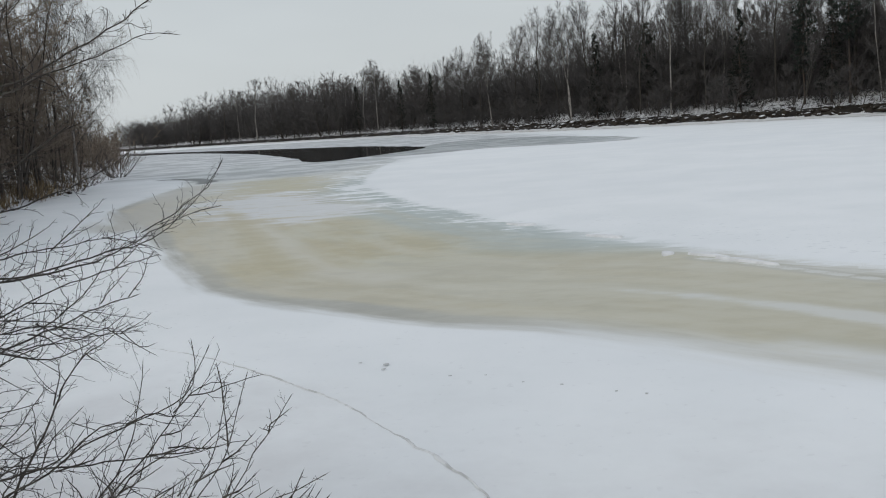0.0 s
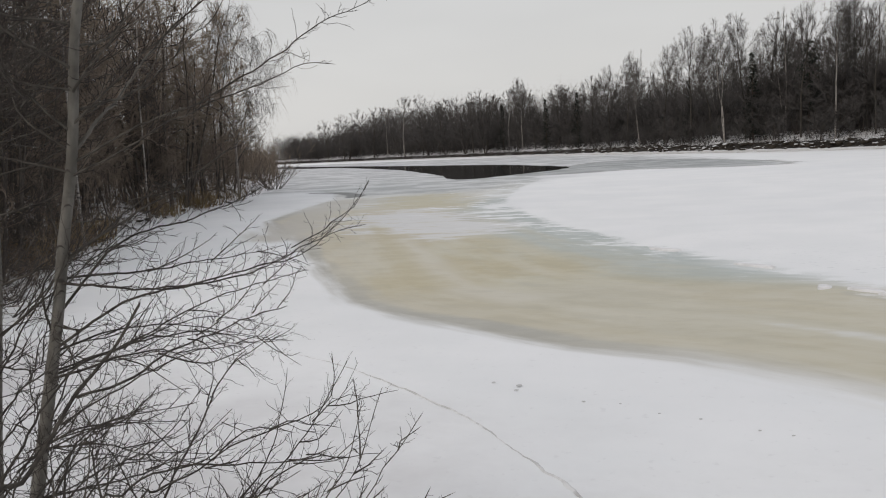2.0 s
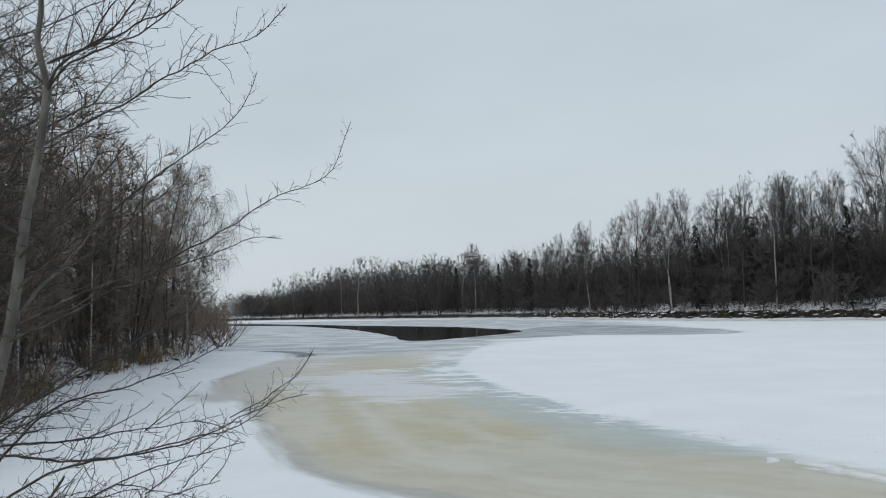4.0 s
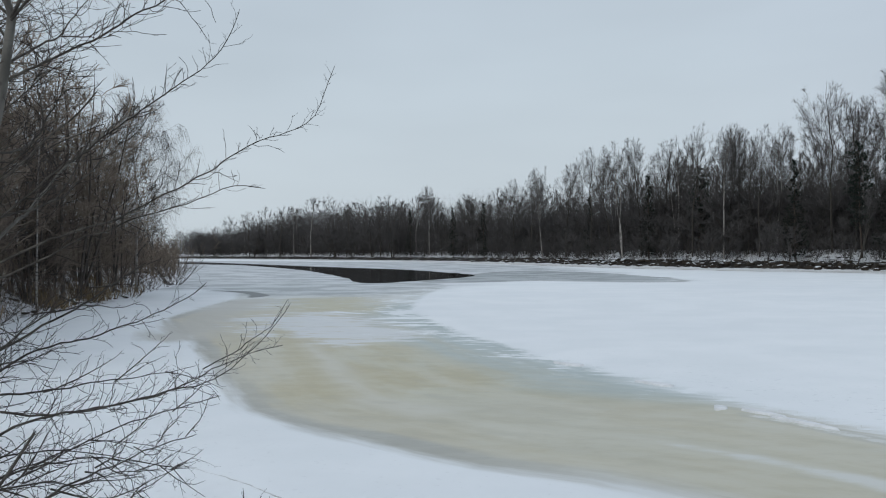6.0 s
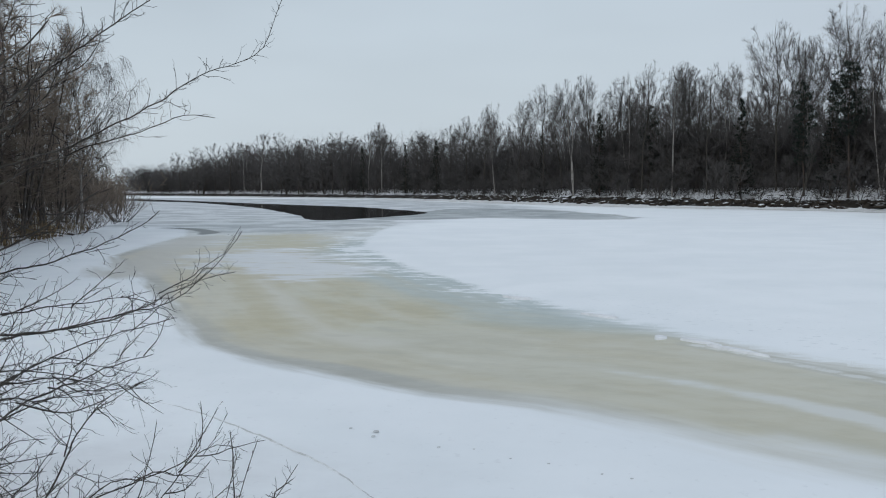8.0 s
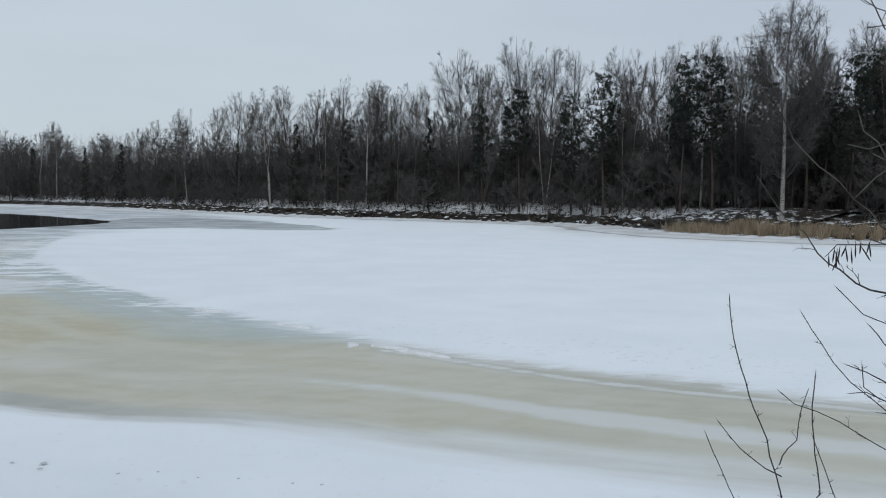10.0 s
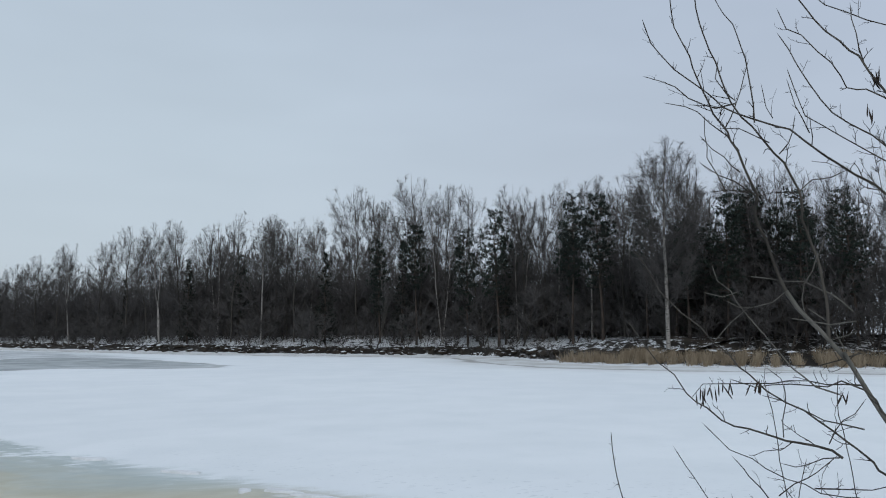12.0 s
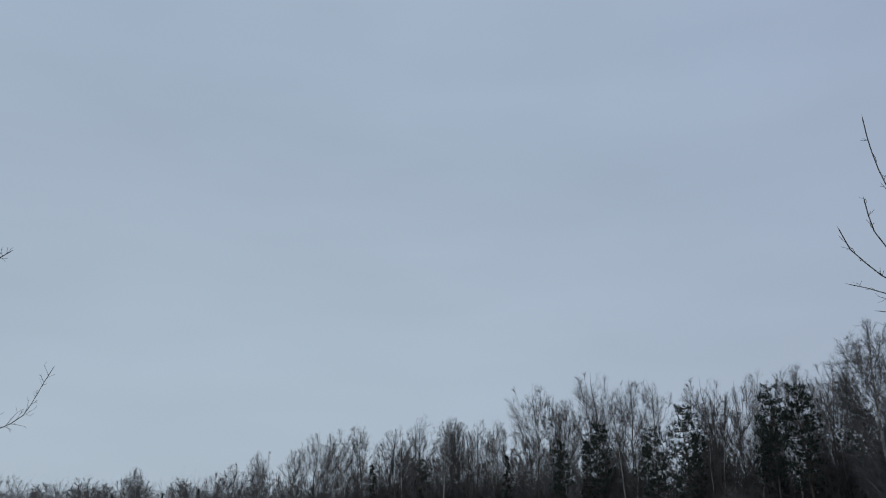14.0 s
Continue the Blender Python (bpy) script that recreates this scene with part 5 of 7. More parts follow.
# ---- the trees and shrubs close to the path ----
def near_branch(parent, points, r0, r1, gap=0.06, tl=0.16, seed=0, bark_mat=None, start=0.12, name="branch", sides=6, rise=0.25):
    """One limb through a few points, with curved side twigs that carry short budded spurs."""
    rng = np.random.default_rng(seed)
    line = smooth_line(points, 0.05)
    n = len(line)
    u = np.linspace(0, 1, n)
    sway = np.cumsum(rng.normal(0, 0.0055 if r0 < 0.0125 else 0.002, (n, 3)), axis=0) * np.sin(np.pi * u)[:, None] ** 0.7
    line = line + sway - u[:, None] * sway[-1]
    rad = (r0 * 0.72 - r1) * (1 - u) ** 1.25 + r1
    step = np.linalg.norm(np.diff(line, axis=0), axis=1)
    run = np.concatenate([[0], np.cumsum(step)])
    rods, ends, turn = [], [], rng.uniform(0, 6.28)
    s = run[-1] * start
    while gap > 0 and s < run[-1] * 0.99:
        k = min(n - 2, int(np.searchsorted(run, s)) - 1)
        p = line[k] + (line[k + 1] - line[k]) * (s - run[k]) / (step[k] + 1e-9)
        t = unit(line[k + 1] - line[k])
        turn += 2.5 + rng.uniform(-0.8, 0.8)
        side = unit(np.cross(t, (0.2, 0.1, 1.0)))
        up = np.cross(side, t)
        d = unit(t * rng.uniform(0.35, 1.0) + (side * np.cos(turn) + up * np.sin(turn)) * 0.8 + np.array([0, 0, rise]))
        f = s / run[-1]
        L = tl * (0.25 + 1.25 * rng.uniform() ** 1.6) * (1.25 - 0.9 * f)
        rt = min(0.0019, np.interp(f, u, rad) * 0.6)
        q, m = p, max(3, int(L / 0.026))
        bend = rng.normal(0, 0.1, 3) + np.array([0, 0, 0.04])
        flip = 1 if rng.uniform() < 0.5 else -1
        for c in range(m):
            d = unit(d + rng.normal(0, 0.19, 3) + bend)
            e = q + d * L / m
            a, b = rt * (1 - 0.4 * c / m), rt * (1 - 0.4 * (c + 1) / m)
            rods.append((*q, *e, a, b))
            if rng.uniform() < 0.62:
                flip = -flip
                out = unit(np.cross(d, (rng.normal(0, 0.4), rng.normal(0, 0.4), 1.0))) * flip
                w = unit(d * rng.uniform(0.5, 1.1) + out * 0.8 + rng.normal(0, 0.25, 3))
                l2 = 0.012 + (rng.uniform() ** 2.2) * 0.45 * L * (1 - 0.5 * c / m)
                h = e + w * l2 * 0.5
                w2 = unit(w + rng.normal(0, 0.3, 3) + np.array([0, 0, 0.25]))
                rods.append((*e, *h, b * 0.8, b * 0.7))
                rods.append((*h, *(h + w2 * l2 * 0.5), b * 0.75, b * 0.6))
                ends.append((*(h + w2 * l2 * 0.5), *(h + w2 * (l2 * 0.5 + 0.007)), b * 1.05, 0))
            q = e
        ends.append((*q, *(q + d * 0.01), rt * 0.85, 0))
        s += gap * rng.uniform(0.4, 1.6) * (0.75 + 0.7 * f)
    tip = unit(line[-1] - line[-2])
    ends.append((*line[-1], *(line[-1] + tip * 0.02), r1, 0))
    pieces = [(*tubes_of([(line, rad)], sides), bark_mat or LIMB_BARK)]
    if rods:
        pieces.append((*rods_of(rods), NEAR_TWIG))
    pieces.append((*spikes_of(ends), NEAR_TWIG))
    return part(name, joined(name, *pieces), None, parent)


def spray(parent, points, r0, r1, subs, reach, seed, gap=0.05, tl=0.16, low=0.25, name="branch", lift=0.2, bark_mat=None):
    """A limb with curved side branches, each with its twigs."""
    rng = np.random.default_rng(seed)
    near_branch(parent, points, r0, r1, gap, tl, seed, bark_mat, low, name)
    line = smooth_line(points, 0.05)
    n = len(line)
    for k in range(subs):
        f = low + (0.95 - low) * (k + rng.uniform(0, 1)) / subs
        i = min(n - 2, int(f * n))
        t = unit(line[i + 1] - line[i])
        out = unit(np.cross(t, rng.normal(0, 1, 3)))
        d = unit(t * 0.8 + out * rng.uniform(0.35, 0.95) + np.array([0.1, 0.1, lift * rng.uniform(-0.6, 1.2)]))
        L = reach * rng.uniform(0.5, 1.2) * (1.15 - 0.6 * f)
        arc = np.array([0, 0, rng.uniform(-0.1, 0.22) * L])
        m = line[i] + d * L * 0.5 + rng.normal(0, 0.04 * L, 3) - arc * 0.4
        near_branch(parent, [line[i], m, line[i] + d * L + arc], 0.0062 * (1.2 - f * 0.6), 0.0014, gap, tl * 0.85, seed * 37 + k, None, 0.12, "branch", 5)


def near_trunk(parent, points, radii, seed, mat, name="trunk", scars=0):
    """A stem with slight swellings and dark half-moon branch scars on its bark."""
    rng = np.random.default_rng(seed)
    line = smooth_line(points, 0.04)
    rad = np.interp(np.linspace(0, 1, len(line)), np.linspace(0, 1, len(radii)), radii) * (1 + rng.normal(0, 0.025, len(line)))
    stem = part(name, joined(name, (*tubes_of([(line, rad)], 14), mat)), None, parent)
    for k in range(scars):
        i = int(len(line) * (0.22 + 0.75 * (k + rng.uniform(0, 1)) / scars))
        az = rng.uniform(-2.6, 0.2)
        way = np.array([np.cos(az), np.sin(az), 0])
        r = rad[i]
        ang = np.linspace(-0.75, 0.75, 9)
        side = np.array([-np.sin(az), np.cos(az), 0])
        arc = [line[i] + way * np.cos(c) * r * 0.99 + side * np.sin(c) * r * 0.99 + np.array([0, 0, 0.55 * r * (1 - (c / 0.75) ** 2)]) for c in ang]
        thick = 0.0008 + r * 0.15 * (1 - (ang / 0.76) ** 2)
        part("scar", joined("scar", (*tubes_of([(np.array(arc), thick)], 6), DARK_BARK)), None, stem if scars else parent)
    return stem


aspen = empty("aspen_tree", Matrix(), "young aspen with smooth grey-green bark and bare branches on the bank", "tree", "young trees beside the path")
near_trunk(aspen, [(-2.5, 2.7, 0.75), (-2.57, 3.03, 1.39), (-2.55, 3.29, 2.20), (-2.50, 3.33, 2.56), (-2.42, 3.36, 2.98), (-2.31, 3.31, 3.45), (-2.21, 3.25, 3.69), (-2.12, 3.19, 3.99)], [0.037, 0.033, 0.029, 0.027, 0.026, 0.024, 0.021, 0.017], 1, PALE_BARK, scars=15)
near_branch(aspen, [(-2.12, 3.19, 3.97), (-2.12, 3.12, 4.15), (-2.08, 3.09, 4.28), (-2.01, 2.97, 4.59), (-1.85, 2.77, 5.03)], 0.02, 0.006, 0.035, 0.28, 2, PALE_BARK)
near_branch(aspen, [(-2.11, 3.17, 3.97), (-2.02, 3.14, 4.06), (-1.92, 3.13, 4.11), (-1.76, 3.14, 4.22), (-1.63, 3.12, 4.35), (-1.50, 3.06, 4.50)], 0.0095, 0.0026, 0.026, 0.24, 3)
near_branch(aspen, [(-2.11, 3.17, 3.96), (-1.98, 3.14, 4.05), (-1.83, 3.15, 4.10), (-1.70, 3.14, 4.14), (-1.53, 3.12, 4.23), (-1.36, 3.08, 4.35)], 0.008, 0.0024, 0.026, 0.24, 4)
near_branch(aspen, [(-2.2, 3.24, 3.73), (-1.98, 3.29, 3.85), (-1.76, 3.33, 3.98), (-1.60, 3.34, 4.06), (-1.40, 3.36, 4.16), (-1.22, 3.37, 4.21), (-1.10, 3.34, 4.29)], 0.0085, 0.002, 0.018, 0.24, 5)
near_branch(aspen, [(-2.4, 3.34, 3.1), (-2.09, 3.33, 3.35), (-1.87, 3.41, 3.52), (-1.72, 3.44, 3.62), (-1.59, 3.46, 3.71), (-1.46, 3.47, 3.79), (-1.34, 3.46, 3.92), (-1.27, 3.42, 4.03)], 0.0085, 0.0016, 0.018, 0.22, 6)
near_branch(aspen, [(-2.43, 3.36, 2.94), (-2.08, 3.48, 3.13), (-1.83, 3.64, 3.25), (-1.60, 3.77, 3.39), (-1.35, 3.87, 3.58), (-1.19, 3.94, 3.64), (-1.07, 3.98, 3.72), (-1.00, 3.98, 3.92)], 0.009, 0.0015, 0.02, 0.17, 7, start=0.3)
near_branch(aspen, [(-2.44, 3.35, 2.88), (-2.08, 3.39, 3.02), (-1.77, 3.52, 3.17), (-1.52, 3.58, 3.26), (-1.36, 3.59, 3.32), (-1.23, 3.58, 3.31)], 0.008, 0.0015, 0.019, 0.2, 8, start=0.3)
near_branch(aspen, [(-2.42, 3.36, 2.98), (-2.31, 3.44, 3.15), (-2.29, 3.57, 3.23), (-2.23, 3.71, 3.40), (-2.12, 3.86, 3.57), (-2.0, 3.98, 3.75)], 0.012, 0.004, 0.07, 0.28, 9, PALE_BARK)
near_branch(aspen, [(-2.36, 3.33, 3.25), (-2.15, 3.20, 3.36), (-1.98, 3.10, 3.42), (-1.81, 3.00, 3.49), (-1.6, 2.88, 3.6)], 0.010, 0.003, 0.06, 0.25, 10)
near_branch(aspen, [(-2.5, 3.33, 2.5), (-2.4, 3.55, 2.62), (-2.2, 3.85, 2.8), (-2.02, 4.1, 2.98)], 0.010, 0.003, 0.06, 0.22, 11)
near_branch(aspen, [(-2.55, 3.3, 2.25), (-2.47, 3.64, 2.52), (-2.35, 3.86, 2.61), (-2.19, 4.08, 2.66), (-1.96, 4.32, 2.77), (-1.86, 4.48, 2.86)], 0.010, 0.002, 0.034, 0.24, 12, rise=0.0)
near_branch(aspen, [(-2.55, 3.25, 2.1), (-2.34, 3.47, 2.27), (-2.18, 3.73, 2.30), (-1.97, 3.99, 2.32), (-1.77, 4.23, 2.42), (-1.60, 4.43, 2.48), (-1.47, 4.61, 2.50)], 0.011, 0.0018, 0.032, 0.25, 13, rise=0.0)
near_branch(aspen, [(-1.78, 4.24, 2.42), (-1.64, 4.44, 2.50), (-1.51, 4.60, 2.60), (-1.47, 4.73, 2.75)], 0.005, 0.0014, 0.04, 0.16, 14)
near_branch(aspen, [(-2.52, 3.32, 2.4), (-2.25, 3.2, 2.4), (-2.10, 3.24, 2.38), (-1.96, 3.45, 2.38), (-1.71, 3.69, 2.41), (-1.56, 3.91, 2.47), (-1.29, 4.17, 2.76)], 0.009, 0.0016, 0.03, 0.22, 15)
rng = np.random.default_rng(16)
for k in range(17):
    z = rng.uniform(1.3, 2.5)
    b = np.array([np.interp(z, [1.39, 2.2, 2.56], [-2.57, -2.55, -2.5]), np.interp(z, [1.39, 2.2, 2.56], [3.03, 3.29, 3.33]), z])
    a, far = radians(rng.uniform(22.5, 37)), rng.uniform(3.9, 5.0)
    e = np.array([-math.sin(a) * far, math.cos(a) * far, b[2] + rng.uniform(-0.3, 0.4)])
    m = b + (e - b) * 0.5 + np.array([rng.normal(0, 0.08), rng.normal(0, 0.08), rng.uniform(-0.05, 0.16)])
    spray(aspen, [b, m, e], rng.uniform(0.006, 0.01), 0.0014, 3, 0.5, 160 + k, 0.05, 0.2, 0.25)
rng = np.random.default_rng(17)
for k in range(14):
    z = 2.9 + 0.09 * k
    b = np.array([np.interp(z, [2.56, 2.98, 3.45, 3.99, 4.59], c) for c in ([-2.5, -2.42, -2.31, -2.12, -2.01], [3.33, 3.36, 3.31, 3.19, 2.97], [2.56, 2.98, 3.45, 3.99, 4.59])])
    az = rng.uniform(0.6, 4.2)
    d = unit(np.array([math.cos(az), math.sin(az), rng.uniform(0.3, 0.9)]))
    L = rng.uniform(0.6, 1.2)
    spray(aspen, [b, b + d * L * 0.5 + rng.normal(0, 0.04, 3), b + d * L + np.array([0, 0, 0.15])], 0.009, 0.0016, 3, 0.45, 175 + k, 0.06, 0.22, 0.2)

second = empty("aspen_tree", Matrix(), "slender aspen with a mottled grey stem beside another young tree", "tree", "young trees beside the path")
near_trunk(second, [(-2.7, 2.8, 0.6), (-3.01, 3.29, 1.25), (-3.08, 3.44, 1.71), (-3.12, 3.59, 2.32), (-3.12, 3.66, 2.89), (-3.07, 3.69, 3.39), (-2.96, 3.61, 4.16), (-2.85, 3.5, 5.0)], [0.034, 0.03, 0.027, 0.025, 0.022, 0.019, 0.014, 0.007], 21, PALE_BARK, scars=12)
rng = np.random.default_rng(22)
for k in range(13):
    z = 1.9 + 0.2 * k
    b = np.array([np.interp(z, [1.25, 2.32, 3.39, 5.0], c) for c in ([-3.01, -3.12, -3.07, -2.85], [3.29, 3.59, 3.69, 3.5], [1.25, 2.32, 3.39, 5.0])])
    d = unit(np.array([rng.uniform(-0.3, 1.0), rng.uniform(-0.2, 1.0), rng.uniform(0.2, 0.8)]))
    L = rng.uniform(0.5, 1.1)
    near_branch(second, [b, b + d * L * 0.4 + rng.normal(0, 0.03, 3), b + d * L + np.array([0, 0, 0.08])], 0.008, 0.002, 0.045, 0.24, 230 + k)

rng = np.random.default_rng(29)
for k in range(9):
    z = 1.3 + 0.13 * k
    b = np.array([np.interp(z, [1.25, 1.71, 2.32, 2.89], c) for c in ([-3.01, -3.08, -3.12, -3.12], [3.29, 3.44, 3.59, 3.66], [1.25, 1.71, 2.32, 2.89])])
    d = unit(np.array([rng.uniform(0.2, 1.0), rng.uniform(-0.7, 0.8), rng.uniform(0.0, 0.6)]))
    L = rng.uniform(0.6, 1.1)
    spray(second, [b, b + d * L * 0.5 + rng.normal(0, 0.05, 3), b + d * L], 0.009, 0.0016, 4, 0.45, 290 + k, 0.05, 0.18, 0.2)


def side_crown(tree, foot, top, count, low, reach, seed, lean=(0.35, 0.25)):
    """Branches set out along a stem, longer below, all lightly curved upwards."""
    rng = np.random.default_rng(seed)
    foot, top = np.array(foot), np.array(top)
    for k in range(count):
        f = low + (0.97 - low) * (k + rng.uniform(0, 1)) / count
        b = foot + (top - foot) * f
        az = rng.uniform(0, 6.28)
        d = unit(np.array([np.cos(az) + lean[0], np.sin(az) + lean[1], rng.uniform(0.25, 0.9)]))
        L = reach * (1.15 - 0.6 * f) * rng.uniform(0.6, 1.15)
        m = b + d * L * 0.5 + rng.normal(0, 0.04, 3)
        spray(tree, [b, m, b + d * L + np.array([0, 0, 0.12 * L])], 0.009, 0.0016, 3, 0.55 * L, seed * 100 + k, 0.075, 0.26, 0.15)


side_crown(second, (-3.1, 3.5, 2.6), (-2.85, 3.5, 5.4), 16, 0.1, 1.0, 24)
third = empty("aspen_tree", Matrix(), "bare young tree with fine tangled twigs at the wood edge", "tree", "young trees beside the path")
near_trunk(third, [(-4.3, 3.2, 1.0), (-4.35, 4.1, 2.2), (-4.2, 4.6, 3.6), (-4.0, 4.9, 5.0), (-3.8, 5.1, 6.4)], [0.035, 0.03, 0.025, 0.018, 0.008], 25, PALE_BARK)
side_crown(third, (-4.3, 4.4, 2.8), (-3.8, 5.1, 6.3), 30, 0.05, 1.5, 26, (0.5, 0.3))
fourth = empty("aspen_tree", Matrix(), "bare young tree with fine tangled twigs at the wood edge", "tree", "young trees beside the path")
near_trunk(fourth, [(-6.3, 4.6, 1.2), (-6.2, 6.0, 2.6), (-6.0, 6.9, 4.2), (-5.8, 7.2, 6.0), (-5.6, 7.4, 7.6)], [0.045, 0.04, 0.032, 0.022, 0.01], 27, PALE_BARK)
side_crown(fourth, (-6.1, 6.6, 3.2), (-5.6, 7.4, 7.6), 34, 0.05, 1.9, 28, (0.45, 0.2))

willow = empty("willow_shrub", Matrix(), "leafless many-stemmed willow shrub overhanging the snowy ice", "shrub", "shrubs beside the path")
near_branch(willow, [(-2.3, 1.85, 1.15), (-2.06, 2.25, 1.82), (-2.04, 2.42, 1.85), (-2.05, 2.60, 1.96), (-2.06, 2.76, 2.06), (-2.02, 2.96, 2.19), (-2.00, 3.12, 2.33)], 0.02, 0.006, 0.08, 0.26, 31, name="stem")
spray(willow, [(-2.06, 2.75, 2.05), (-1.95, 2.88, 2.08), (-1.88, 3.10, 2.15), (-1.84, 3.28, 2.16), (-1.72, 3.50, 2.20), (-1.6, 3.7, 2.2)], 0.008, 0.002, 5, 0.45, 32, 0.05, 0.17, 0.3, "stem")
spray(willow, [(-2.1, 1.7, 1.15), (-1.76, 2.32, 1.77), (-1.72, 2.47, 1.78), (-1.65, 2.64, 1.81), (-1.47, 2.83, 1.75), (-1.30, 2.99, 1.71), (-1.19, 3.14, 1.72)], 0.012, 0.0018, 5, 0.45, 33, 0.05, 0.17, 0.3, "stem")
spray(willow, [(-2.0, 1.8, 1.1), (-1.67, 2.46, 1.71), (-1.64, 2.59, 1.76), (-1.55, 2.74, 1.79), (-1.41, 2.92, 1.85), (-1.28, 3.06, 1.87), (-1.21, 3.16, 1.89), (-1.20, 3.26, 1.96), (-1.24, 3.34, 2.06)], 0.010, 0.0018, 5, 0.45, 34, 0.05, 0.17, 0.3, "stem")
spray(willow, [(-2.3, 1.9, 1.2), (-2.08, 2.65, 2.02), (-1.98, 2.96, 2.18), (-1.81, 3.26, 2.30), (-1.66, 3.51, 2.33), (-1.50, 3.74, 2.37)], 0.009, 0.002, 5, 0.45, 35, 0.05, 0.17, 0.3, "stem")
rng = np.random.default_rng(36)
for k in range(23):
    b = np.array([rng.uniform(-2.8, -1.6), rng.uniform(1.7, 2.5), 1.1])
    az = radians(rng.uniform(42, 158))
    d = unit(np.array([math.cos(az) * 0.8, math.sin(az), rng.uniform(0.3, 1.1)]))
    L = rng.uniform(0.9, 1.7)
    m1 = b + d * L * 0.4 + rng.normal(0, 0.08, 3) + np.array([0, 0, 0.14])
    m2 = b + d * L * 0.75 + rng.normal(0, 0.08, 3) + np.array([0, 0, 0.1])
    e = b + d * L + np.array([0.08, 0.12, rng.uniform(-0.22, 0.12)])
    spray(willow, [b, m1, m2, e], rng.uniform(0.007, 0.014), 0.0016, 4, 0.5, 300 + k, 0.06, 0.2, 0.28, "stem")

sprout = empty("willow_shrub", Matrix(), "small leafless willow with upright forked shoots above the ice", "shrub", "shrubs beside the path")
spray(sprout, [(-1.1, 1.75, 0.9), (-0.92, 2.07, 1.73), (-0.91, 2.23, 1.86), (-0.85, 2.38, 1.97), (-0.83, 2.52, 2.12)], 0.006, 0.0013, 4, 0.26, 41, 0.032, 0.08, 0.4, "stem")
spray(sprout, [(-1.05, 1.8, 0.9), (-0.89, 2.08, 1.73), (-0.88, 2.24, 1.86), (-0.82, 2.38, 1.94), (-0.77, 2.54, 2.15)], 0.006, 0.0013, 4, 0.26, 42, 0.032, 0.08, 0.4, "stem")
spray(sprout, [(-1.0, 1.8, 0.9), (-0.88, 2.10, 1.75), (-0.81, 2.22, 1.86), (-0.71, 2.34, 1.98), (-0.65, 2.41, 2.05), (-0.62, 2.46, 2.10)], 0.006, 0.0013, 4, 0.26, 43, 0.032, 0.08, 0.4, "stem")
spray(sprout, [(-1.1, 1.8, 0.9), (-0.95, 2.12, 1.72), (-0.8, 2.3, 1.76), (-0.62, 2.42, 1.80), (-0.55, 2.5, 1.83)], 0.005, 0.0013, 4, 0.26, 44, 0.032, 0.08, 0.4, "stem")
spray(sprout, [(-1.15, 1.8, 0.9), (-1.05, 2.1, 1.7), (-1.0, 2.3, 1.8), (-0.95, 2.5, 1.86)], 0.005, 0.0013, 4, 0.26, 45, 0.032, 0.08, 0.4, "stem")
spray(sprout, [(-1.25, 1.8, 0.9), (-1.2, 2.1, 1.68), (-1.12, 2.4, 1.78), (-1.02, 2.65, 1.8)], 0.006, 0.0013, 4, 0.26, 46, 0.032, 0.08, 0.4, "stem")

rng = np.random.default_rng(47)
for k in range(16):
    b = np.array([rng.uniform(-1.5, -0.8), 1.8, 0.9])
    t = np.array([rng.uniform(-1.6, -0.5), rng.uniform(2.2, 2.7), rng.uniform(1.6, 1.88)])
    spray(sprout, [b, b + (t - b) * 0.6 + rng.normal(0, 0.06, 3), t], 0.006, 0.0013, 4, 0.26, 470 + k, 0.035, 0.09, 0.5, "stem")

alder = empty("alder_tree", Matrix(), "bare grey alder leaning over the bank with a few dark catkins", "tree", "young trees beside the path")
near_trunk(alder, [(2.72, 1.00, 0.55), (2.68, 1.20, 1.90), (2.30, 1.50, 2.88), (2.27, 1.53, 2.95), (2.25, 1.57, 3.01), (2.22, 1.60, 3.06), (2.19, 1.64, 3.12), (2.17, 1.66, 3.17)], [0.028, 0.022, 0.012, 0.0105, 0.0095, 0.0085, 0.0075, 0.0068], 51, PALE_BARK, "trunk")
near_branch(alder, [(2.17, 1.66, 3.17), (2.15, 1.68, 3.25), (2.14, 1.70, 3.35), (2.12, 1.72, 3.43), (2.06, 1.67, 3.48), (2.03, 1.70, 3.62), (2.00, 1.72, 3.70), (1.98, 1.75, 3.78), (1.95, 1.77, 3.87), (1.93, 1.80, 3.99), (1.89, 1.83, 4.09), (1.88, 1.84, 4.19)], 0.0088, 0.0019, 0.07, 0.09, 501, start=0.10)
near_branch(alder, [(2.25, 1.57, 3.01), (2.24, 1.57, 3.15), (2.23, 1.59, 3.29), (2.21, 1.62, 3.42), (2.14, 1.57, 3.48), (2.11, 1.61, 3.61), (2.06, 1.66, 3.72), (2.02, 1.70, 3.80), (2.00, 1.73, 3.86), (1.98, 1.75, 3.95), (1.96, 1.77, 4.04), (1.95, 1.78, 4.10), (1.94, 1.79, 4.19), (1.93, 1.80, 4.28), (1.92, 1.81, 4.38), (1.91, 1.81, 4.48)], 0.0080, 0.0019, 0.08, 0.09, 502, start=0.10)
near_trunk(alder, [(2.68, 1.2, 1.9), (2.66, 1.12, 2.5), (2.6, 1.15, 2.9), (2.55, 1.25, 3.15)], [0.02, 0.015, 0.011, 0.009], 52, PALE_BARK, "stem")
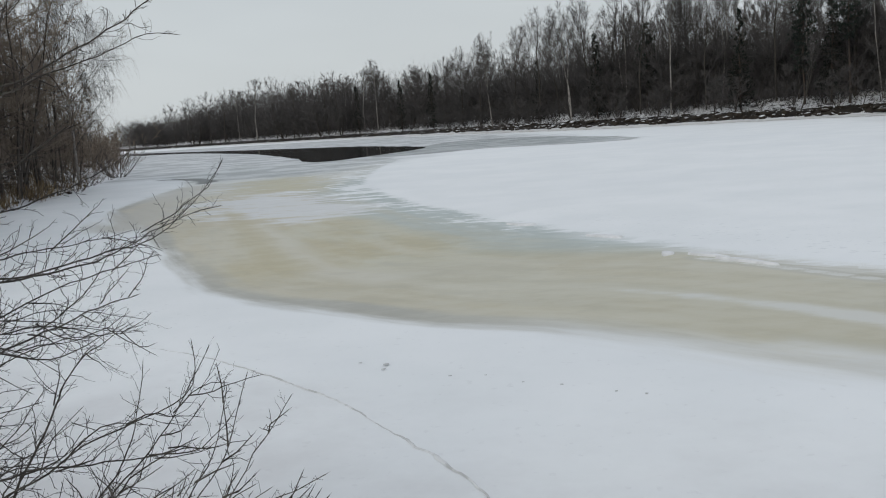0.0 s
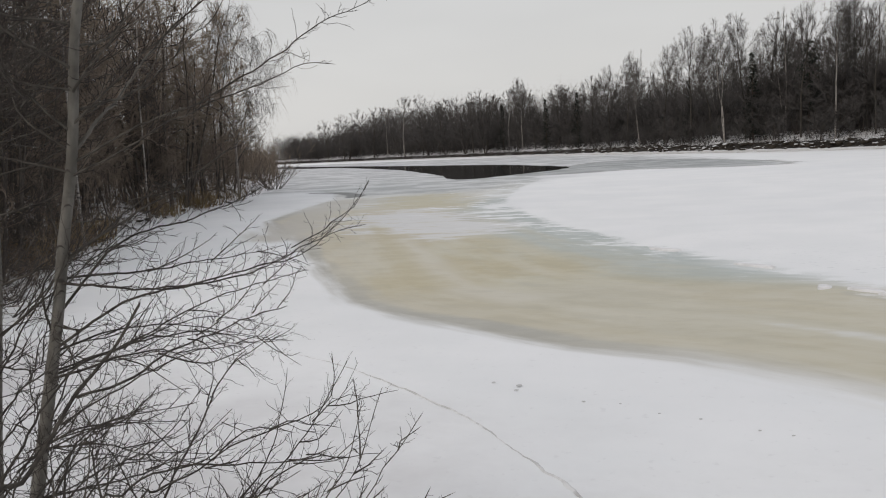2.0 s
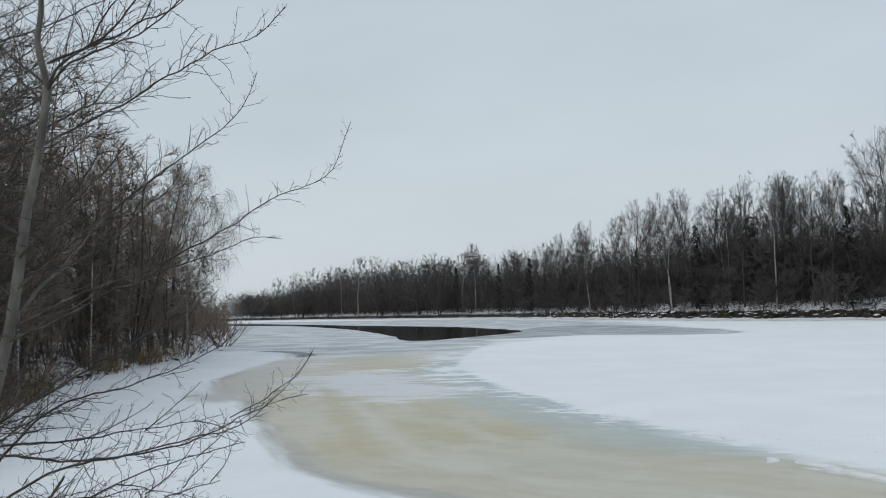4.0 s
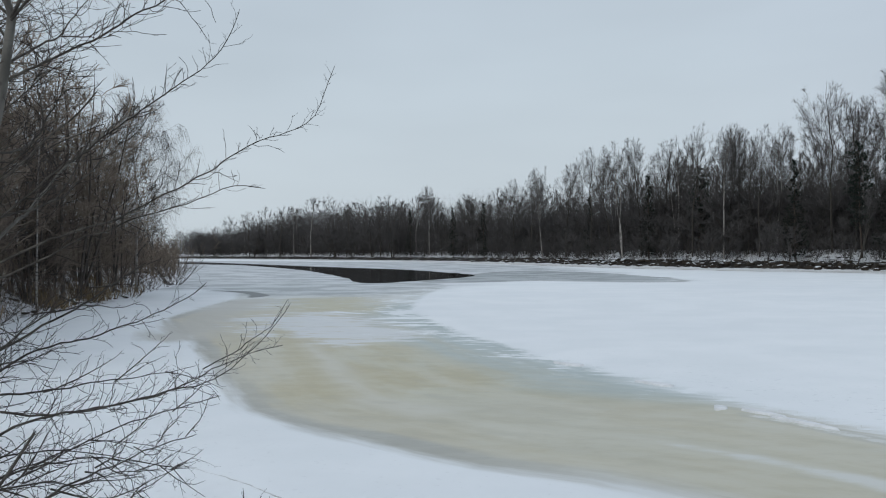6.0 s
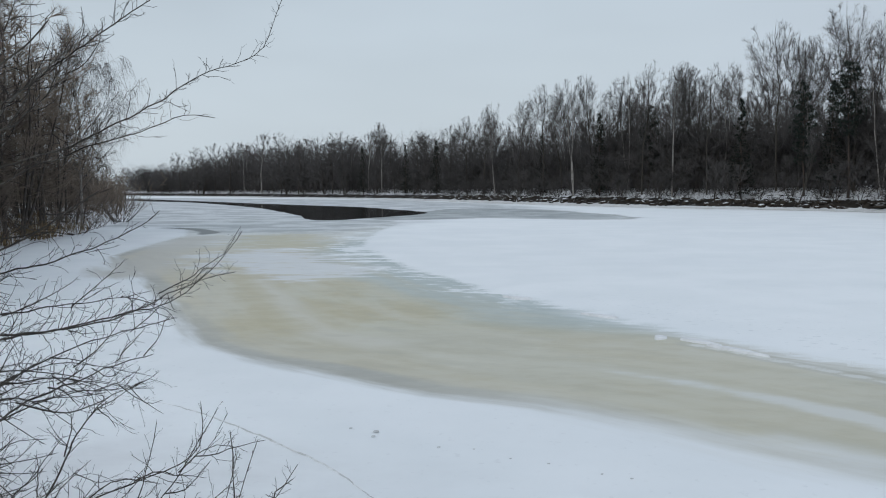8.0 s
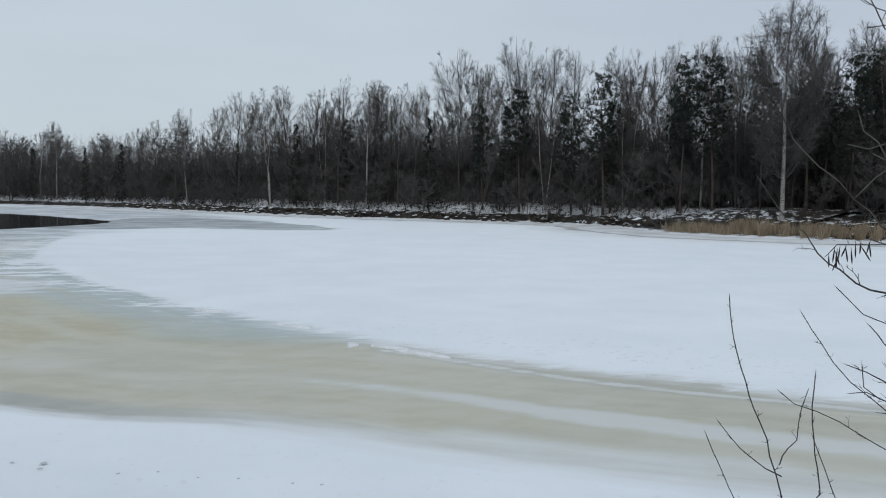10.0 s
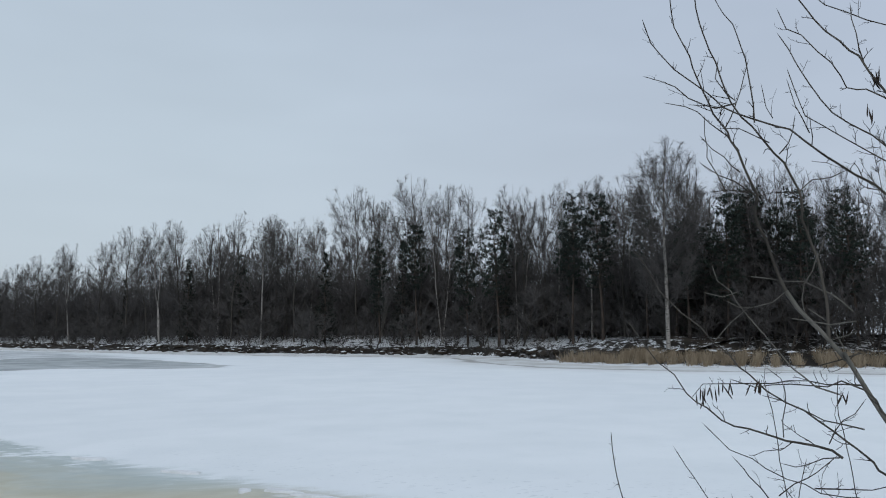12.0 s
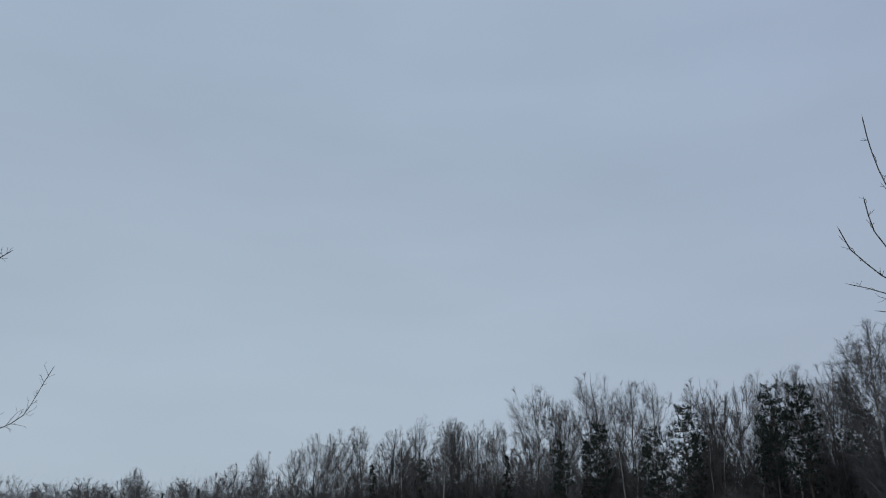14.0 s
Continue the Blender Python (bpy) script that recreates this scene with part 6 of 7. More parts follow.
near_branch(alder, [(2.60, 1.15, 2.90), (2.55, 1.25, 3.15), (2.25, 1.35, 3.50), (2.22, 1.39, 3.54), (2.19, 1.43, 3.58), (2.15, 1.48, 3.62), (2.12, 1.51, 3.66), (2.09, 1.55, 3.70), (2.06, 1.58, 3.72), (2.02, 1.63, 3.75), (1.99, 1.66, 3.77), (1.96, 1.69, 3.80), (1.92, 1.74, 3.86), (1.85, 1.80, 3.94), (1.82, 1.82, 3.98), (1.80, 1.85, 4.03), (1.78, 1.86, 4.08)], 0.0092, 0.0020, 0.06, 0.09, 503, start=0.10)
near_branch(alder, [(2.06, 1.66, 3.72), (2.06, 1.66, 3.83), (2.05, 1.67, 3.92), (2.04, 1.68, 3.97), (2.02, 1.70, 4.05), (2.01, 1.72, 4.09), (1.98, 1.74, 4.17)], 0.0040, 0.0014, 0.07, 0.06, 504, start=0.10)
near_branch(alder, [(2.02, 1.70, 3.79), (1.98, 1.75, 3.78), (1.95, 1.78, 3.79), (1.91, 1.81, 3.82), (1.87, 1.85, 3.86), (1.82, 1.90, 3.91)], 0.0038, 0.0014, 0.07, 0.06, 505, start=0.10)
near_branch(alder, [(2.03, 1.70, 3.63), (2.00, 1.72, 3.68), (1.97, 1.76, 3.72), (1.94, 1.79, 3.75), (1.91, 1.82, 3.78), (1.87, 1.85, 3.81)], 0.0038, 0.0014, 0.07, 0.06, 506, start=0.10)
near_branch(alder, [(2.09, 1.63, 3.65), (2.05, 1.67, 3.67), (2.00, 1.73, 3.71)], 0.0030, 0.0014, 0.07, 0.06, 507, start=0.10)
near_branch(alder, [(2.11, 1.61, 3.61), (2.12, 1.59, 3.64), (2.14, 1.57, 3.72)], 0.0030, 0.0014, 0.07, 0.06, 508, start=0.10)
near_branch(alder, [(2.00, 1.73, 3.71), (2.01, 1.71, 3.75), (2.03, 1.69, 3.83), (2.05, 1.67, 3.92)], 0.0030, 0.0014, 0.07, 0.06, 509, start=0.10)
near_branch(alder, [(2.17, 1.54, 3.67), (2.15, 1.55, 3.72), (2.14, 1.57, 3.77), (2.13, 1.58, 3.84)], 0.0030, 0.0014, 0.07, 0.06, 510, start=0.10)
near_branch(alder, [(2.27, 1.41, 3.88), (2.25, 1.43, 3.97), (2.25, 1.43, 4.06)], 0.0030, 0.0014, 0.07, 0.06, 511, start=0.10)
near_branch(alder, [(1.98, 1.75, 3.78), (1.95, 1.77, 3.79), (1.93, 1.80, 3.80)], 0.0020, 0.0014, 0.07, 0.06, 512, start=0.10)
near_branch(alder, [(2.00, 1.73, 3.49), (1.98, 1.75, 3.55), (1.96, 1.77, 3.60), (1.95, 1.77, 3.68), (1.95, 1.77, 3.74)], 0.0030, 0.0014, 0.07, 0.06, 513, start=0.10)
near_branch(alder, [(2.03, 1.70, 3.56), (1.99, 1.73, 3.62), (1.97, 1.76, 3.65), (1.95, 1.78, 3.68)], 0.0030, 0.0014, 0.07, 0.06, 514, start=0.10)
near_branch(alder, [(2.02, 1.70, 3.80), (2.01, 1.72, 3.84), (1.99, 1.73, 3.89), (1.99, 1.74, 3.94)], 0.0030, 0.0014, 0.07, 0.06, 515, start=0.10)
near_branch(alder, [(2.10, 1.62, 3.73), (2.08, 1.64, 3.77), (2.08, 1.64, 3.83)], 0.0020, 0.0014, 0.07, 0.06, 516, start=0.10)
near_branch(alder, [(2.06, 1.67, 3.48), (2.02, 1.71, 3.53), (1.98, 1.74, 3.55), (1.95, 1.78, 3.59)], 0.0030, 0.0014, 0.07, 0.06, 517, start=0.10)
near_branch(alder, [(2.04, 1.68, 3.49), (2.01, 1.72, 3.50), (1.97, 1.76, 3.50)], 0.0025, 0.0014, 0.07, 0.06, 518, start=0.10)
near_branch(alder, [(2.14, 1.57, 3.48), (2.17, 1.54, 3.52), (2.20, 1.50, 3.53), (2.23, 1.46, 3.54)], 0.0030, 0.0014, 0.07, 0.06, 519, start=0.10)
near_branch(alder, [(2.47, 1.22, 3.50), (2.26, 1.34, 3.78), (2.24, 1.36, 3.83), (2.23, 1.38, 3.88), (2.20, 1.42, 3.94), (2.16, 1.47, 4.02), (2.13, 1.50, 4.11), (2.10, 1.54, 4.21), (2.08, 1.56, 4.30)], 0.0075, 0.0017, 0.05, 0.08, 520, start=0.10)
near_branch(alder, [(2.47, 1.22, 3.50), (2.26, 1.34, 3.75), (2.21, 1.40, 3.78), (2.19, 1.42, 3.79), (2.17, 1.45, 3.88), (2.15, 1.48, 3.92), (2.12, 1.51, 3.98), (2.10, 1.55, 4.01), (2.08, 1.56, 4.06)], 0.0050, 0.0017, 0.05, 0.08, 521, start=0.10)
near_branch(alder, [(2.47, 1.22, 3.50), (2.27, 1.32, 3.98), (2.23, 1.37, 4.01), (2.20, 1.41, 4.04), (2.17, 1.46, 4.07), (2.15, 1.49, 4.11)], 0.0040, 0.0017, 0.05, 0.08, 522, start=0.10)
near_branch(alder, [(2.50, 1.25, 3.20), (2.25, 1.35, 3.60), (2.22, 1.39, 3.65), (2.19, 1.43, 3.69), (2.16, 1.47, 3.73), (2.14, 1.49, 3.78), (2.12, 1.52, 3.84), (2.10, 1.54, 3.91), (2.08, 1.56, 3.98)], 0.0060, 0.0017, 0.05, 0.08, 523, start=0.10)
near_branch(alder, [(2.50, 1.25, 3.20), (2.25, 1.35, 3.53), (2.22, 1.39, 3.58), (2.19, 1.43, 3.63), (2.17, 1.46, 3.66), (2.14, 1.50, 3.70), (2.11, 1.53, 3.73), (2.10, 1.54, 3.80), (2.10, 1.55, 3.86)], 0.0050, 0.0017, 0.05, 0.08, 524, start=0.10)
near_branch(alder, [(2.70, 1.10, 1.60), (2.55, 1.30, 2.30), (2.26, 1.47, 2.59), (2.23, 1.50, 2.62), (2.20, 1.55, 2.68), (2.15, 1.61, 2.74), (2.12, 1.65, 2.77), (2.08, 1.69, 2.80), (2.05, 1.72, 2.85), (2.03, 1.74, 2.88), (2.01, 1.76, 2.93), (1.98, 1.80, 2.97), (1.95, 1.83, 3.02), (1.90, 1.87, 3.08), (1.85, 1.91, 3.16), (1.83, 1.94, 3.24), (1.80, 1.96, 3.31)], 0.0092, 0.0017, 0.09, 0.08, 525, start=0.10)
near_branch(alder, [(2.22, 1.52, 2.65), (2.20, 1.54, 2.67), (2.15, 1.61, 2.69), (2.10, 1.67, 2.71), (2.05, 1.72, 2.73), (2.00, 1.77, 2.76), (1.97, 1.81, 2.80), (1.92, 1.85, 2.85), (1.89, 1.88, 2.91), (1.85, 1.92, 2.95), (1.78, 1.98, 3.07)], 0.0060, 0.0014, 0.07, 0.08, 526, start=0.10)
near_branch(alder, [(2.50, 1.35, 2.40), (2.26, 1.47, 2.85), (2.19, 1.55, 2.86), (2.13, 1.63, 2.87), (2.06, 1.71, 2.86), (2.02, 1.75, 2.88)], 0.0075, 0.0015, 0.09, 0.06, 527, start=0.10)
near_branch(alder, [(2.17, 1.66, 2.88), (2.10, 1.75, 2.88), (2.02, 1.82, 2.88), (1.99, 1.86, 2.87), (1.97, 1.88, 2.83)], 0.0030, 0.0013, 0.07, 0.05, 528, start=0.10)
near_branch(alder, [(2.30, 1.50, 2.87), (2.24, 1.57, 2.88), (2.17, 1.66, 2.88)], 0.0040, 0.0015, 0.09, 0.06, 529, start=0.10)
near_branch(alder, [(2.20, 1.55, 2.69), (2.21, 1.54, 2.74), (2.22, 1.52, 2.77), (2.26, 1.47, 2.82)], 0.0030, 0.0014, 0.08, 0.06, 530, start=0.10)
near_branch(alder, [(2.22, 1.53, 2.65), (2.19, 1.56, 2.64), (2.16, 1.60, 2.61), (2.14, 1.62, 2.60), (2.12, 1.65, 2.62)], 0.0030, 0.0013, 0.07, 0.06, 531, start=0.10)
near_branch(alder, [(2.26, 1.47, 2.74), (2.22, 1.52, 2.75), (2.19, 1.56, 2.76), (2.15, 1.61, 2.79), (2.11, 1.65, 2.82), (2.09, 1.68, 2.83)], 0.0035, 0.0013, 0.07, 0.07, 532, start=0.10)
near_branch(alder, [(2.14, 1.67, 2.70), (2.14, 1.67, 2.75), (2.15, 1.66, 2.80), (2.14, 1.67, 2.88), (2.12, 1.69, 2.91)], 0.0030, 0.0013, 0.07, 0.06, 533, start=0.10)
near_branch(alder, [(2.30, 1.50, 2.97), (2.26, 1.55, 2.94), (2.21, 1.61, 2.92), (2.18, 1.65, 2.93)], 0.0040, 0.0014, 0.08, 0.08, 534, start=0.10)
near_branch(alder, [(2.29, 1.51, 3.10), (2.27, 1.54, 3.13), (2.23, 1.59, 3.17), (2.20, 1.63, 3.19), (2.16, 1.68, 3.20), (2.10, 1.74, 3.22)], 0.0043, 0.0015, 0.08, 0.10, 535, start=0.10, bark_mat=PALE_BARK)
near_branch(alder, [(2.29, 1.50, 3.07), (2.25, 1.56, 3.06), (2.21, 1.61, 3.07), (2.18, 1.65, 3.08)], 0.0031, 0.0015, 0.08, 0.10, 536, start=0.10, bark_mat=PALE_BARK)
near_branch(alder, [(2.27, 1.53, 2.98), (2.26, 1.55, 3.03), (2.24, 1.58, 3.07), (2.21, 1.61, 3.11)], 0.0031, 0.0015, 0.08, 0.10, 537, start=0.10, bark_mat=PALE_BARK)
near_branch(alder, [(2.26, 1.55, 2.84), (2.22, 1.60, 2.87), (2.18, 1.65, 2.94), (2.15, 1.68, 3.00), (2.13, 1.71, 3.06), (2.10, 1.74, 3.12), (2.07, 1.77, 3.19), (2.04, 1.80, 3.22), (2.02, 1.83, 3.26)], 0.0037, 0.0015, 0.08, 0.10, 538, start=0.10, bark_mat=PALE_BARK)
near_branch(alder, [(2.10, 1.75, 3.12), (2.05, 1.80, 3.07), (2.02, 1.82, 3.03), (2.01, 1.83, 3.00)], 0.0019, 0.0015, 0.08, 0.10, 539, start=0.10, bark_mat=PALE_BARK)
near_branch(alder, [(2.07, 1.77, 3.17), (2.03, 1.81, 3.16), (2.00, 1.85, 3.17)], 0.0019, 0.0015, 0.08, 0.10, 540, start=0.10, bark_mat=PALE_BARK)
near_branch(alder, [(2.17, 1.66, 3.17), (2.15, 1.69, 3.14), (2.10, 1.74, 3.13), (2.05, 1.80, 3.14)], 0.0019, 0.0015, 0.08, 0.10, 541, start=0.10, bark_mat=PALE_BARK)
near_branch(alder, [(2.22, 1.60, 3.06), (2.20, 1.63, 3.15), (2.23, 1.59, 3.27), (2.25, 1.57, 3.34)], 0.0031, 0.0015, 0.08, 0.10, 542, start=0.10, bark_mat=PALE_BARK)
near_branch(alder, [(2.25, 1.57, 3.01), (2.28, 1.53, 3.03), (2.29, 1.50, 3.04)], 0.0025, 0.0015, 0.08, 0.10, 543, start=0.10, bark_mat=PALE_BARK)


def catkins(parent, places):
    """Hanging bunches of spindle-shaped catkins."""
    rng = np.random.default_rng(63)
    for x, y, z in places:
        for c in range(3):
            o = np.array([x, y, z]) + rng.normal(0, 0.008, 3)
            L = rng.uniform(0.025, 0.04)
            d = np.array([rng.normal(0, 0.3), rng.normal(0, 0.3), -1.0])
            f = np.linspace(0, 1, 7)
            line = o + d * (f * (L + 0.012))[:, None]
            rad = np.array([0.0007, 0.0008, 0.0019, 0.0025, 0.0026, 0.0022, 0.0006])
            part("catkin", joined("catkin", (*tubes_of([(line, rad)], 6), CATKIN)), None, parent)


catkins(alder, [(1.95, 1.84, 2.85), (1.96, 1.83, 2.84), (1.97, 1.82, 2.86), (2.02, 1.77, 2.87), (2.07, 1.71, 2.88), (2.08, 1.70, 2.87), (1.99, 1.80, 2.87), (2.24, 1.51, 2.85), (2.25, 1.35, 3.83), (2.24, 1.36, 3.82), (2.23, 1.37, 3.72)])

shoots = empty("willow_shoots", Matrix(), "thin upright leafless shoots rising from the bank", "shrub", "shrubs beside the path")
near_branch(shoots, [(1.75, 1.25, 0.5), (1.57, 1.52, 2.05), (1.64, 1.64, 2.17), (1.69, 1.77, 2.32), (1.71, 1.90, 2.46), (1.74, 2.01, 2.60), (1.78, 2.09, 2.68)], 0.005, 0.0016, 0.045, 0.02, 71, start=0.45, name="stem", bark_mat=NEAR_TWIG)
near_branch(shoots, [(1.65, 1.68, 2.23), (1.63, 1.78, 2.26), (1.60, 1.89, 2.33)], 0.0025, 0.0013, 0.045, 0.02, 72, start=0.45, bark_mat=NEAR_TWIG)
near_branch(shoots, [(1.65, 1.69, 2.26), (1.76, 1.76, 2.33), (1.87, 1.83, 2.42)], 0.0025, 0.0013, 0.045, 0.02, 73, start=0.45, bark_mat=NEAR_TWIG)
near_branch(shoots, [(1.8, 1.3, 0.5), (1.67, 1.56, 2.02), (1.72, 1.63, 2.17), (1.77, 1.71, 2.34), (1.82, 1.75, 2.49)], 0.004, 0.0016, 0.045, 0.02, 74, start=0.45, name="stem", bark_mat=NEAR_TWIG)
near_branch(shoots, [(1.85, 1.3, 0.5), (1.74, 1.50, 2.03), (1.81, 1.64, 2.15), (1.86, 1.79, 2.29)], 0.004, 0.0014, 0.045, 0.02, 75, start=0.45, name="stem", bark_mat=NEAR_TWIG)
near_branch(shoots, [(1.7, 1.3, 0.5), (1.56, 1.64, 2.00), (1.57, 1.77, 2.13), (1.57, 1.91, 2.29)], 0.004, 0.0014, 0.12, 0.06, 76, name="stem", bark_mat=NEAR_TWIG, start=0.75)

hazel = empty("willow_shrub", Matrix(), "leafless twiggy willow shrub beneath a leaning alder", "shrub", "shrubs beside the path")
near_branch(hazel, [(2.15, 1.46, 0.70), (2.13, 1.47, 1.71), (2.10, 1.51, 2.22), (2.06, 1.55, 2.33), (2.05, 1.57, 2.39), (2.03, 1.59, 2.49), (2.03, 1.60, 2.58), (2.02, 1.61, 2.65), (2.02, 1.61, 2.73), (2.01, 1.61, 2.80), (2.01, 1.62, 2.88)], 0.0055, 0.0014, 0.08, 0.07, 544, start=0.50, name="stem", bark_mat=NEAR_TWIG)
near_branch(hazel, [(1.99, 1.64, 0.70), (2.00, 1.63, 1.70), (2.02, 1.61, 2.20), (2.04, 1.58, 2.34), (2.06, 1.56, 2.46), (2.07, 1.55, 2.55), (2.08, 1.54, 2.64)], 0.0050, 0.0014, 0.08, 0.07, 545, start=0.50, name="stem", bark_mat=NEAR_TWIG)
near_branch(hazel, [(2.19, 1.41, 0.70), (2.17, 1.43, 1.72), (2.12, 1.48, 2.23), (2.08, 1.54, 2.30), (2.02, 1.60, 2.37), (1.97, 1.66, 2.43), (1.92, 1.71, 2.48), (1.89, 1.75, 2.53), (1.86, 1.77, 2.58), (1.82, 1.81, 2.66)], 0.0050, 0.0014, 0.08, 0.07, 546, start=0.50, name="stem", bark_mat=NEAR_TWIG)
near_branch(hazel, [(2.19, 1.41, 0.70), (2.16, 1.44, 1.72), (2.10, 1.52, 2.22), (2.02, 1.60, 2.27), (1.97, 1.66, 2.31), (1.91, 1.72, 2.35), (1.87, 1.77, 2.37), (1.82, 1.81, 2.39), (1.78, 1.84, 2.42)], 0.0045, 0.0014, 0.08, 0.07, 547, start=0.50, name="stem", bark_mat=NEAR_TWIG)
near_branch(hazel, [(2.25, 1.31, 0.70), (2.23, 1.34, 1.76), (2.19, 1.39, 2.29), (2.15, 1.45, 2.38), (2.11, 1.50, 2.44), (2.07, 1.55, 2.50), (2.04, 1.58, 2.56)], 0.0045, 0.0014, 0.08, 0.07, 548, start=0.50, name="stem", bark_mat=NEAR_TWIG)
near_branch(hazel, [(2.14, 1.46, 0.70), (2.14, 1.46, 1.71), (2.16, 1.44, 2.22), (2.17, 1.41, 2.32), (2.17, 1.43, 2.40), (2.17, 1.42, 2.48), (2.16, 1.43, 2.56), (2.15, 1.44, 2.69), (2.14, 1.46, 2.79), (2.14, 1.46, 2.89)], 0.0050, 0.0014, 0.08, 0.07, 549, start=0.50, name="stem", bark_mat=NEAR_TWIG)
near_branch(hazel, [(2.27, 1.29, 0.70), (2.25, 1.32, 1.84), (2.20, 1.38, 2.41), (2.15, 1.45, 2.45), (2.11, 1.50, 2.46), (2.09, 1.52, 2.48)], 0.0040, 0.0014, 0.08, 0.07, 550, start=0.50, name="stem", bark_mat=NEAR_TWIG)
near_branch(hazel, [(2.24, 1.32, 0.70), (2.23, 1.34, 1.88), (2.21, 1.37, 2.48), (2.18, 1.41, 2.53), (2.16, 1.44, 2.53), (2.12, 1.49, 2.54), (2.09, 1.52, 2.57), (2.06, 1.56, 2.58), (2.02, 1.61, 2.61), (1.99, 1.64, 2.64), (1.94, 1.69, 2.67), (1.91, 1.72, 2.71), (1.89, 1.75, 2.74)], 0.0060, 0.0014, 0.08, 0.07, 551, start=0.50, name="stem", bark_mat=NEAR_TWIG)
near_branch(hazel, [(2.09, 1.52, 2.57), (2.15, 1.45, 2.57), (2.18, 1.41, 2.58), (2.21, 1.37, 2.59)], 0.0035, 0.0014, 0.08, 0.07, 552, start=0.10, bark_mat=NEAR_TWIG)
near_branch(hazel, [(2.12, 1.49, 2.54), (2.15, 1.45, 2.52), (2.18, 1.41, 2.49)], 0.0030, 0.0014, 0.08, 0.07, 553, start=0.10, bark_mat=NEAR_TWIG)
near_branch(hazel, [(2.03, 1.59, 2.48), (2.00, 1.63, 2.56), (1.97, 1.67, 2.62), (1.95, 1.69, 2.64)], 0.0030, 0.0014, 0.08, 0.07, 554, start=0.10, bark_mat=NEAR_TWIG)
near_branch(hazel, [(2.03, 1.60, 2.54), (2.05, 1.57, 2.58), (2.09, 1.52, 2.62), (2.13, 1.48, 2.66)], 0.0030, 0.0014, 0.08, 0.07, 555, start=0.10, bark_mat=NEAR_TWIG)
near_branch(hazel, [(1.97, 1.66, 2.43), (1.95, 1.69, 2.47), (1.94, 1.70, 2.52)], 0.0020, 0.0014, 0.08, 0.07, 556, start=0.10, bark_mat=NEAR_TWIG)
near_branch(hazel, [(2.02, 1.60, 2.37), (2.00, 1.63, 2.46), (1.98, 1.65, 2.52)], 0.0030, 0.0014, 0.08, 0.07, 557, start=0.10, bark_mat=NEAR_TWIG)
near_branch(hazel, [(2.04, 1.59, 2.46), (1.99, 1.64, 2.48), (1.95, 1.69, 2.51), (1.91, 1.72, 2.52)], 0.0030, 0.0014, 0.08, 0.07, 558, start=0.10, bark_mat=NEAR_TWIG)
near_branch(hazel, [(2.05, 1.57, 2.38), (2.01, 1.61, 2.40), (1.98, 1.66, 2.39)], 0.0025, 0.0014, 0.08, 0.07, 559, start=0.10, bark_mat=NEAR_TWIG)
near_branch(hazel, [(2.04, 1.58, 2.42), (1.98, 1.65, 2.41), (1.95, 1.69, 2.43), (1.92, 1.71, 2.44)], 0.0030, 0.0014, 0.08, 0.07, 560, start=0.10, bark_mat=NEAR_TWIG)
near_branch(hazel, [(2.09, 1.52, 0.70), (2.10, 1.51, 1.73), (2.11, 1.50, 2.25), (2.13, 1.47, 2.34), (2.14, 1.46, 2.41), (2.15, 1.45, 2.44)], 0.0040, 0.0014, 0.08, 0.07, 561, start=0.50, name="stem", bark_mat=NEAR_TWIG)
near_branch(hazel, [(2.20, 1.38, 0.70), (2.20, 1.39, 1.77), (2.18, 1.41, 2.30), (2.15, 1.44, 2.33), (2.15, 1.45, 2.38)], 0.0030, 0.0014, 0.08, 0.07, 562, start=0.50, name="stem", bark_mat=NEAR_TWIG)
near_branch(hazel, [(2.18, 1.41, 2.31), (2.16, 1.43, 2.33), (2.14, 1.46, 2.30), (2.10, 1.51, 2.28)], 0.0030, 0.0014, 0.08, 0.07, 563, start=0.10, bark_mat=NEAR_TWIG)


# ---- marks on the ice ----
def crack():
    """A long crack: one low lip pushed above the other, its shadow painted grey."""
    line = smooth_line([(-5.6, 11.25), (-4.8, 10.95), (-4.0, 10.45), (-3.1, 9.7), (-2.3, 8.95), (-1.65, 8.25), (-1.05, 7.4), (-0.55, 6.7), (-0.2, 6.1), (0.2, 5.2)], 0.06)
    line = line + 0.02 * np.column_stack([ripple(line, 0.3, 1.0), ripple(line, 0.25, 2.0)])
    d = np.gradient(line, axis=0)
    d /= np.linalg.norm(d, axis=1, keepdims=True)
    nor = np.stack([-d[:, 1], d[:, 0]], axis=1)
    w = np.interp(np.arange(len(line)) / len(line), [0, 0.3, 0.8, 1], [0.003, 0.01, 0.01, 0.004]) * (1 + 0.5 * ripple(line, 0.4, 5.0))
    rows = []
    for off, z in ((-1.6, 0.03), (-0.5, 0.043), (0.5, 0.04), (1.6, 0.03)):
        rows.append(np.column_stack([line + nor * (w * off)[:, None], np.full(len(line), z)]))
    v = np.stack(rows, axis=1)
    i = (np.arange(len(line) - 1)[:, None] * 4 + np.arange(3)[None]).ravel()
    quads = np.stack([i, i + 1, i + 5, i + 4], axis=1)
    tagged(part("ice_crack", quad_mesh("ice_crack", v.reshape(-1, 3), quads), CRACK), "thin crack running through the snowy ice, its shadow painted grey", "crack")


crack()


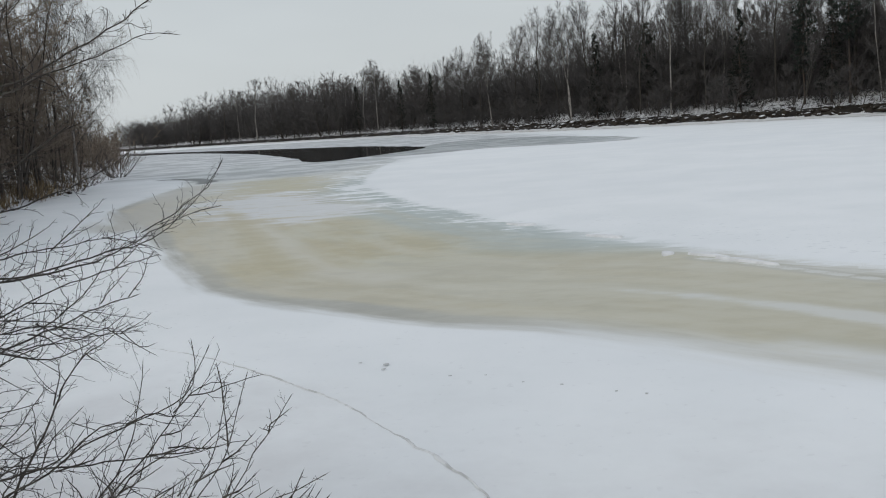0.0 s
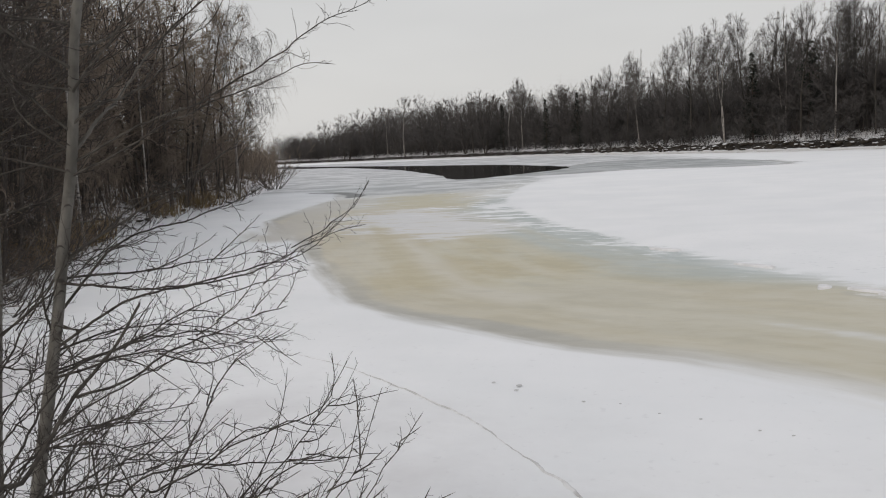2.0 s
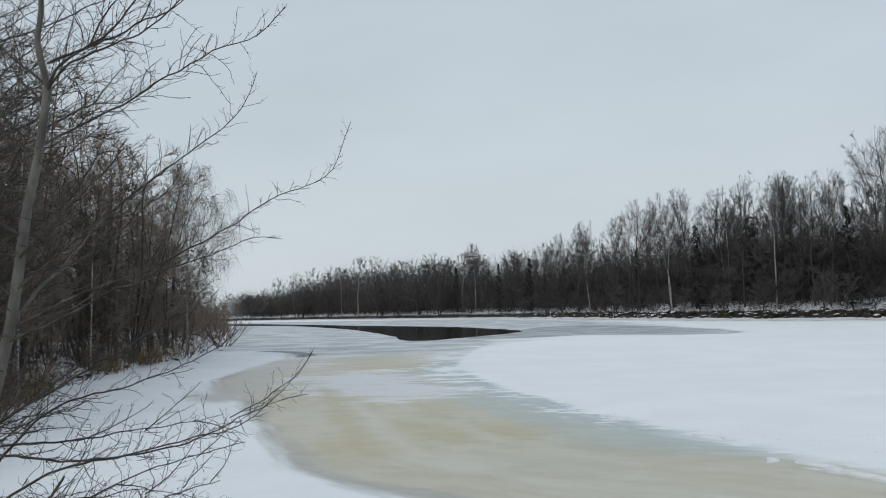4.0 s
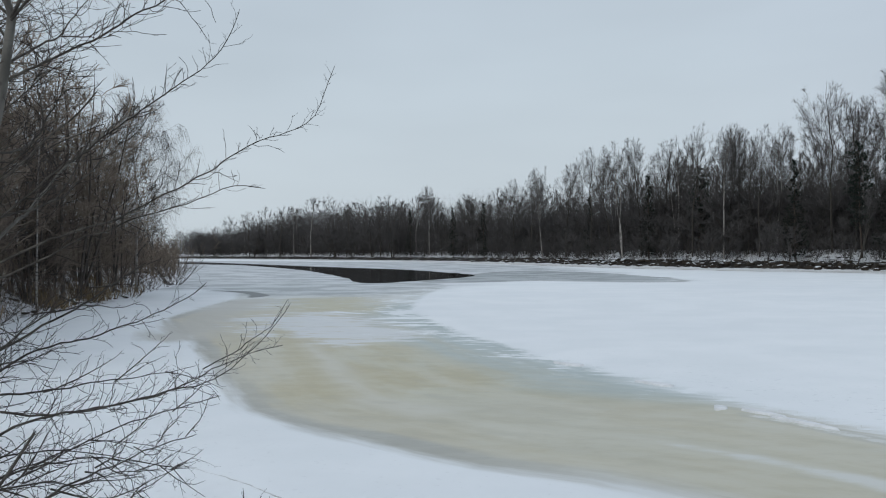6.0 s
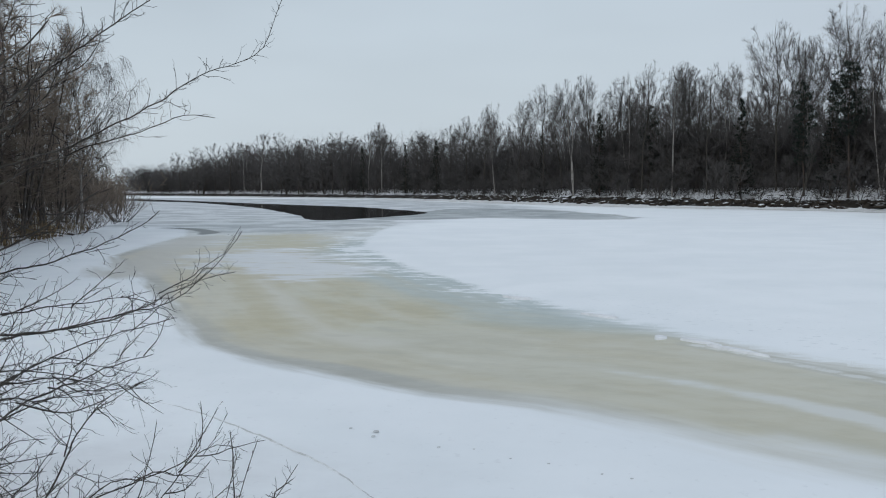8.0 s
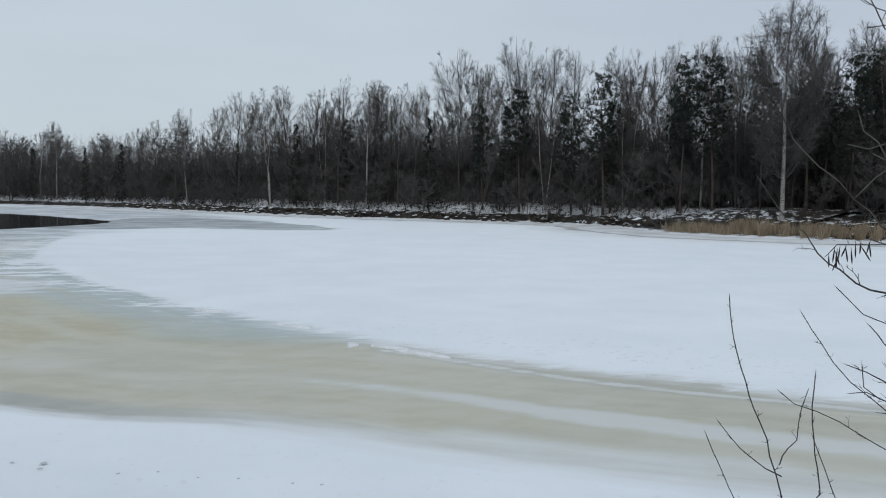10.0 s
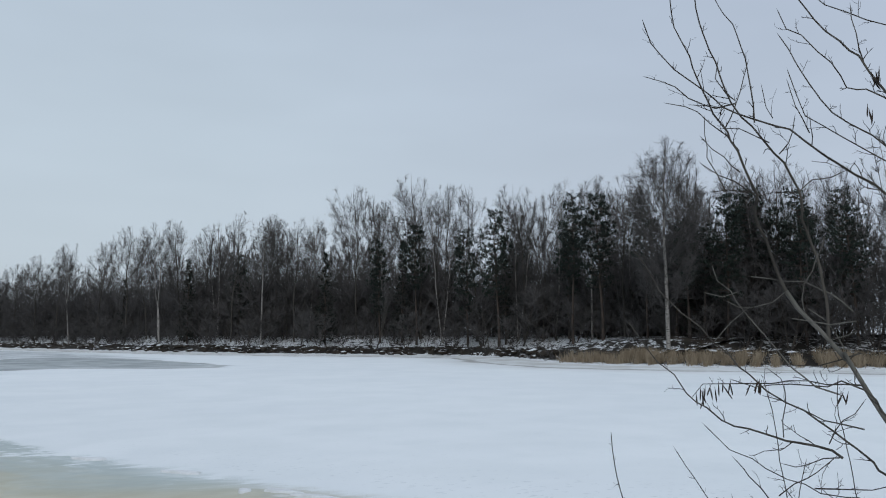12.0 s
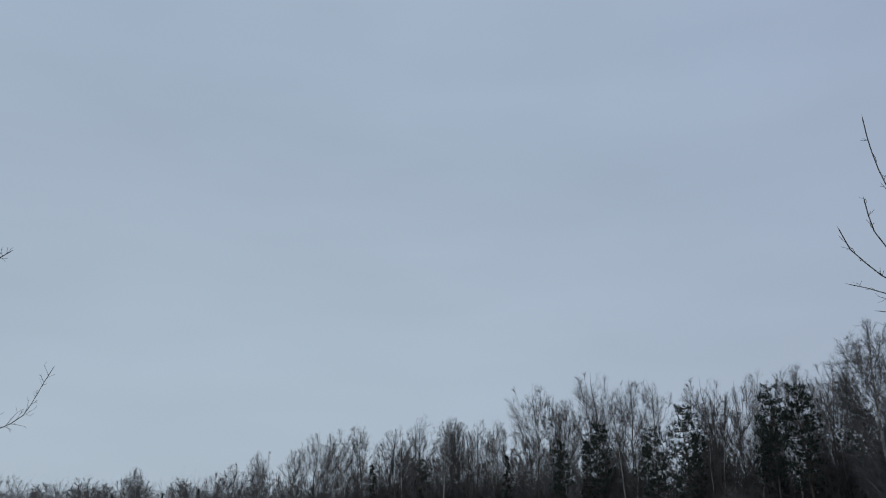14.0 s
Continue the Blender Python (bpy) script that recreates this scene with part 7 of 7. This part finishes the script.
def footprint(x, y, length, wide, turn):
    """A shallow trodden dent with a raised rim."""
    ang = np.linspace(0, 2 * np.pi, 18, endpoint=False)
    rings = [(1.0, 0.034), (0.85, 0.041), (0.6, 0.038), (0.0, 0.036)]
    verts = [(math.cos(a) * length * s * (1 + 0.12 * math.sin(3 * a + x)), math.sin(a) * wide * s, z) for s, z in rings[:3] for a in ang] + [(0, 0, 0.04)]
    tris = []
    for r in range(2):
        for k in range(18):
            a, b = r * 18 + k, r * 18 + (k + 1) % 18
            tris += [(a, b, b + 18), (a, b + 18, a + 18)]
    tris += [(36 + k, 36 + (k + 1) % 18, 54) for k in range(18)]
    ob = part("footprint", quad_mesh("footprint", verts, np.array(tris)), MARK)
    ob.matrix_basis = pose(x, y, 0, 0, 0, turn)
    tagged(ob, "small wet animal footprint in the snow on the ice", "footprint", "footprints across the ice")


for x, y, length, wide in [(-1.62, 9.62, 0.04, 0.025), (-1.29, 9.5, 0.062, 0.07), (-1.3, 9.31, 0.05, 0.03), (-0.5, 8.92, 0.05, 0.025), (-0.1, 8.86, 0.03, 0.015), (0.3, 8.55, 0.035, 0.02), (0.7, 8.4, 0.04, 0.025), (1.22, 8.1, 0.035, 0.025), (1.5, 7.98, 0.04, 0.025)]:
    footprint(x, y, length * (0.62 if x < -1 else 0.45), wide * (0.5 if x < -1 else 0.36), 10)


def floe(x, y, length, wide, turn, seed):
    """A small crust of white snow ice with an uneven rim."""
    rng = np.random.default_rng(seed)
    ang = np.linspace(0, 2 * np.pi, 22, endpoint=False)
    rim = 1 + 0.16 * np.sin(3 * ang + seed) + rng.normal(0, 0.06, 22)
    verts, tris = [], []
    for s, z in ((1.0, -0.01), (0.93, 0.035), (0.6, 0.04 + 0.01 * seed / 10)):
        verts += [(math.cos(a) * length * s * k, math.sin(a) * wide * s * k, z) for a, k in zip(ang, rim)]
    verts.append((0, 0, 0.035))
    for r in range(2):
        for k in range(22):
            a, b = r * 22 + k, r * 22 + (k + 1) % 22
            tris += [(a, b, b + 22), (a, b + 22, a + 22)]
    tris += [(44 + k, 44 + (k + 1) % 22, 66) for k in range(22)]
    ob = part("snow_floe", quad_mesh("snow_floe", verts, np.array(tris)), CRUST)
    ob.matrix_basis = pose(x, y, 0.0, 0, 0, turn)
    tagged(ob, "small white crust of snow ice at the pool edge", "ice floe", "white crusts at the pool edge")


g = Nodes("snow_crust", 0.75, 0.3)
CRUST = g.colour(g.mix(g.step(g.noise(g.coord(), 6, 4), 0.35, 0.65), (0.74, 0.75, 0.75), (0.84, 0.85, 0.86)))
for k, (x, y, length, wide, turn) in enumerate([(3.5, 15.75, 0.12, 0.2, -20), (4.15, 15.35, 0.45, 0.12, -50), (4.6, 14.55, 0.6, 0.1, -52), (2.75, 18.4, 0.5, 0.14, -45), (1.0, 21.4, 0.5, 0.15, -40)]):
    floe(x, y, length, wide, turn, k + 1)
